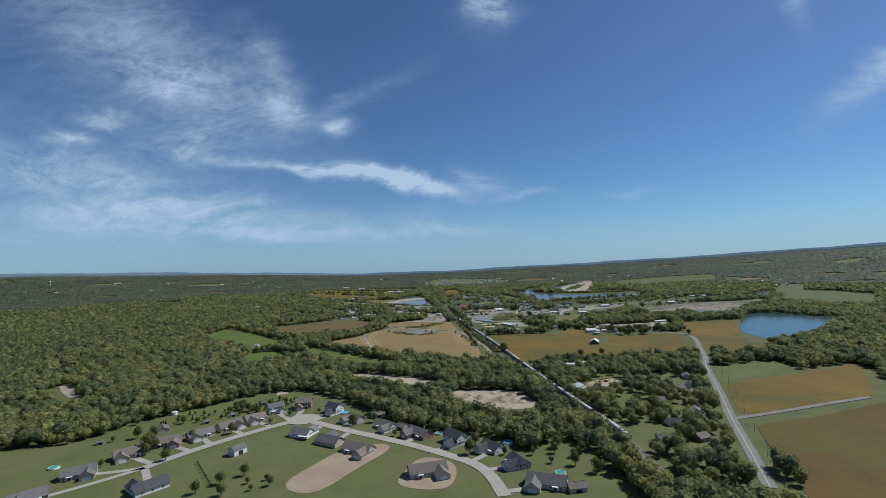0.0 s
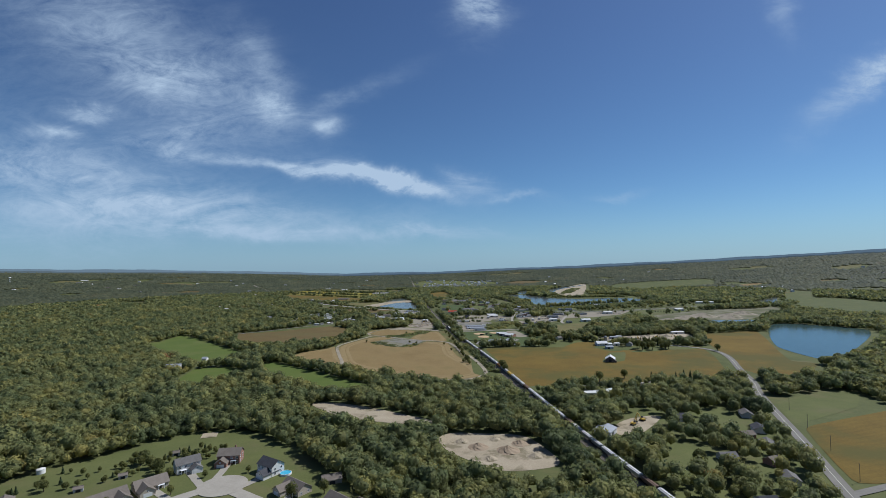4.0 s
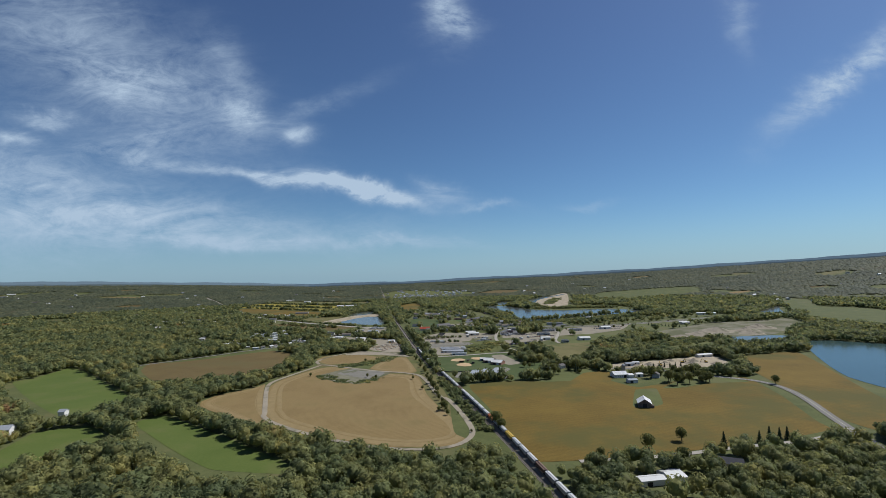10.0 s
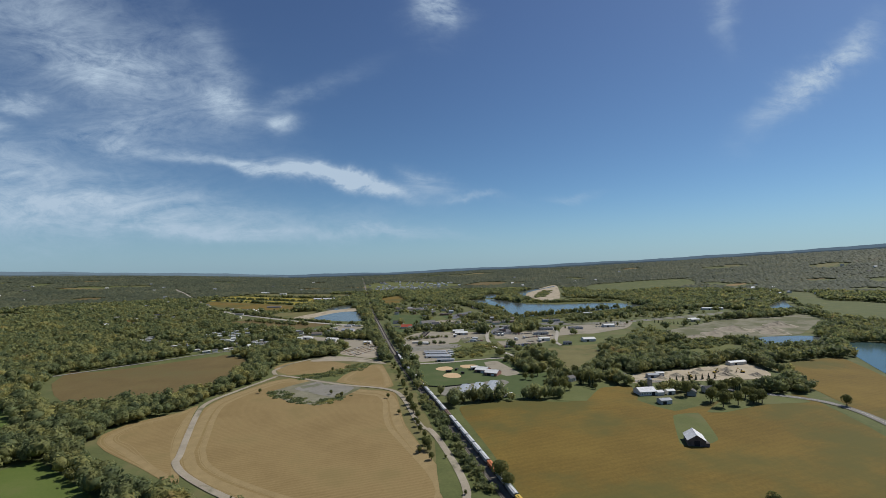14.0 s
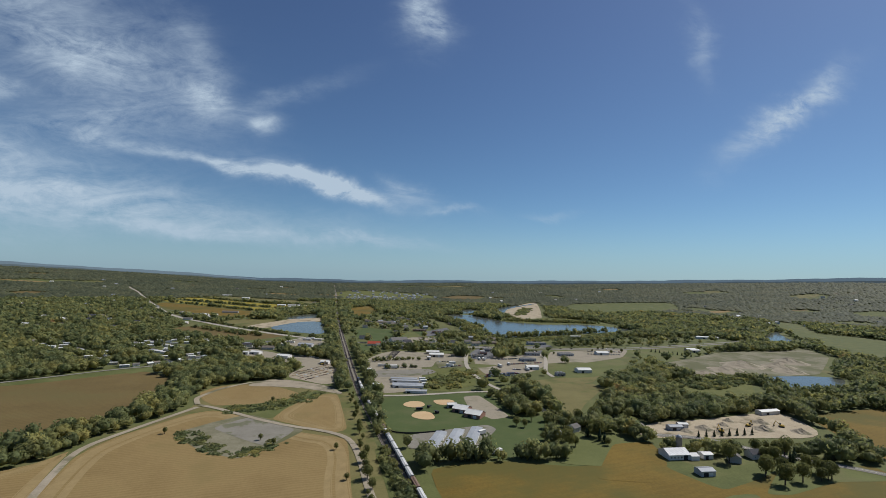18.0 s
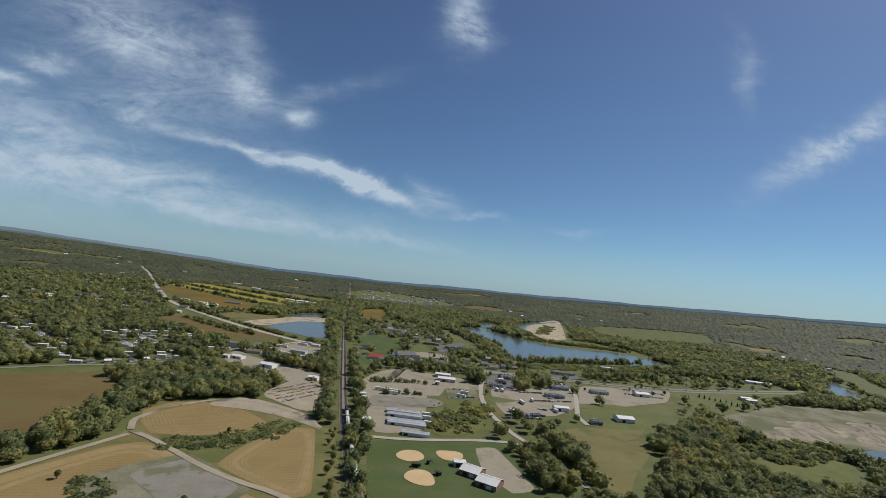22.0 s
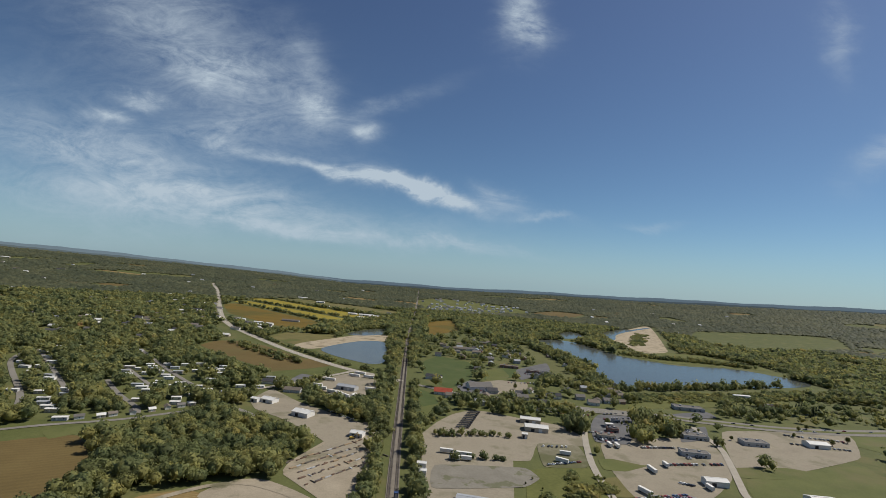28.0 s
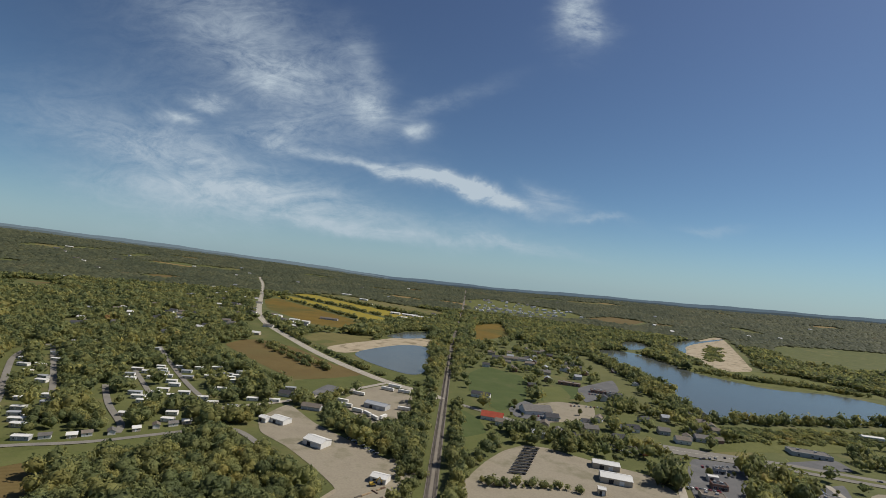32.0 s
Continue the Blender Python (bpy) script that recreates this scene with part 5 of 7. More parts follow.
def scatter(step, near, far):
    """Jittered tree places between two distances from the flight line, on land that carries woods."""
    gx, gy = np.meshgrid(np.arange(-4200, 4200, step), np.arange(255, 4900, step))
    x, y = gx.ravel() + rng.uniform(-0.45, 0.45, gx.size) * step, gy.ravel() + rng.uniform(-0.45, 0.45, gx.size) * step
    d = np.hypot(x - 25, y - np.clip(y, 0, 900))
    ok = (d >= near) & (d < far) & (np.abs(x - 25) < 260 + (y + 60) * 1.25)
    x, y = x[ok], y[ok]
    ok = np.ones(len(x), bool)
    for name, poly in SHAPES.items():
        if name in GROVES:
            continue
        lo, hi = poly.min(0), poly.max(0)
        for ahead_y in (0, 12, 24) if poly[:, 1].mean() < 1800 else range(0, 74, 12):
            if ahead_y and name in ("lawn_estate", "grove"):
                continue
            k = np.where(ok & (x > lo[0]) & (x < hi[0]) & (y + ahead_y > lo[1]) & (y + ahead_y < hi[1]))[0]
            if len(k):
                ok[k[inside(x[k], y[k] + ahead_y, poly)]] = False
    for line, gap in CLEAR:
        lo, hi = line.min(0) - gap - 10, line.max(0) + gap
        k = np.where(ok & (x > lo[0]) & (x < hi[0]) & (y > lo[1]) & (y < hi[1]))[0]
        if len(k):
            ok[k[(off_line(x[k], y[k], line) < gap) | (off_line(x[k], y[k] + 9, line) < gap * 0.7)]] = False
    for cx, cy, rad in SPOTS:
        k = np.where(ok & (np.abs(x - cx) < rad) & (np.abs(y - cy) < rad))[0]
        ok[k[np.hypot(x[k] - cx, y[k] - cy) < rad]] = False
    for keep, poly in THIN.values():
        k = np.where(ok)[0]
        k = k[inside(x[k], y[k], np.array(poly, float))]
        ok[k[rng.random(len(k)) > keep]] = False
    return x[ok], y[ok]


def leaves(centre, way, size):
    """One small bent spray of leaves at each centre, facing roughly along way: three-cornered, turned and sized at random."""
    n = len(centre)
    nrm = way + rng.normal(0, 0.46, (n, 3))
    nrm /= np.linalg.norm(nrm, axis=1, keepdims=True) + 1e-9
    side = np.cross(nrm, rng.normal(size=(n, 3)))
    side /= np.linalg.norm(side, axis=1, keepdims=True) + 1e-9
    up = np.cross(nrm, side)
    v = np.empty((n, 3, 3))
    for k in range(3):
        a = 2.0944 * k + rng.uniform(-0.5, 0.5, n)
        q = size * rng.uniform(0.75, 1.3, n)
        v[:, k] = centre + side * (np.cos(a) * q)[:, None] + up * (np.sin(a) * q)[:, None]
    return v.reshape(-1, 3), np.arange(3 * n).reshape(-1, 3)


def join(*parts):
    vs, fs, k = [], [], 0
    for v, f in parts:
        vs.append(v)
        fs.append(f + k)
        k += len(v)
    return np.concatenate(vs), np.concatenate(fs)


def crowns(x, y, h, r, sprays, bv, bf, low=0.35):
    """Trees of the given heights and radii: a rough inner body and an uneven coat of leaf sprays."""
    n = len(x)
    z = terrain(x, y)
    mid, tall = h * (0.5 + low * 0.25), h * (0.5 - low * 0.25)
    body = clumps(np.stack([x, y, z + mid * 0.94], 1), np.stack([r * 0.88, r * 0.88, tall * 0.90], 1), bv, bf, 0.2)
    if not sprays:
        return body
    way = rng.normal(size=(n, sprays, 3))
    way[..., 2] = way[..., 2] * 0.8 + 0.42
    way /= np.linalg.norm(way, axis=2, keepdims=True)
    # three or four boughs swell each crown unevenly
    bough = rng.normal(size=(n, 4, 3))
    bough /= np.linalg.norm(bough, axis=2, keepdims=True)
    swell = 0.84 + 0.30 * np.clip(np.einsum("nsk,nbk->nsb", way, bough).max(2), 0, 1) ** 3 * rng.uniform(0.8, 1.15, (n, sprays))
    half = np.stack([r, r, tall], 1)[:, None]
    at = way * swell[..., None] * half + np.stack([x, y, z + mid], 1)[:, None]
    size = np.repeat(r * 1.66 / math.sqrt(sprays), sprays) * rng.uniform(0.75, 1.2, n * sprays)
    return join(body, leaves(at.reshape(-1, 3), way.reshape(-1, 3), size))


def woods(step, near, far, sprays, height, bv, bf, label, mat="leaf", spread=0.66):
    x, y = scatter(step, near, far)
    n = len(x)
    swell = np.sin(x / 37 + np.sin(y / 53) * 2) * np.sin(y / 41 + np.sin(x / 61) * 2)
    size = np.clip(rng.lognormal(0, 0.27, n) * (1 + 0.14 * swell), 0.55, 1.75)
    v, f = crowns(x, y, height * size ** 0.85 * rng.uniform(0.88, 1.14, n), step * spread * size, sprays, bv, bf)
    me = fast_mesh("woods", v, f)
    me.materials.append(M[mat])
    return tagged(new("woods", me), label, "woods", kind="stuff")


def thicket(label, pts, width, height, gap, sprays=34):
    """A joined row or patch of bushes and small trees along a line."""
    p = rounded(pts, False, 2)
    seg = np.linalg.norm(np.diff(p, axis=0), axis=1)
    at = np.r_[0, np.cumsum(seg)]
    n = max(3, int(at[-1] * max(width, gap) / gap ** 2))
    s = rng.uniform(0, at[-1], n)
    x, y = np.interp(s, at, p[:, 0]) + rng.uniform(-0.5, 0.5, n) * width, np.interp(s, at, p[:, 1]) + rng.uniform(-0.5, 0.5, n) * width
    size = np.clip(rng.lognormal(0, 0.3, n), 0.5, 1.8)
    v, f = crowns(x, y, height * size, np.maximum(gap * 0.66, height * 0.36) * size ** 0.8, sprays, OCT_V, OCT_F, 0.1)
    me = fast_mesh("thicket", v, f)
    me.materials.append(M["leaf"])
    return tagged(new("thicket", me), label, "bushes", kind="stuff")


for k in range(48):
    far_r, far_a = random.uniform(1900, 3900), radians(random.uniform(-50, 52))
    fx, fy = 50 + far_r * math.sin(far_a), 500 + far_r * math.cos(far_a)
    if any(inside(np.array([fx]), np.array([fy]), pl)[0] for pl in SHAPES.values()):
        continue
    fl, fw, fa = random.uniform(35, 130), random.uniform(18, 60), random.uniform(-0.5, 0.5)
    ring = [(fx + math.cos(t) * fl * random.uniform(0.8, 1.1) * math.cos(fa) - math.sin(t) * fw * math.sin(fa), fy + math.cos(t) * fl * math.sin(fa) + math.sin(t) * fw * random.uniform(0.8, 1.1)) for t in np.linspace(0, 6.283, 9)[:-1]]
    area(f"clearing_{k}", random.choice(("dry", "meadow", "meadow", "lawn", "soil", "stubble")), ring, 60)

woods(6.7, 0, 540, 70, 9.6, ICO_V, ICO_F, "dense green deciduous woods, a few crowns turning yellow")
woods(8.0, 540, 1080, 28, 10.2, OCT_V, OCT_F, "dense green deciduous woods along fields and town")
woods(10.0, 1080, 1950, 12, 10.0, OCT_V, OCT_F, "distant green woods covering the hills")
# the last belt wears the haze-tinted leaf colour
woods(14.0, 1950, 4700, 0, 9.0, CAP_V, CAP_F, "far woods up to the skyline, their green greyed with painted haze", "leaf_far_hazed", 0.82)
for words, width, height, gap, pts in HEDGES:
    thicket(words, pts, width, height, gap)

# ---- builders ----
class Shape:
    """Collects boxes, prisms and tubes for one mesh."""

    def __init__(self):
        self.v, self.f = [], []

    def add(self, verts, faces):
        k = len(self.v)
        self.v += [tuple(p) for p in verts]
        self.f += [tuple(i + k for i in fc) for fc in faces]
        return self

    def box(self, x0, x1, y0, y1, z0, z1):
        v = [(x, y, z) for z in (z0, z1) for x, y in ((x0, y0), (x1, y0), (x1, y1), (x0, y1))]
        return self.add(v, [(3, 2, 1, 0), (4, 5, 6, 7), (0, 1, 5, 4), (1, 2, 6, 5), (2, 3, 7, 6), (3, 0, 4, 7)])

    def gable(self, w, d, h, rh, x0=0.0, y0=0.0):
        """Walls with gable ends at both ends of the ridge, which runs along x."""
        v = [(x0 + sx * w / 2, y0 + sy * d / 2, z) for z in (0, h) for sx, sy in ((-1, -1), (1, -1), (1, 1), (-1, 1))] + [(x0 - w / 2, y0, h + rh), (x0 + w / 2, y0, h + rh)]
        return self.add(v, [(0, 1, 5, 4), (1, 2, 6, 9, 5), (2, 3, 7, 6), (3, 0, 4, 8, 7), (3, 2, 1, 0), (4, 5, 9, 8), (6, 7, 8, 9)])

    def pitched(self, w, d, h, rh, over=0.5, thick=0.22, x0=0.0, y0=0.0):
        """A two-sided roof with eaves and thickness."""
        a, b = w / 2 + over, d / 2 + over
        e = h - rh * over / (d / 2)
        for s in (-1, 1):
            v = [(x0 - a, y0 + s * b, e), (x0 + a, y0 + s * b, e), (x0 + a, y0, h + rh), (x0 - a, y0, h + rh)]
            v = [(x, y, z + 0.03) for x, y, z in v] + [(x, y, z + thick) for x, y, z in v]
            self.add(v, [(3, 2, 1, 0), (4, 5, 6, 7), (0, 1, 5, 4), (1, 2, 6, 5), (2, 3, 7, 6), (3, 0, 4, 7)])
        return self

    def hipped(self, w, d, h, rh, over=0.6):
        a, b = w / 2 + over, d / 2 + over
        r = max(a - b, 0.3)
        v = [(-a, -b, h), (a, -b, h), (a, b, h), (-a, b, h), (-a, -b, h + 0.2), (a, -b, h + 0.2), (a, b, h + 0.2), (-a, b, h + 0.2), (-r, 0, h + rh), (r, 0, h + rh)]
        return self.add(v, [(3, 2, 1, 0), (0, 1, 5, 4), (1, 2, 6, 5), (2, 3, 7, 6), (3, 0, 4, 7), (4, 5, 9, 8), (6, 7, 8, 9), (5, 6, 9), (7, 4, 8)])

    def tube(self, x, y, z0, z1, r0, r1, n=8, dx=0.0, dy=0.0):
        v = [(x + r0 * math.cos(6.283 * k / n), y + r0 * math.sin(6.283 * k / n), z0) for k in range(n)] + [(x + dx + r1 * math.cos(6.283 * k / n), y + dy + r1 * math.sin(6.283 * k / n), z1) for k in range(n)]
        return self.add(v, [(k, (k + 1) % n, n + (k + 1) % n, n + k) for k in range(n)] + [tuple(range(n))[::-1], tuple(range(n, 2 * n))])

    def wheel(self, x, y, z, r, t, n=10):
        v = [(x + r * math.cos(6.283 * k / n), y + s * t / 2, z + r * math.sin(6.283 * k / n)) for s in (-1, 1) for k in range(n)]
        return self.add(v, [(k, (k + 1) % n, n + (k + 1) % n, n + k) for k in range(n)] + [tuple(range(n))[::-1], tuple(range(n, 2 * n))])

    def mesh(self, name):
        me = bpy.data.meshes.new(name)
        me.from_pydata(self.v, [], self.f)
        me.update()
        return me


def part(name, shape, mat, parent, label="", at=None):
    me = shape.mesh(name) if isinstance(shape, Shape) else shape
    if not me.materials:
        me.materials.append(M[mat])
    ob = new(name, me)
    ob.parent = parent
    if at is not None:
        ob.matrix_basis = at
    if label:
        ob["label"] = label
    return ob


def thing(name, x, y, turn, label, category, group="", lift=0.1):
    ob = new(name)
    ob.empty_display_size = 0.5
    ob.matrix_basis = pose(x, y, float(terrain(x, y)) + lift, 0, 0, turn)
    return tagged(ob, label, category, group)


CACHE = {}


def window_meshes(w, h):
    if ("win", w, h) not in CACHE:
        fr = Shape()
        t = 0.12
        for a in ((-w / 2 - t, -w / 2, -h / 2 - t, h / 2 + t), (w / 2, w / 2 + t, -h / 2 - t, h / 2 + t), (-w / 2, w / 2, h / 2, h / 2 + t), (-w / 2, w / 2, -h / 2 - t, -h / 2), (-0.04, 0.04, -h / 2, h / 2)):
            fr.box(a[0], a[1], -0.06, 0.04, a[2], a[3])
        f, p = fr.mesh("window"), Shape().box(-w / 2, w / 2, -0.02, 0.03, -h / 2, h / 2).mesh("pane")
        f.materials.append(M["trim"])
        p.materials.append(M["glass"])
        CACHE["win", w, h] = f, p
    return CACHE["win", w, h]


def window(parent, x, y, z, turn, w=1.1, h=1.3):
    f, p = window_meshes(w, h)
    ob = part("window", f, "trim", parent, at=pose(x, y, z, 0, 0, turn))
    part("pane", p, "glass", ob)
    return ob


def box_part(name, w, d, h, mat, parent, at, label=""):
    key = (name, w, d, h, mat)
    if key not in CACHE:
        CACHE[key] = Shape().box(-w / 2, w / 2, -d / 2, d / 2, 0, h).mesh(name)
    return part(name, CACHE[key], mat, parent, label, at)


ROOF_WORD = {"roof_grey": "grey shingle", "roof_brown": "brown shingle", "roof_dark": "dark shingle", "roof_white": "white metal", "roof_rust": "weathered pale metal", "roof_red": "red", "roof_metal": "pale metal"}
WALL_WORD = {"wall_white": "white-sided", "wall_tan": "tan", "wall_grey": "grey-sided", "wall_brick": "brick", "wall_barn": "weathered wooden"}


def cottage(x, y, w, d, turn, wall, roof, group, h=3.0, rh=None, name="house", where="among trees", wins=2):
    """A plain gabled house with a door and windows."""
    rh = rh or d * 0.27
    ob = thing(name, x, y, turn, f"{WALL_WORD[wall]} house with a {ROOF_WORD[roof]} roof {where}", "house", group)
    part("wall", Shape().gable(w, d, h, rh), wall, ob)
    part("roof", Shape().pitched(w, d, h, rh), roof, ob)
    box_part("door", 1.0, 0.08, 2.1, "door", ob, pose(-w * 0.12, -d / 2 - 0.03, 0.1))
    for k in range(wins):
        window(ob, -w / 2 + w * (k + 0.7) / (wins + 0.4), -d / 2 - 0.02, 1.6, 0)
    if wins > 1:
        window(ob, w / 2 + 0.02, 0, 1.6, 90)
    return ob


def hall(x, y, w, d, turn, wall, roof, group, h=4.5, rh=None, label=None, name="shed", doors=2):
    """A metal or wooden shed with large doors."""
    rh = rh or d * 0.14
    ob = thing(name, x, y, turn, label or f"{WALL_WORD[wall]} shed with a {ROOF_WORD[roof]} roof", "shed", group)
    part("wall", Shape().gable(w, d, h, rh), wall, ob)
    part("roof", Shape().pitched(w, d, h, rh, 0.35, 0.15), roof, ob)
    for k in range(doors):
        box_part("door", round(min(3.6, w / (doors + 1)), 1), 0.1, round(h * 0.72, 1), "door" if k else "dark", ob, pose(-w / 2 + w * (k + 1) / (doors + 1), -d / 2 - 0.04, 0.05))
    part("ridge_cap", Shape().box(-w / 2 - 0.3, w / 2 + 0.3, -0.25, 0.25, h + rh + 0.12, h + rh + 0.24), roof, ob)
    return ob


def shop(x, y, w, d, turn, wall, group, roof="roof_dark", h=4.5):
    ob = thing("shop", x, y, turn, f"low flat-roofed {WALL_WORD[wall]} shop with a dark roof beside a car park", "shop", group)
    part("wall", Shape().box(-w / 2, w / 2, -d / 2, d / 2, 0, h), wall, ob)
    part("roof", Shape().box(-w / 2 + 0.3, w / 2 - 0.3, -d / 2 + 0.3, d / 2 - 0.3, h, h + 0.12), roof, ob)
    par = Shape()
    for a in ((-w / 2, w / 2, -d / 2, -d / 2 + 0.3), (-w / 2, w / 2, d / 2 - 0.3, d / 2), (-w / 2, -w / 2 + 0.3, -d / 2 + 0.3, d / 2 - 0.3), (w / 2 - 0.3, w / 2, -d / 2 + 0.3, d / 2 - 0.3)):
        par.box(*a, h + 0.005, h + 0.5)
    part("parapet", par, wall, ob)
    for k in range(2):
        box_part("roof_unit", 2.0, 1.8, 1.2, "roof_metal", ob, pose(-w / 4 + k * w / 2.3, d * 0.1, h + 0.12))
    for k in range(3):
        window(ob, -w / 3 + k * w / 3, -d / 2 - 0.02, 1.8, 0, 2.4, 1.8)
    box_part("door", 1.8, 0.1, 2.3, "dark", ob, pose(w / 6, -d / 2 - 0.04, 0.02))
    return ob


def mobile_home(x, y, w, d, turn, k):
    wall = ("wall_white", "wall_white", "wall_tan", "wall_grey")[k % 4]
    ob = thing("mobile_home", x, y, turn, f"long low {WALL_WORD[wall]} mobile home with a pale roof under trees", "mobile home", "mobile homes in the park", 0.1)
    d = max(d, 5.0)
    part("body", Shape().box(-w / 2, w / 2, -d / 2, d / 2, 0.5, 3.1), wall, ob)
    part("skirt", Shape().box(-w / 2 + 0.1, w / 2 - 0.1, -d / 2 + 0.1, d / 2 - 0.1, 0, 0.5), "wall_grey", ob)
    part("roof", Shape().gable(w + 0.5, d + 0.5, 0.12, 0.5), ("roof_white", "roof_white", "roof_white", "roof_metal", "roof_white")[k % 5], ob, at=pose(0, 0, 3.1))
    for q in (-0.32, 0.3):
        window(ob, q * w, -d / 2 - 0.02, 1.9, 0)
    box_part("door", 0.9, 0.08, 2.0, "door", ob, pose(-w * 0.14, -d / 2 - 0.03, 0.55))
    return ob


# ---- estate ----
def estate_house(x, y, w, d, turn, wall, roof, storeys=1, wing=1, label="", chimney=False):
    """A suburban house: main block, garage wing, porch, windows."""
    h = 2.9 * storeys + 0.3
    rh = d * 0.34
    ob = thing("house", x, y, turn, label or f"{'two-storey ' if storeys > 1 else ''}{WALL_WORD[wall]} family house with a {ROOF_WORD[roof]} roof and garage", "house", "houses of the estate")
    part("wall", Shape().gable(w, d, h, rh), wall, ob)
    part("roof", Shape().pitched(w, d, h, rh, 0.6), roof, ob)
    if wing:
        ww, wd, wh = d * 0.78, d * 0.95, 2.9
        wx = wing * (w / 2 - ww / 2 - 0.2)
        g = part("garage_wing", Shape().gable(wd + 3, ww, wh, ww * 0.36), wall, ob, at=pose(wx, -d * 0.5, 0, 0, 0, 90))
        part("wing_roof", Shape().pitched(wd + 3, ww, wh, ww * 0.36, 0.5), roof, ob, at=pose(wx, -d * 0.5, 0.02, 0, 0, 90))
        box_part("garage_door", 4.8, 0.1, 2.3, "door", ob, pose(wx, -d * 0.5 - (wd + 3) / 2 - 0.05, 0.02), "white panelled garage door")
        window(ob, wx, -d * 0.5 - (wd + 3) / 2 - 0.03, wh + 0.7, 0, 0.9, 0.7)
    for s in range(storeys):
        for q in (-0.38, -0.12, 0.14, 0.38):
            if wing and q * wing > 0:
                continue
            window(ob, q * w, -d / 2 - 0.02, 1.6 + 2.8 * s, 0, 1.3, 1.4)
        for q in (-0.25, 0.25):
            window(ob, w / 2 + 0.02, q * d, 1.6 + 2.8 * s, 90)
        for q in (-0.3, 0.0, 0.3):
            window(ob, q * w, d / 2 + 0.02, 1.6 + 2.8 * s, 180)
    box_part("front_door", 1.1, 0.1, 2.2, "dark", ob, pose(-wing * w * 0.24, -d / 2 - 0.04, 0.1))
    por = Shape().box(-1.8, 1.8, -2.0, 0, 2.6, 2.8)
    for px in (-1.6, 1.6):
        por.box(px - 0.1, px + 0.1, -1.9, -1.7, 0, 2.6)
    part("porch", por, "trim", ob, at=pose(-wing * w * 0.24, -d / 2 - 0.05, 0))
    if chimney:
        part("chimney", Shape().box(-0.5, 0.5, -0.4, 0.4, h, h + rh + 1.2), "wall_brick", ob, at=pose(w * 0.2, d * 0.15, 0))
    return ob


ESTATE_A = [(-228, 394, 21, 11, 20), (-244, 371, 20, 11, 40), (-257, 338, 20, 11, 30), (-262, 302, 19, 11, 45), (-193, 313, 20, 11, 231), (-209, 409, 20, 10, 48), (-193, 429, 20, 11, 50), (-178, 447, 18, 11, 45)]
ESTATE_B = [(-168, 473, 15, 9, 40), (-144, 486, 15, 10, 5), (-109, 466, 15, 10, -35), (-84, 438, 17, 10, -40), (-53, 417, 19, 10, -42), (-24, 396, 21, 11, -45), (5, 379, 17, 11, -50), (32, 361, 16, 11, -50)]
ESTATE_C = [(47, 334, 15, 11, -70), (60, 303, 24, 12, -20), (-94, 384, 21, 11, 150), (-122, 404, 17, 11, 160)]
looks = [("wall_brick", "roof_brown"), ("wall_tan", "roof_brown"), ("wall_tan", "roof_grey"), ("wall_brick", "roof_grey"), ("wall_white", "roof_dark"), ("wall_tan", "roof_grey"), ("wall_tan", "roof_brown"), ("wall_tan", "roof_brown"),
         ("wall_white", "roof_grey"), ("wall_brick", "roof_brown"), ("wall_white", "roof_dark"), ("wall_tan", "roof_brown"), ("wall_white", "roof_brown"), ("wall_brick", "roof_grey"), ("wall_white", "roof_dark"), ("wall_white", "roof_dark"),
         ("wall_grey", "roof_dark"), ("wall_tan", "roof_grey"), ("wall_tan", "roof_grey"), ("wall_white", "roof_grey")]
STREET_PTS = np.vstack([rounded(LINES["street_west"][2], False), rounded(LINES["street_east"][2], False)])


def driveway(x, y, hw):
    d = np.hypot(STREET_PTS[:, 0] - x, STREET_PTS[:, 1] - y)
    q = STREET_PTS[d.argmin()]
    a = np.array([x, y])
    dirn = (q - a) / max(d.min(), 1)
    v, f, p = strip([a + dirn * (hw * 0.3), a + dirn * d.min() * 0.5 + (1.0, -1.0), q], 5.0, 0.3)
    me = fast_mesh("driveway", v, upward(v, f))
    me.materials.append(M["street"])
    tagged(new("driveway", me), "pale concrete driveway", "driveway", kind="structure")


for k, (x, y, w, d, a) in enumerate(ESTATE_A + ESTATE_B + ESTATE_C):
    wall, roof = looks[k]
    estate_house(x, y, w, d, a, wall, roof, 2 if k in (8, 9, 10, 14) else 1, (1, -1)[k % 2], chimney=k in (1, 9, 13))
    driveway(x, y, w)
for x, y, w, d, a, lab in ((-68, 366, 24, 11, -28, "new brown-roofed house being finished on bare earth"), (-15, 325, 25, 12, 15, "new brown-roofed house on freshly dug earth")):
    estate_house(x, y, w, d, a, "wall_tan", "roof_brown", 1, 1, lab)
ob = hall(-161, 370, 11, 8, 60, "wall_white", "roof_grey", "", 4.2, 2.6, "tall white gabled garden barn with a grey roof", "garden_barn", 1)
for x, y, w, d, a in ((-251, 427, 13, 9, 125), (-65, 449, 12, 8, 20), (-39, 414, 9, 8, -40), (76, 296, 11, 9, 10)):
    hall(x, y, w, d, a, "wall_tan", "roof_brown", "detached garages", 2.7, 2.2, "detached tan garage with a brown shingle roof", "garage", 1)
for x, y in ((-221, 445), (-205, 463), (-286, 399), (-76, 482), (-190, 500)):
    hall(x, y, 5, 3.6, 30, "wall_grey", "roof_brown", "garden sheds", 2.2, 1.0, "small grey garden shed on the lawn", "garden_shed", 1)
tk = thing("water_tank", -267, 474, 0, "round white tank standing on the lawn", "tank")
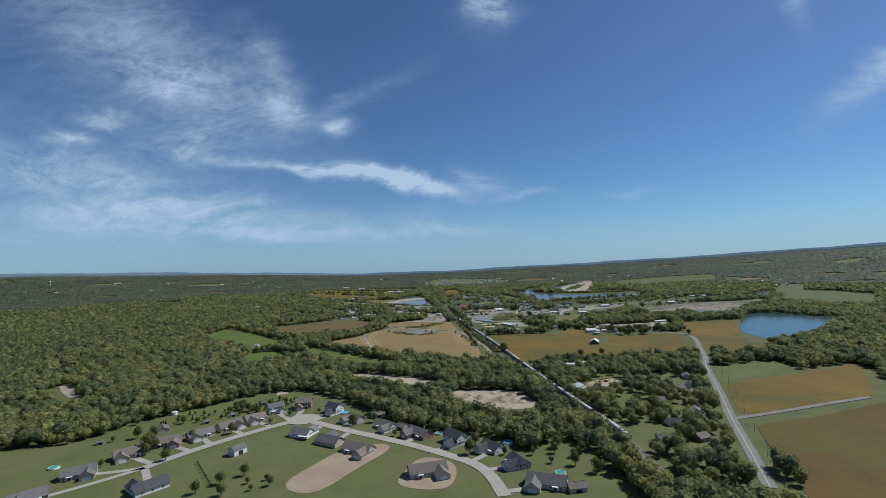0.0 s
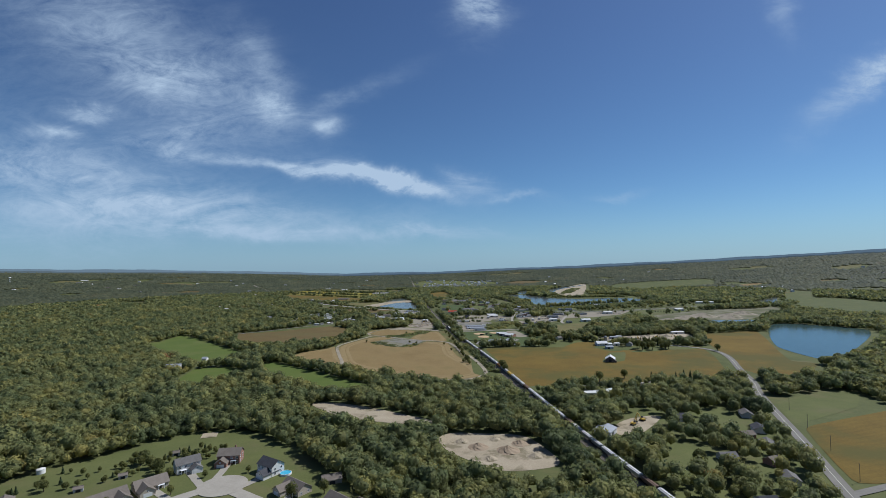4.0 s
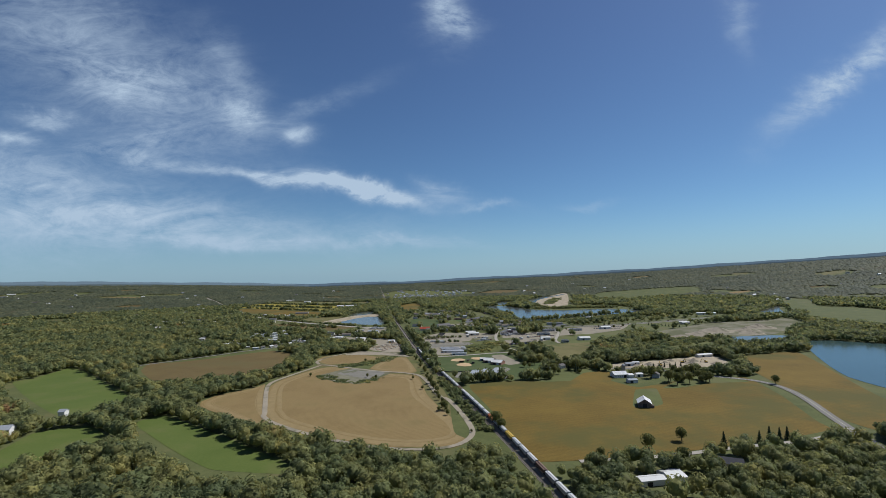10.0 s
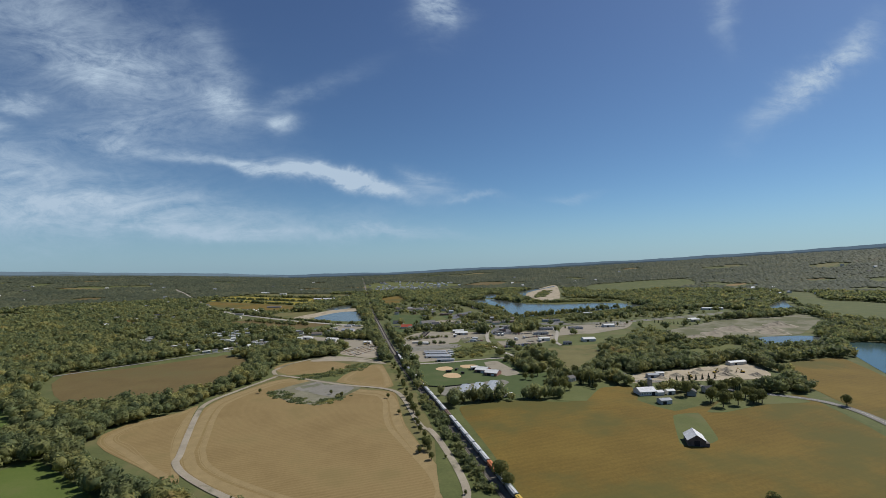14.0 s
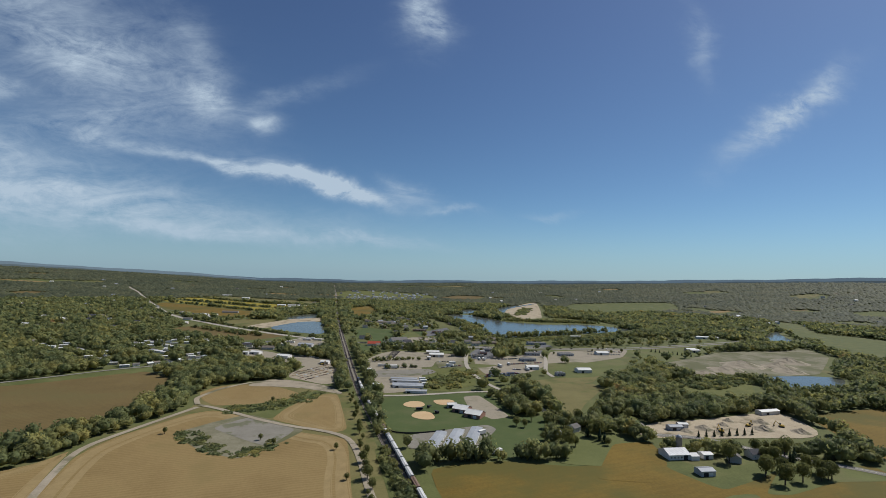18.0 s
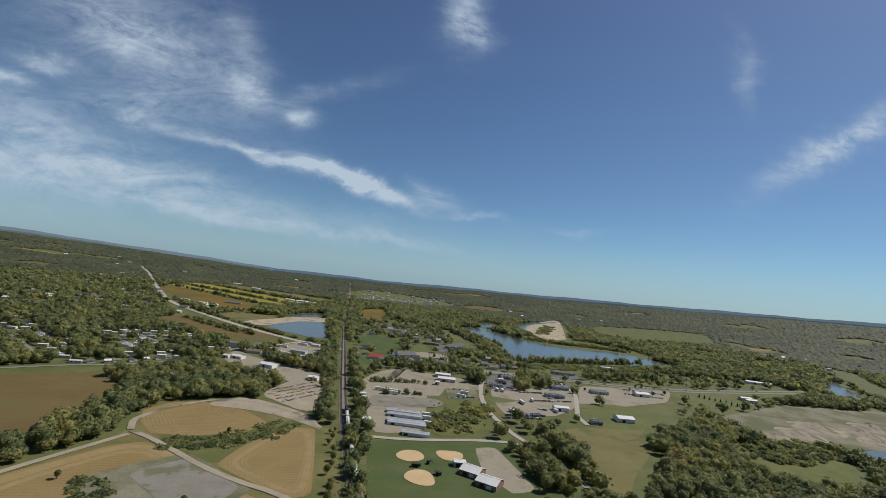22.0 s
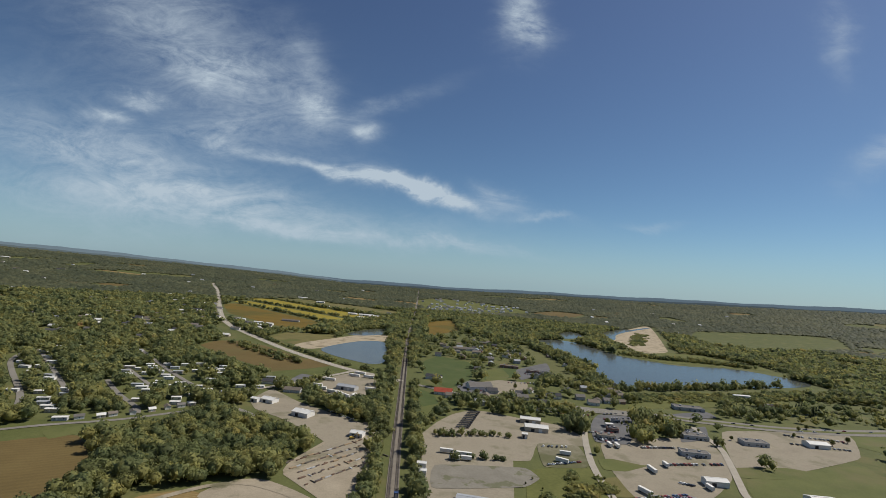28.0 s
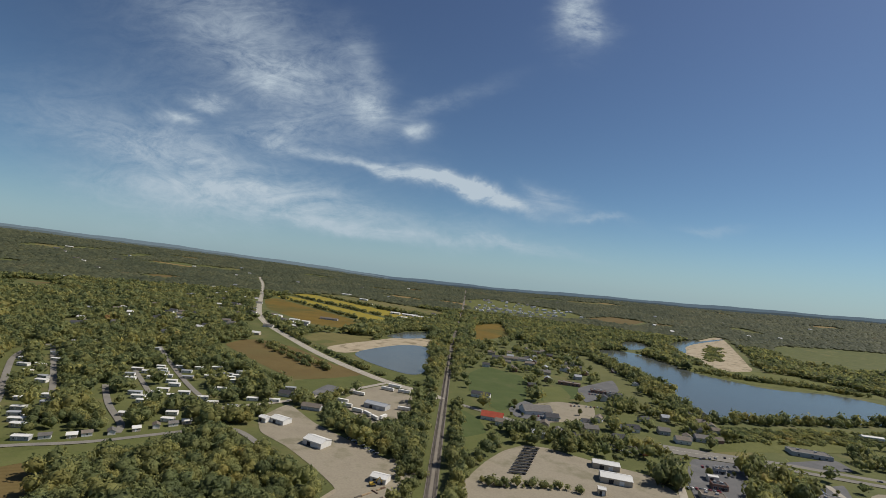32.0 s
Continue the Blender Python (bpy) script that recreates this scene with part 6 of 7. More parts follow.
part("body", Shape().tube(0, 0, 0, 3, 2.6, 2.6, 20), "wall_white", tk)
part("lid", Shape().tube(0, 0, 3, 3.8, 2.7, 0.4, 20), "roof_white", tk)
aw = thing("awning", -118, 396, 160, "white flat awning over a patio", "awning")
part("cover", Shape().box(-5, 5, -2.5, 2.5, 2.7, 2.85), "roof_white", aw)
for px, py in ((-4.8, -2.3), (4.8, -2.3), (-4.8, 2.3), (4.8, 2.3)):
    part("post", Shape().box(px - 0.08, px + 0.08, py - 0.08, py + 0.08, 0, 2.7), "trim", aw)
for x, y, r, mt, lab in ((-98, 462, 3.6, "pool", "round above-ground pool with blue water"), (45, 374, 3.8, "pool", "round above-ground pool with bright blue water"), (-8, 398, 2.8, "cover", "round pool under a green cover"), (-286, 352, 3.4, "cover", "round pool with a green cover on the lawn"), (72, 318, 3.4, "cover", "round pool with a green cover beside a house")):
    pl = thing("pool", x, y, 0, lab, "pool")
    ring = Shape()
    n = 20
    for k in range(n):
        a0, a1 = 6.283 * k / n, 6.283 * (k + 1) / n
        v = [(rr * math.cos(a), rr * math.sin(a), z) for z in (0, 1.25) for rr, a in ((r, a0), (r, a1), (r + 0.18, a1), (r + 0.18, a0))]
        ring.add(v, [(4, 5, 6, 7), (0, 4, 5, 1), (2, 6, 7, 3)])
    part("pool_wall", ring, "trim", pl)
    part("water", Shape().tube(0, 0, 0.6, 1.05, r - 0.02, r - 0.02, n), mt, pl)
sl = thing("concrete_slab", -184, 541, 15, "bare pale concrete slab on the lawn", "slab")
part("slab", Shape().box(-6, 6, -6, 6, 0, 0.25), "sand", sl)
bulb = Shape().tube(-133, 447, 0.2, 0.55, 15, 15, 40)
tagged(part("road", bulb, "street", None), "pale round turning place at the street's end", "road", kind="structure")

# ---- farms, park, town ----
fb = FIELD_BARN[0]
ob = thing("field_barn", fb[0], fb[1], fb[4], "old wooden barn with a patched white metal roof in the crop", "barn")
part("wall", Shape().gable(15, 12, 4.2, 3.8), "wall_barn", ob)
part("roof", Shape().pitched(15, 12, 4.2, 3.8, 0.6, 0.2), "roof_rust", ob)
box_part("barn_door", 3.6, 0.1, 4.0, "dark", ob, pose(-7.55, 0, 0, 0, 0, 90))
part("lean_to", Shape().box(-7.5, -3.5, -8.4, -6.02, 0, 2.6), "wall_barn", ob)
part("ridge_cap", Shape().box(-8.1, 8.1, -0.3, 0.3, 8.1, 8.26), "roof_rust", ob)
x, y, w, d, a = FARM_BARN[0]
ob = thing("farm_barn", x, y, a, "large white farm barn with a weathered pale roof", "barn")
part("wall", Shape().gable(w, 14, 4.0, 2.8), "wall_white", ob)
part("roof", Shape().pitched(w, 14, 4.0, 2.8, 0.6, 0.2), "roof_rust", ob)
part("side_wing", Shape().gable(7, 8, 3.2, 1.4), "wall_white", ob, at=pose(w / 2 + 3.6, -5, 0))
for k in range(4):
    window(ob, -w / 2 + (k + 0.6) * w / 6.0, -7.03, 2.0, 0)
box_part("barn_door", 3.4, 0.1, 3.4, "dark", ob, pose(w * 0.3, -7.06, 0))
si = thing("silo", x + w / 2 + 2, y + 9, 0, "round concrete silo with a domed cap", "silo")
part("shaft", Shape().tube(0, 0, 0, 12, 2.4, 2.4, 20), "concrete", si)
part("dome", Shape().tube(0, 0, 12, 13.2, 2.4, 1.4, 20).tube(0, 0, 13.2, 13.8, 1.4, 0.2, 20), "roof_metal", si)
for k, (x, y, w, d, a) in enumerate(FARM_SHEDS):
    hall(x, y, w, d, a, ("wall_white", "wall_grey", "wall_grey", "wall_grey", "wall_white", "wall_white")[k], ("roof_white", "roof_metal", "roof_metal", "roof_white", "roof_white", "roof_white")[k], "farm sheds", 3.6)
for k, (x, y, w, d, a) in enumerate(FARM_HOUSES + SOUTH_HOUSE):
    cottage(x, y, max(w * 0.8, 9), d * 0.75, a, ("wall_grey", "wall_white", "wall_white", "wall_tan")[k], ("roof_grey", "roof_dark", "roof_grey", "roof_dark")[k], "farm houses", 4.0 if k < 3 else 3.0)
for k, (x, y, w, d, a) in enumerate(SOUTH_SHEDS + WHITE_WORKS):
    hall(x, y, w, d, a, "wall_white", ("roof_white", "roof_white", "roof_metal")[k], "roadside sheds", 3.6)
for k, (x, y, w, d, a) in enumerate(GROVE_HOUSES):
    cottage(x, y, max(w, 10), d * 0.85, a, ("wall_grey", "wall_white", "wall_tan", "wall_brick")[k % 4], ("roof_grey", "roof_dark", "roof_grey", "roof_brown")[k % 4], "houses along the road", where="under tall trees")
for x, y, w, d, a in WEST_FARM:
    cottage(x, y, w, d, a, "wall_white", "roof_metal", "", 5.5, where="beside a pasture")
for k, (x, y, w, d, a) in enumerate(PARK_HALLS):
    hall(x, y, max(w, 9), d, a, "wall_brick" if k < 2 else "wall_grey", "roof_white", "park halls", 3.6, 2.6 if k < 2 else 1, "red-walled park hall with a bright white roof" if k < 2 else "small white-roofed park shelter")
for x, y, w, d, a in DUGOUTS:
    ob = thing("dugout", x, y, a, "dark open dugout beside a baseball infield", "dugout", "dugouts")
    part("back_wall", Shape().box(-w / 2, w / 2, 1.2, 1.4, 0, 2.4), "dark", ob)
    part("roof", Shape().box(-w / 2, w / 2, -1.4, 1.4, 2.4, 2.6), "dark", ob)
    for px in (-w / 2 + 0.1, w / 2 - 0.1):
        part("post", Shape().box(px - 0.06, px + 0.06, -1.3, -1.18, 0, 2.4), "dark", ob)
    part("bench", Shape().box(-w / 2 + 0.3, w / 2 - 0.3, 0.7, 1.1, 0.4, 0.5), "timber", ob)
for x, y, w, d, a in PARK_SHEDS:
    hall(x, y - 20, 52, 9, 68, "wall_grey", "roof_metal", "rows of storage units", 2.7, 0.5, "long low storage building with a pale metal roof", "storage_units", 6)
for x, y, w, d, a in STORAGE:
    hall(x, y, w, 7.5, a - 8, "wall_white", "roof_metal", "rows of storage units", 2.7, 0.5, "long low storage building with a white wall", "storage_units", 6)
for k, (x, y, w, d, a) in enumerate(SHEDS_WHITE):
    hall(x, y, w * 0.72, d * 0.8, a, "wall_white", "roof_white", "white metal sheds")
for k, (x, y, w, d, a) in enumerate(SHEDS_GREY):
    if k < 4:
        shop(x, y, w * 0.72, d * 0.85, a, "wall_grey", "shops along the main road", "roof_grey", 4.0)
    else:
        hall(x, y, w, d, a, "wall_tan", "roof_white", "quarry sheds")
for k, (x, y, w, d, a) in enumerate(SHEDS_TAN):
    size = 0.75 if k < 3 else 1.0
    hall(x, y, w * size, d * size, a, "wall_tan" if k < 3 else "wall_white", "roof_white", "works sheds", 4.4 if k < 4 else 3.8)
for k, (x, y, w, d, a) in enumerate(FLAT_SHOPS):
    shop(x, y, w * 0.75, d * 0.8, a - 5, ("wall_grey", "wall_tan", "wall_brick", "wall_brick")[k % 4], "shops along the main road", ("roof_grey", "roof_brown", "roof_dark")[k % 3], 4.0)
for k, (x, y, w, d, a) in enumerate(TOWN_HOUSES + TOWN_HOUSES_B):
    cottage(x, y, max(w, 9), d, a, ("wall_white", "wall_grey", "wall_tan", "wall_white")[k % 4], ("roof_grey", "roof_dark", "roof_brown")[k % 3], "town houses", 4.2, where="in the town")
x, y, w, d, a = RED_HOUSE[0]
cottage(x, y, w, d, a, "wall_white", "roof_red", "", 4.0, 4.0, "restaurant", "near the railway", 3)
for k, (x, y) in enumerate(PARK_HOMES):
    mobile_home(x, y, random.uniform(9.0, 12.0), 4.2, (18 if x > -380 else 8) + random.uniform(-4, 4), k)
for k, (x, y) in enumerate(ROADSIDE_HOMES):
    cottage(x + random.uniform(-3, 3), y, random.uniform(5.5, 7.5), 5.0, random.choice((40, 130, 45)), ("wall_white", "wall_tan", "wall_white")[k % 3], ("roof_grey", "roof_white", "roof_brown")[k % 3], "small homes along the road", 2.8, where="beside the road", wins=1)
for k, (x, y, w, d, a) in enumerate(HILL_HOUSES_A + HILL_HOUSES_B + HILL_HOMES):
    cottage(x, y, w, d, a, ("wall_white", "wall_tan", "wall_white", "wall_grey")[k % 4], ("roof_grey", "roof_white", "roof_dark", "roof_brown")[k % 4], "houses on the wooded hillside", 3.4, wins=0)
for k, (x, y, w, d, a) in enumerate(FAR_HALLS):
    hall(x, y, w, d, a, "wall_white", "roof_white", "distant halls", 4.5)
for k, (x, y, w, d, a) in enumerate(FAR_HOMES + FAR_HOMES_B):
    ob = thing("far_house", x, y, a, "small pale house in a distant estate", "house", "houses of the distant estate")
    part("wall", Shape().gable(13, 9, 4, 3), "wall_white", ob)
    part("roof", Shape().pitched(13, 9, 4, 3), "roof_metal" if k % 2 else "roof_grey", ob)
for x, y, w, d, a in YARD_HALL:
    hall(x, y, w, d, a, "wall_grey", "roof_metal", "works sheds")


def box_trailer(x, y, w, turn, label, group):
    ob = thing("trailer", x, y, turn, label, "trailer", group)
    part("body", Shape().box(-w / 2, w / 2, -1.3, 1.3, 1.1, 3.9), "wall_white", ob)
    part("chassis", Shape().box(-w / 2 + 0.3, w / 2 - 0.3, -0.5, 0.5, 0.8, 1.1), "dark", ob)
    for px in (w / 2 - 1.2, w / 2 - 2.4):
        for s in (-1, 1):
            part("wheel", Shape().wheel(px, s * 1.0, 0.5, 0.5, 0.35), "rubber", ob)
    part("support_leg", Shape().box(-w / 2 + 1.6, -w / 2 + 1.8, -0.8, 0.8, 0, 0.8), "dark", ob)
    return ob


for x, y, w, d, a in YARD_TRAILERS:
    box_trailer(x, y, max(w, 10), a, "white box trailer parked on a gravel yard", "parked trailers")
for x, y, w, d, a in LOT_TRAILERS:
    box_trailer(x, y, max(w, 8), a, "white box trailer parked on a storage lot", "parked trailers")
for x, y, w, d, a in CAMPERS:
    box_trailer(x, y, 7, a, "white camper parked on grass", "parked campers")

# more small homes among the trees of the hillside
for k in range(24):
    a, b = random.random(), random.random()
    x, y = -480 - 560 * a, 1620 + 620 * a * random.uniform(0.6, 1.2) + 420 * b
    cottage(x, y, random.uniform(10, 15), 8, random.choice((0, 20, 70)), ("wall_white", "wall_tan", "wall_white", "wall_grey")[k % 4], ("roof_grey", "roof_white", "roof_dark", "roof_metal")[k % 4], "houses on the wooded hillside", 4.6, wins=0)
made = 0
while made < 62:
    x, y = random.uniform(-120, 760), random.uniform(2600, 3700)
    if not inside(np.array([x]), np.array([y]), SHAPES["estate_far"])[0]:
        continue
    made += 1
    ob = thing("far_house", x, y, random.choice((0, 12, 80)), "small pale house in a distant estate", "house", "houses of the distant estate")
    part("wall", Shape().gable(13, 9, 5, 3), "wall_white", ob)
    part("roof", Shape().pitched(13, 9, 5, 3), "roof_metal" if made % 3 else "roof_grey", ob)
for k in range(60):
    r, a = random.uniform(1900, 3400), radians(random.uniform(-48, 50))
    x, y = 50 + r * math.sin(a), 500 + r * math.cos(a)
    if any(inside(np.array([x]), np.array([y]), q)[0] for q in SHAPES.values()):
        continue
    ob = thing("far_house", x, y, random.uniform(-20, 20), "small pale house in the far woods", "house", "houses in the far woods")
    part("wall", Shape().gable(15, 9, 7, 3), "wall_white", ob)
    part("roof", Shape().pitched(15, 9, 7, 3), random.choice(("roof_metal", "roof_grey", "roof_white")), ob)

for k in range(30):
    x, y = random.uniform(1180, 1620), random.uniform(1980, 2420)
    ob = thing("far_house", x, y, random.choice((0, 15, 80)), "pale house in a far town behind the flood bank", "house", "houses of the far town")
    part("wall", Shape().gable(14, 9, 6, 3), "wall_white", ob)
    part("roof", Shape().pitched(14, 9, 6, 3), ("roof_metal", "roof_grey", "roof_white")[k % 3], ob)


def free(x, y, gap=4):
    px, py = np.array([x]), np.array([y])
    return not any(inside(px, py, q)[0] for q in SHAPES.values()) and all(off_line(px, py, ln)[0] > g0 + gap for ln, g0 in CLEAR)


made = 0
while made < 58:
    x, y = random.uniform(40, 330), random.uniform(1440, 2050)
    if not inside(np.array([x]), np.array([y]), np.array(THIN["town"][1], float))[0] or not free(x, y, 6):
        continue
    made += 1
    cottage(x, y, random.uniform(9, 15), random.uniform(8, 10), random.choice((0, 10, 80, 85)), ("wall_white", "wall_grey", "wall_tan", "wall_brick", "wall_white")[made % 5], ("roof_grey", "roof_dark", "roof_brown", "roof_metal")[made % 4], "town houses", random.choice((3.2, 5.2)), where="in the town", wins=1)

# ---- railway ----
RL = rounded(RAIL, False, 3)
SEG = np.r_[0, np.cumsum(np.hypot(*np.diff(RL, axis=0).T))]


def along(s, off=0.0):
    x, y = np.interp(s, SEG, RL[:, 0]), np.interp(s, SEG, RL[:, 1])
    x2, y2 = np.interp(s + 2, SEG, RL[:, 0]), np.interp(s + 2, SEG, RL[:, 1])
    h = math.atan2(y2 - y, x2 - x)
    return x + off * math.sin(h), y - off * math.cos(h), math.degrees(h)


v, f, p = strip(RAIL, 9.0, 0.35, 0.0)
me = fast_mesh("railway_bed", v, upward(v, f))
me.materials.append(M["ballast"])
tagged(new("railway_bed", me), "double-track bed of grey-brown ballast", "railway", kind="structure")
for off in (-2.6, 2.6):
    for g in (-0.75, 0.75):
        pts = [along(s, off + g)[:2] for s in np.arange(5, SEG[-1] - 5, 25)]
        v, f, p = strip(pts, 0.16, 0.72, 0.0)
        top = fast_mesh("rail", np.r_[v, v - (0, 0, 0.2)], np.r_[upward(v, f), upward(v, f) + len(v)])
        top.materials.append(M["steel"])
        tagged(new("rail", top), "long rusty steel rail", "rail", kind="structure")
sl = Shape()
for off in (-2.6, 2.6):
    for s in np.arange(60, 1600, 1.3):
        x, y, h = along(s, off)
        c, sn = math.cos(radians(h)), math.sin(radians(h))
        sl.add([(x + a * c - b * sn, y + a * sn + b * c, z) for z in (0.4, 0.54) for a, b in ((-0.13, -1.3), (0.13, -1.3), (0.13, 1.3), (-0.13, 1.3))], [(4, 5, 6, 7), (0, 1, 5, 4), (1, 2, 6, 5), (2, 3, 7, 6), (3, 0, 4, 7)])
me = sl.mesh("sleepers")
me.materials.append(M["sleeper"])
tagged(new("sleepers", me), "dark wooden sleepers under the rails", "sleepers", kind="stuff")


def wagon(mat, label):
    ob = new("freight_wagon")
    tagged(ob, label, "wagon", "wagons of the freight train")
    L, W = 15.6, 3.0
    v = [(sx * L / 2 * k, sy * W / 2 * q, z) for z, k, q in ((1.9, 0.72, 0.9), (2.6, 0.93, 1.0), (4.3, 0.96, 1.0)) for sx, sy in ((-1, -1), (1, -1), (1, 1), (-1, 1))]
    fs = [(3, 2, 1, 0), (8, 9, 10, 11)] + [(a + i, a + (i + 1) % 4, a + 4 + (i + 1) % 4, a + 4 + i) for a in (0, 4) for i in range(4)]
    part("body", Shape().add(v, fs), mat, ob)
    part("roof", Shape().gable(L * 0.95, W * 0.98, 0.02, 0.32), mat, ob, at=pose(0, 0, 4.3))
    part("hatch_strip", Shape().box(-L * 0.42, L * 0.42, -0.35, 0.35, 4.6, 4.75), "roof_white" if mat == "hopper" else mat, ob)
    part("underframe", Shape().box(-L / 2, L / 2, -0.4, 0.4, 1.2, 1.55).box(-L / 2, -L / 2 + 1.6, -1.3, 1.3, 1.55, 1.7).box(L / 2 - 1.6, L / 2, -1.3, 1.3, 1.55, 1.7), "dark", ob)
    for s in (-1, 1):
        bg = part("bogie", Shape().box(s * 5.6 - 1.3, s * 5.6 + 1.3, -1.1, 1.1, 0.85, 1.2), "dark", ob)
        for dx in (-0.9, 0.9):
            part("wheelset", Shape().wheel(s * 5.6 + dx, -0.75, 0.98, 0.46, 0.14).wheel(s * 5.6 + dx, 0.75, 0.98, 0.46, 0.14), "steel", bg)
        part("ladder", Shape().box(s * L * 0.485 - 0.05, s * L * 0.485 + 0.05, -1.35, -0.95, 1.7, 4.4), "dark", ob)
    return ob


protos = [wagon("hopper", "pale grey covered hopper wagon standing on the track"), wagon("hopper_dark", "weathered brown hopper wagon standing on the track"), wagon("hopper_yellow", "yellow hopper wagon standing on the track"), wagon("hopper_orange", "orange-red hopper wagon standing on the track")]
used = set()
s = 78.0
k = 0
while s < 880:
    kind = 2 if k in (21,) else 3 if k in (24,) else 1 if k % 7 in (3,) else 0
    x, y, h = along(s, 2.6)
    m = pose(x, y, float(terrain(x, y)) + 0.2, 0, 0, h)
    if kind in used:
        copy_thing(protos[kind], m)
    else:
        protos[kind].matrix_basis = m
        used.add(kind)
    s += 16.6
    k += 1
x, y, h = along(s + 2, 2.6)
ob = thing("locomotive", x, y, h, "dark diesel locomotive at the head of the train", "locomotive", lift=0.2)
part("frame", Shape().box(-9, 9, -1.4, 1.4, 1.3, 1.7), "dark", ob)
part("hood", Shape().box(-8.5, 5.2, -1.0, 1.0, 1.7, 4.4), "dark", ob)
part("cab", Shape().box(5.25, 7.6, -1.5, 1.5, 1.7, 4.7), "car_blue", ob)
part("nose", Shape().box(7.62, 8.8, -0.9, 0.9, 1.7, 3.2), "hopper_yellow", ob)
part("fan_housing", Shape().box(-8.0, -4.5, -0.9, 0.9, 4.4, 4.8), "dark", ob)
for sgn in (-1, 1):
    bg = part("bogie", Shape().box(sgn * 5.8 - 2, sgn * 5.8 + 2, -1.1, 1.1, 0.9, 1.3), "dark", ob)
    for dx in (-1.5, 0, 1.5):
        part("wheelset", Shape().wheel(sgn * 5.8 + dx, -0.75, 1.02, 0.5, 0.14).wheel(sgn * 5.8 + dx, 0.75, 1.02, 0.5, 0.14), "steel", bg)

# ---- single trees ----
def tree_meshes(seed, h, r, conifer=False):
    g = np.random.default_rng(seed)
    t = Shape().tube(0, 0, 0, h * 0.55, 0.035 * h, 0.018 * h, 7)
    if not conifer:
        for k in range(5):
            a = k * 1.2566 + g.uniform(-0.3, 0.3)
            t.tube(0, 0, h * (0.25 + 0.05 * k), h * (0.5 + 0.05 * k), 0.014 * h, 0.006 * h, 5, math.cos(a) * r * 0.6, math.sin(a) * r * 0.6)
    n = 420
    if conifer:
        z = g.uniform(0, 1, n) ** 1.5 * 0.9 + 0.06
        a = g.uniform(0, 6.283, n)
        q = (1 - z) * r * (0.72 + 0.28 * np.sin(z * 46) + g.uniform(-0.1, 0.1, n))
        c = np.stack([q * np.cos(a), q * np.sin(a), z * h], 1)
        d = np.stack([np.cos(a), np.sin(a), 0.5 + 0 * a], 1)
        core = clumps(np.array([[0, 0, h * 0.46]]), np.array([[r * 0.5, r * 0.5, h * 0.44]]), OCT_V, OCT_F, 0.05)
        s = np.full(n, r * 0.17)
    else:
        d = g.normal(size=(n, 3))
        d[:, 2] += 0.25
        d /= np.linalg.norm(d, axis=1, keepdims=True)
        bough = g.normal(size=(7, 3))
        bough /= np.linalg.norm(bough, axis=1, keepdims=True)
        q = 0.74 + 0.3 * np.clip((d @ bough.T).max(1), 0, 1) ** 4 * g.uniform(0.7, 1.2, n)
        c = d * q[:, None] * np.array([r, r, h * 0.40]) + np.array([0, 0, h * 0.60])
        core = clumps(np.array([[0, 0, h * 0.58]]), np.array([[r * 0.74, r * 0.74, h * 0.30]]), ICO_V, ICO_F, 0.12)
        s = np.full(n, r * 0.125)
    v, f = join(core, leaves(c, d, s))
    crown = fast_mesh("crown", v, f)
    crown.materials.append(M["leaf_fir" if conifer else "leaf_tree"])
    trunk = t.mesh("trunk")
    trunk.materials.append(M["bark"])
    return trunk, crown


KINDS = [tree_meshes(1, 9, 3.4), tree_meshes(2, 12, 4.6), tree_meshes(3, 6, 2.2), tree_meshes(4, 15, 5.6), tree_meshes(5, 10, 2.6, True), tree_meshes(6, 7, 2.0, True)]
WORDS = ["rounded green broadleaf tree", "tall green broadleaf tree", "young round-crowned yard tree", "large spreading broadleaf tree", "dark green conifer", "small dark conifer"]


def tree(k, x, y, size=1.0, where="standing on grass"):
    ob = thing("tree", x, y, random.uniform(0, 360), f"{WORDS[k]} {where}", "tree", "single trees", 0.0)
    ob.scale = (size, size, size * random.uniform(0.9, 1.1))
    part("trunk", KINDS[k][0], "bark", ob)
    part("crown", KINDS[k][1], "leaf_tree", ob)


YARD = [(-243, 446), (-232, 448), (-213, 403), (-221, 400), (-232, 372), (-210, 360), (-252, 352), (-196, 478), (-190, 472), (-184, 468), (-181, 462), (-177, 457), (-174, 462), (-160, 437), (-185, 415), (-176, 487), (-96, 436), (-66, 433), (-32, 449)]
YARD += [(-20, 443), (-84, 427), (-44, 397), (-11, 408), (-124, 466), (-262, 410), (-252, 415), (-279, 404), (20, 372), (40, 352), (15, 355), (52, 365), (70, 335), (85, 330), (92, 350), (80, 362), (96, 318), (60, 350), (-232, 386), (-150, 460), (-205, 486)]
for k, (x, y) in enumerate(YARD):
    tree((0, 2, 0, 2, 1)[k % 5], x, y, random.uniform(0.75, 1.1), "standing on a lawn")
for k in range(46):
    x = random.uniform(-262, -150)
    tree((2, 2, 5, 0)[k % 4], x, 452 + (x + 262) * 0.62 + random.uniform(-26, 16), random.uniform(0.5, 0.9), "in a young plantation")
for x, y in ((-150, 318), (-139, 330), (-132, 318), (-126, 308), (-142, 302), (-121, 322), (-160, 306), (-116, 314), (96, 352), (103, 338), (88, 344), (76, 352), (100, 322), (108, 312), (70, 372), (84, 374), (62, 376)):
    tree(random.choice((0, 2, 2)), x, y, random.uniform(0.7, 1.0), "standing on a lawn")
tree(3, -234, 380, 1.1, "beside a house")
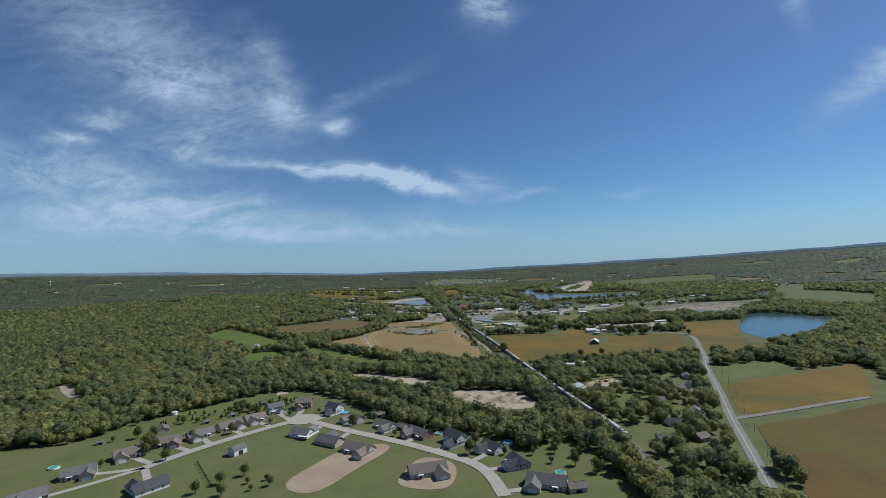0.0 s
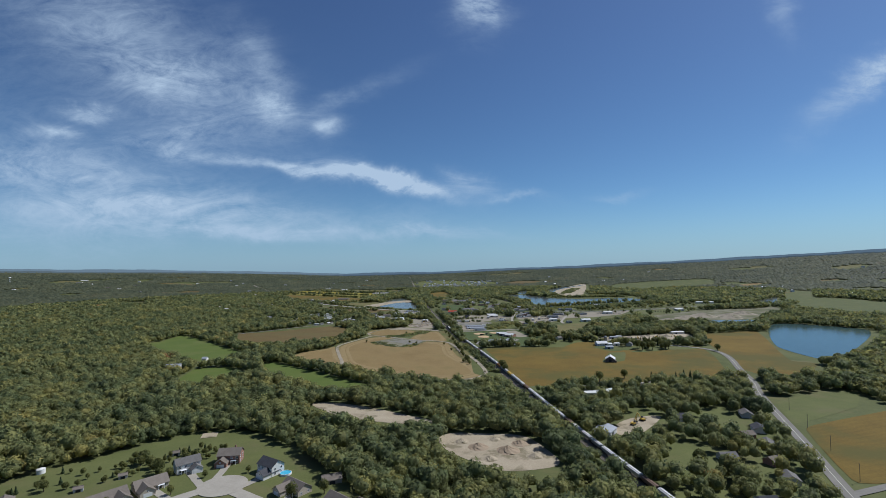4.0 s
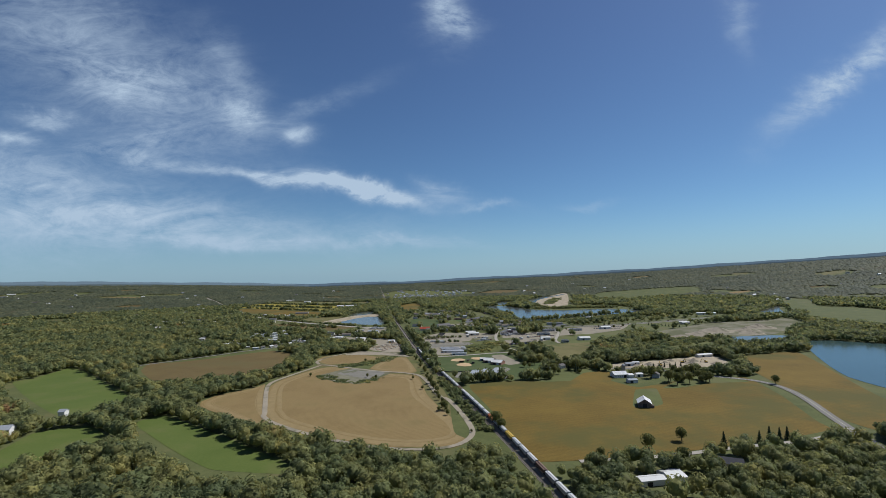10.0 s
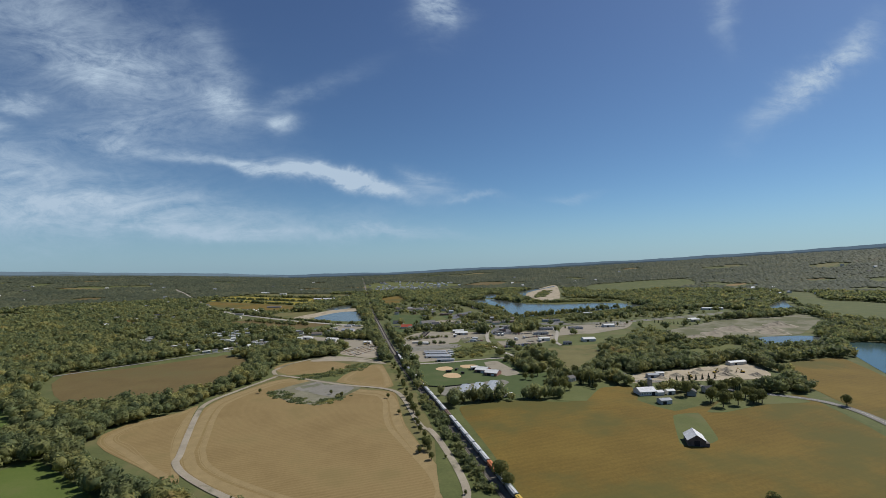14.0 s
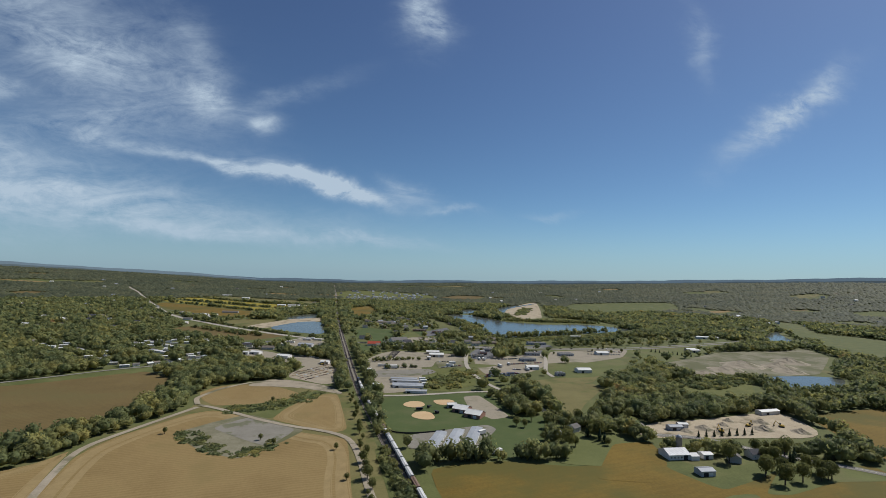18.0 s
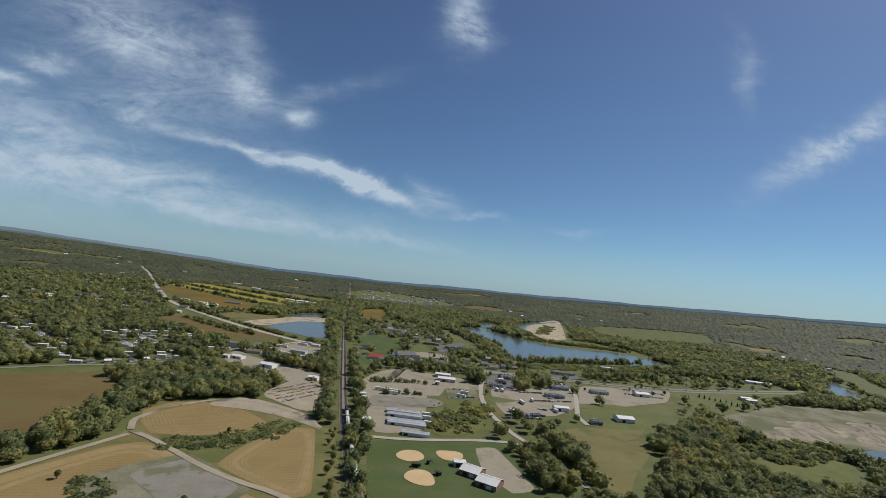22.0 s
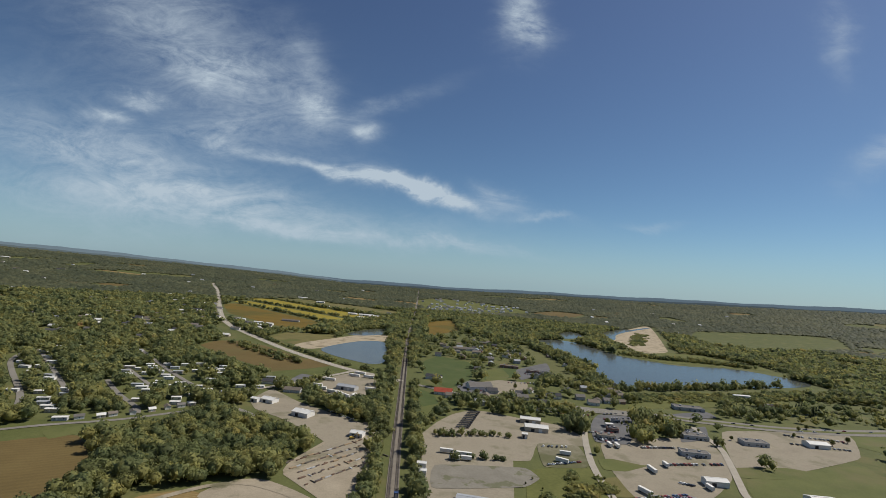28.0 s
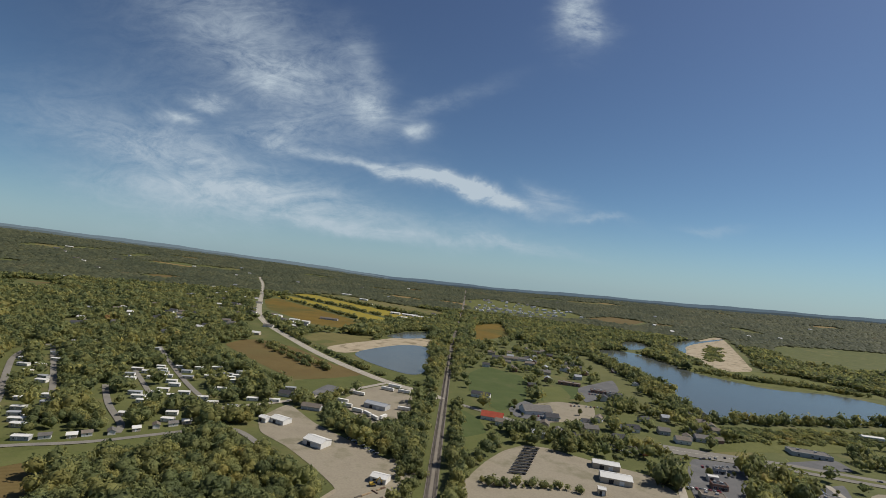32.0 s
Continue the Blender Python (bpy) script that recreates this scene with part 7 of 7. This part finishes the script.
for k in range(22):
    x = -215 + 55 * random.random()
    tree(2, x, 470 + (x + 215) * 0.5 + random.uniform(-14, 14), random.uniform(0.6, 0.95), "in a young plantation")
for k in range(9):
    tree(2, -182 + k * 3.4, 352 - k * 4.6, 0.4, "in a row of saplings")
for k in range(14):
    y = random.uniform(330, 660)
    x = random.uniform(128 + max(0, y - 500) * 0.3, 190 + (y - 330) * 0.38)
    if 128 < x < 218 and 488 < y < 572:
        continue
    tree(random.choice((1, 3, 0, 1, 4)), x, y, random.uniform(0.8, 1.15), "in the grove by the railway")
for x, y, k in ((225, 700, 1), (252, 689, 4), (280, 688, 4), (292, 693, 4), (298, 690, 4), (306, 692, 4), (190, 684, 3), (150, 676, 0), (240, 672, 0), (262, 676, 4), (92, 748, 1), (90, 760, 3), (430, 856, 1), (158, 655, 1), (205, 650, 0)):
    tree(k, x, y, 1.0, "at the field's edge")
for k in range(26):
    tree(random.choice((4, 1, 3, 4, 1)), random.uniform(312, 372), random.uniform(872, 930), random.uniform(0.8, 1.1), "in the farmstead's grove")
for x, y in ((205, 1000), (209, 1000), (196, 960), (200, 946), (230, 975), (240, 975), (236, 965), (252, 1010), (270, 1004), (240, 1015), (258, 1020)):
    tree(random.choice((1, 4, 3)), x, y, 1.1, "beside a farmhouse")
for k in range(8):
    tree(5, 330 + k * 8, 968 + k * 0.5, 0.9, "in a row beside the road")
for x, y in ((-118, 1005), (-40, 985), (-28, 973), (-52, 1100), (-38, 1082), (20, 960), (30, 905), (43, 812)):
    tree(2, x, y, 0.9, "on weedy ground")
for k in range(12):
    tree(random.choice((0, 1, 2)), random.uniform(58, 200), random.uniform(1460, 1560), 0.9, "between town houses")
for k in range(12):
    tree(random.choice((0, 2)), random.uniform(176, 205), random.uniform(1040, 1120), 0.6, "in the park")
for k in range(10):
    tree(5, 585 + k * 5, 1440 - k * 6, 0.9, "in a row of conifers")
for k in range(7):
    tree(4, 560 + (k % 4) * 9, 1545 + k * 7, 1.2, "beside the main road")
for k in range(14):
    tree(random.choice((0, 1, 2)), random.uniform(240, 560), random.uniform(1395, 1480) + 0.0, random.uniform(0.6, 0.95), "between shops")
for k in range(14):
    tree(2, random.uniform(125, 195), random.uniform(1150, 1260), random.uniform(0.35, 0.6), "on the scrubby meadow")


for k in range(26):
    q = k / 25
    tree(random.choice((0, 2, 0, 1)), 52 - 26 * q + random.uniform(-2.5, 2.5), 800 + 330 * q + random.uniform(-4, 4), random.uniform(0.6, 1.0), "in a hedgerow beside the track")
for k in range(12):
    q = k / 11
    tree(random.choice((2, 0)), 66 + 14 * math.sin(q * 9) - 10 * q, 745 + 150 * q, random.uniform(0.35, 0.6), "on the railway verge")
for k in range(16):
    tree(random.choice((1, 3, 0, 4)), random.uniform(176, 250), random.uniform(945, 1030), random.uniform(0.8, 1.1), "round the farmhouse")


# ---- cars ----
def car(mat, word):
    ob = new("car")
    tagged(ob, f"{word} car parked on the lot", "car", "parked cars")
    v = [(sx * 2.2, sy * 0.88, z) for z in (0.35, 0.9) for sx, sy in ((-1, -1), (1, -1), (1, 1), (-1, 1))]
    part("body", Shape().add(v, [(3, 2, 1, 0), (4, 5, 6, 7), (0, 1, 5, 4), (1, 2, 6, 5), (2, 3, 7, 6), (3, 0, 4, 7)]), mat, ob)
    v = [(-1.7, -0.8, 0.905), (0.9, -0.8, 0.905), (0.9, 0.8, 0.905), (-1.7, 0.8, 0.905), (-1.3, -0.65, 1.4), (0.3, -0.65, 1.4), (0.3, 0.65, 1.4), (-1.3, 0.65, 1.4)]
    part("cabin_glass", Shape().add(v, [(0, 1, 5, 4), (1, 2, 6, 5), (2, 3, 7, 6), (3, 0, 4, 7)]), "glass", ob)
    part("roof", Shape().box(-1.32, 0.32, -0.67, 0.67, 1.4, 1.46), mat, ob)
    for x in (-1.35, 1.35):
        part("wheelset", Shape().wheel(x, -0.82, 0.33, 0.33, 0.22).wheel(x, 0.82, 0.33, 0.33, 0.22), "rubber", ob)
    return ob


CARS = [car("car_white", "white"), car("car_grey", "grey"), car("car_dark", "black"), car("car_red", "dark red"), car("car_blue", "dark blue")]
placed = [False] * 5


def park_car(x, y, turn, k=None):
    k = random.choice((0, 0, 1, 1, 2, 2, 3, 4)) if k is None else k
    m = pose(x, y, float(terrain(x, y)) + 0.3, 0, 0, turn)
    if placed[k]:
        copy_thing(CARS[k], m)
    else:
        CARS[k].matrix_basis = m
        placed[k] = True


for x0, y0, x1, y1, n, turn in CAR_ROWS:
    for k in range(n):
        q = (k + random.uniform(-0.15, 0.15)) / n
        if random.random() < 0.88:
            park_car(x0 + q * (x1 - x0), y0 + q * (y1 - y0), turn + random.uniform(-6, 6))
for x0, y0, dx, dy, n, turn in ((108, 1530, 3.4, 0.5, 8, 95), (-62, 1378, 5.0, -4.0, 7, 40), (190, 1680, 4.0, 0, 9, 90), (215, 1384, 3.4, 0.2, 8, 92), (215, 1362, 3.4, 0.2, 8, 92), (330, 1404, 1, 3.6, 7, 5)):
    for k in range(n):
        park_car(x0 + k * dx, y0 + k * dy, turn + random.uniform(-5, 5))
mr = rounded(LINES["main_road"][2], False)
for k in range(14):
    i = random.randrange(8, len(mr) - 2)
    q, nx = mr[i], mr[i + 1] - mr[i]
    h = math.degrees(math.atan2(nx[1], nx[0]))
    sd = random.choice((-1, 1))
    park_car(q[0] + sd * 4 * math.sin(radians(h)) + random.uniform(-9, 9), q[1] - sd * 4 * math.cos(radians(h)), h + (0 if sd > 0 else 180))

# ---- works: heaps, stacks, poles ----
def heap(x, y, r, h, mat, label):
    g = np.random.default_rng(int(abs(x * 7 + y)))
    n, rings = 18, 5
    v = [(0, 0, h)]
    for j in range(1, rings + 1):
        q = j / rings
        for k in range(n):
            a = 6.283 * k / n
            rr = r * q * g.uniform(0.88, 1.12)
            v.append((rr * math.cos(a), rr * math.sin(a), max(h * (1 - q) ** 1.15 * g.uniform(0.85, 1.12), -0.02 if j == rings else 0)))
    f = [(0, 1 + k, 1 + (k + 1) % n) for k in range(n)]
    for j in range(rings - 1):
        a, b = 1 + j * n, 1 + (j + 1) * n
        f += [(a + k, b + k, b + (k + 1) % n, a + (k + 1) % n) for k in range(n)]
    me = Shape().add(v, f).mesh("mound")
    me.materials.append(M[mat])
    ob = new("mound", me)
    ob.matrix_basis = pose(x, y, float(terrain(x, y)) + 0.1)
    tagged(ob, label, "mound", "mounds of earth and gravel")


def excavator(x, y, turn):
    ob = thing("excavator", x, y, turn, "yellow excavator standing on bare ground", "excavator", "earth-moving machines", 0.25)
    for sd in (-1, 1):
        part("track", Shape().box(-2.2, 2.2, sd * 1.3 - 0.3, sd * 1.3 + 0.3, 0, 0.9), "dark", ob)
    part("upper_body", Shape().box(-2.2, 1.4, -1.4, 1.4, 1.0, 2.2), "hopper_yellow", ob)
    part("cab", Shape().box(0.1, 1.6, -1.4, -0.2, 2.2, 3.4), "glass", ob)
    part("boom", Shape().add([(1.2, -0.25, 1.8), (1.2, 0.25, 1.8), (4.6, 0.25, 5.0), (4.6, -0.25, 5.0), (1.2, -0.25, 2.5), (1.2, 0.25, 2.5), (4.6, 0.25, 5.6), (4.6, -0.25, 5.6)], [(3, 2, 1, 0), (4, 5, 6, 7), (0, 1, 5, 4), (1, 2, 6, 5), (2, 3, 7, 6), (3, 0, 4, 7)]), "hopper_yellow", ob)
    part("stick", Shape().add([(4.4, -0.2, 5.3), (4.4, 0.2, 5.3), (6.2, 0.2, 1.4), (6.2, -0.2, 1.4), (4.9, -0.2, 5.5), (4.9, 0.2, 5.5), (6.7, 0.2, 1.6), (6.7, -0.2, 1.6)], [(3, 2, 1, 0), (4, 5, 6, 7), (0, 1, 5, 4), (1, 2, 6, 5), (2, 3, 7, 6), (3, 0, 4, 7)]), "hopper_yellow", ob)
    part("bucket", Shape().box(5.6, 6.8, -0.6, 0.6, 0.5, 1.5), "dark", ob)


for x, y, a in ((168, 540, 40), (180, 550, 120), (402, 994, 20), (434, 990, 150), (362, 980, 80), (-20, 1300, 30)):
    excavator(x, y, a)
for x, y, r, h in ((22, 512, 6, 2.6), (34, 500, 8, 3.4), (48, 515, 5, 2.2), (55, 492, 9, 4), (66, 505, 7, 3), (72, 480, 6, 2.5), (40, 478, 6, 2.2), (78, 492, 5, 2.6), (172, 545, 4, 2), (185, 556, 3, 1.6)):
    heap(x, y, r, h, "sand" if r < 6.5 else "soilbuild", "sandy earth mound in the pit")
for x, y, r, h in ((330, 985, 7, 3), (352, 990, 9, 4), (380, 1000, 6, 3), (410, 985, 10, 4.5), (425, 1005, 8, 4), (440, 975, 9, 4), (395, 1012, 6, 3)):
    heap(x, y, r, h, "gravel", "gravel mound at the quarry")
for x, y, r, h in ((600, 1260, 30, 8), (660, 1300, 34, 9), (720, 1290, 28, 8), (540, 1230, 24, 6), (780, 1330, 30, 9), (700, 1250, 26, 6)):
    heap(x, y, r, h, "gravel", "large gravel mound at the far quarry")
for k in range(90):
    row, q = k % 5, (k // 5) / 17 + random.uniform(-0.02, 0.02)
    x, y = -56 + 44 * q + row * 6.5 + random.uniform(-1.2, 1.2), 1236 + 62 * q - row * 8.0 + random.uniform(-1.2, 1.2)
    L, W, H = random.choice((3, 4, 6)), random.uniform(0.9, 1.6), random.uniform(0.2, 0.5)
    me = Shape().box(-L / 2, L / 2, -W / 2, W / 2, 0, H).box(-L / 2 + 0.3, L / 2 - 0.3, -W / 2 + 0.2, W / 2 - 0.2, H, H + 0.25).mesh("timber_pallet")
    me.materials.append(M[random.choice(("timber", "sleeper", "steel", "wall_grey", "hopper_dark", "timber"))])
    ob = new("timber_pallet", me)
    ob.matrix_basis = pose(x, y, 0.35, 0, 0, random.choice((52, 55, 57, 60, 145)))
    tagged(ob, "low weathered pallet of timber lying in the yard", "pallet", "pallets in the yard")
for k in range(10):
    ob = thing("flatbed_trailer", 80 + k * 1.6, 1360 + k * 6.8, 8, "dark flatbed trailer in a parked row", "trailer", "flatbed trailers")
    part("bed", Shape().box(-7, 7, -1.2, 1.2, 1.1, 1.4), "dark", ob)
    for px in (4.4, 5.7):
        part("wheelset", Shape().wheel(px, -1, 0.5, 0.5, 0.3).wheel(px, 1, 0.5, 0.5, 0.3), "rubber", ob)
    part("support_leg", Shape().box(-4.2, -4.0, -0.8, 0.8, 0, 1.1), "dark", ob)
for k in range(9):
    i = np.array(LINES["road_east"][2][0]) + (np.array(LINES["road_east"][2][5]) - np.array(LINES["road_east"][2][0])) * k / 8
    ob = thing("utility_pole", i[0] + 9 - abs(k - 4) * 0.5, i[1] - 2, 64, "brown wooden utility pole beside the road", "pole", "utility poles")
    part("pole", Shape().tube(0, 0, 0, 11, 0.16, 0.11, 8), "sleeper", ob)
    part("crossarm", Shape().box(-1.2, 1.2, -0.06, 0.06, 10.2, 10.35), "sleeper", ob)
    for px in (-1.1, 0, 1.1):
        part("insulator", Shape().tube(px, 0, 10.35, 10.6, 0.06, 0.05, 6), "glass", ob)
fn = [(60, 1012), (62, 998), (76, 992), (96, 994), (110, 999)]
fp = rounded(fn, False, 2)
ob = thing("outfield_fence", 0, 0, 0, "dark low outfield fence round a ball field", "fence")
for (ax, ay), (bx, by) in zip(fp[:-1], fp[1:]):
    h = math.degrees(math.atan2(by - ay, bx - ax))
    part("post", Shape().tube(0, 0, 0, 1.5, 0.05, 0.05, 6), "dark", ob, at=pose(ax, ay, 0))
    part("mesh_panel", Shape().box(0, math.hypot(bx - ax, by - ay), -0.02, 0.02, 0.1, 1.4), "dark", ob, at=pose(ax, ay, 0, 0, 0, h))

def garden_trees(count):
    """Leafy crowns on short stems among the houses by the road."""
    px, py = rng.uniform(118, 345, 6000), rng.uniform(290, 690, 6000)
    ok = inside(px, py, SHAPES["grove"]) | inside(px, py, SHAPES["grass_south"])
    ok &= ~inside(px, py - 8, SHAPES["gravel_yard"]) & ~inside(px, py + 14, SHAPES["gravel_yard"]) & ~inside(px, py, SHAPES["gravel_yard"])
    for line, gap in CLEAR:
        ok &= off_line(px, py, line) > gap + 2
    for cx, cy, rad in SPOTS:
        ok &= np.hypot(px - cx, py - cy) > rad * 0.9
    wild = np.sin(px / 19 + 1.0) * np.sin(py / 23) + rng.uniform(-0.7, 0.7, len(px))
    ok &= (wild > -0.15) | (py > 590) | (off_line(px, py, np.array(LINES["road_east"][2], float)) < 26)
    for clear in (((164, 488), (195, 496), (177, 445), (152, 439)), ((151, 405), (189, 410), (172, 368), (144, 358))):
        ok &= ~inside(px, py, np.array(clear, float))
    px, py = px[ok][:count], py[ok][:count]
    h = np.clip(rng.lognormal(2.3, 0.28, len(px)), 5, 15)
    v, f = crowns(px, py, h, h * 0.38, 120, ICO_V, ICO_F, 0.4)
    me = fast_mesh("garden_trees", v, f)
    me.materials.append(M["leaf"])
    tagged(new("garden_trees", me), "round green garden trees between houses along the road", "trees", kind="stuff")


garden_trees(600)

# far landmark
tw = thing("water_tower", -2347, 2869, 0, "pale water tower on a far hill", "tower")
part("column", Shape().tube(0, 0, 0, 26, 2.0, 1.6, 12), "wall_white", tw)
part("tank", Shape().tube(0, 0, 26, 30, 1.8, 6.0, 16).tube(0, 0, 30, 33, 6.0, 5.6, 16).tube(0, 0, 33, 35.5, 5.6, 1.0, 16), "wall_white", tw)
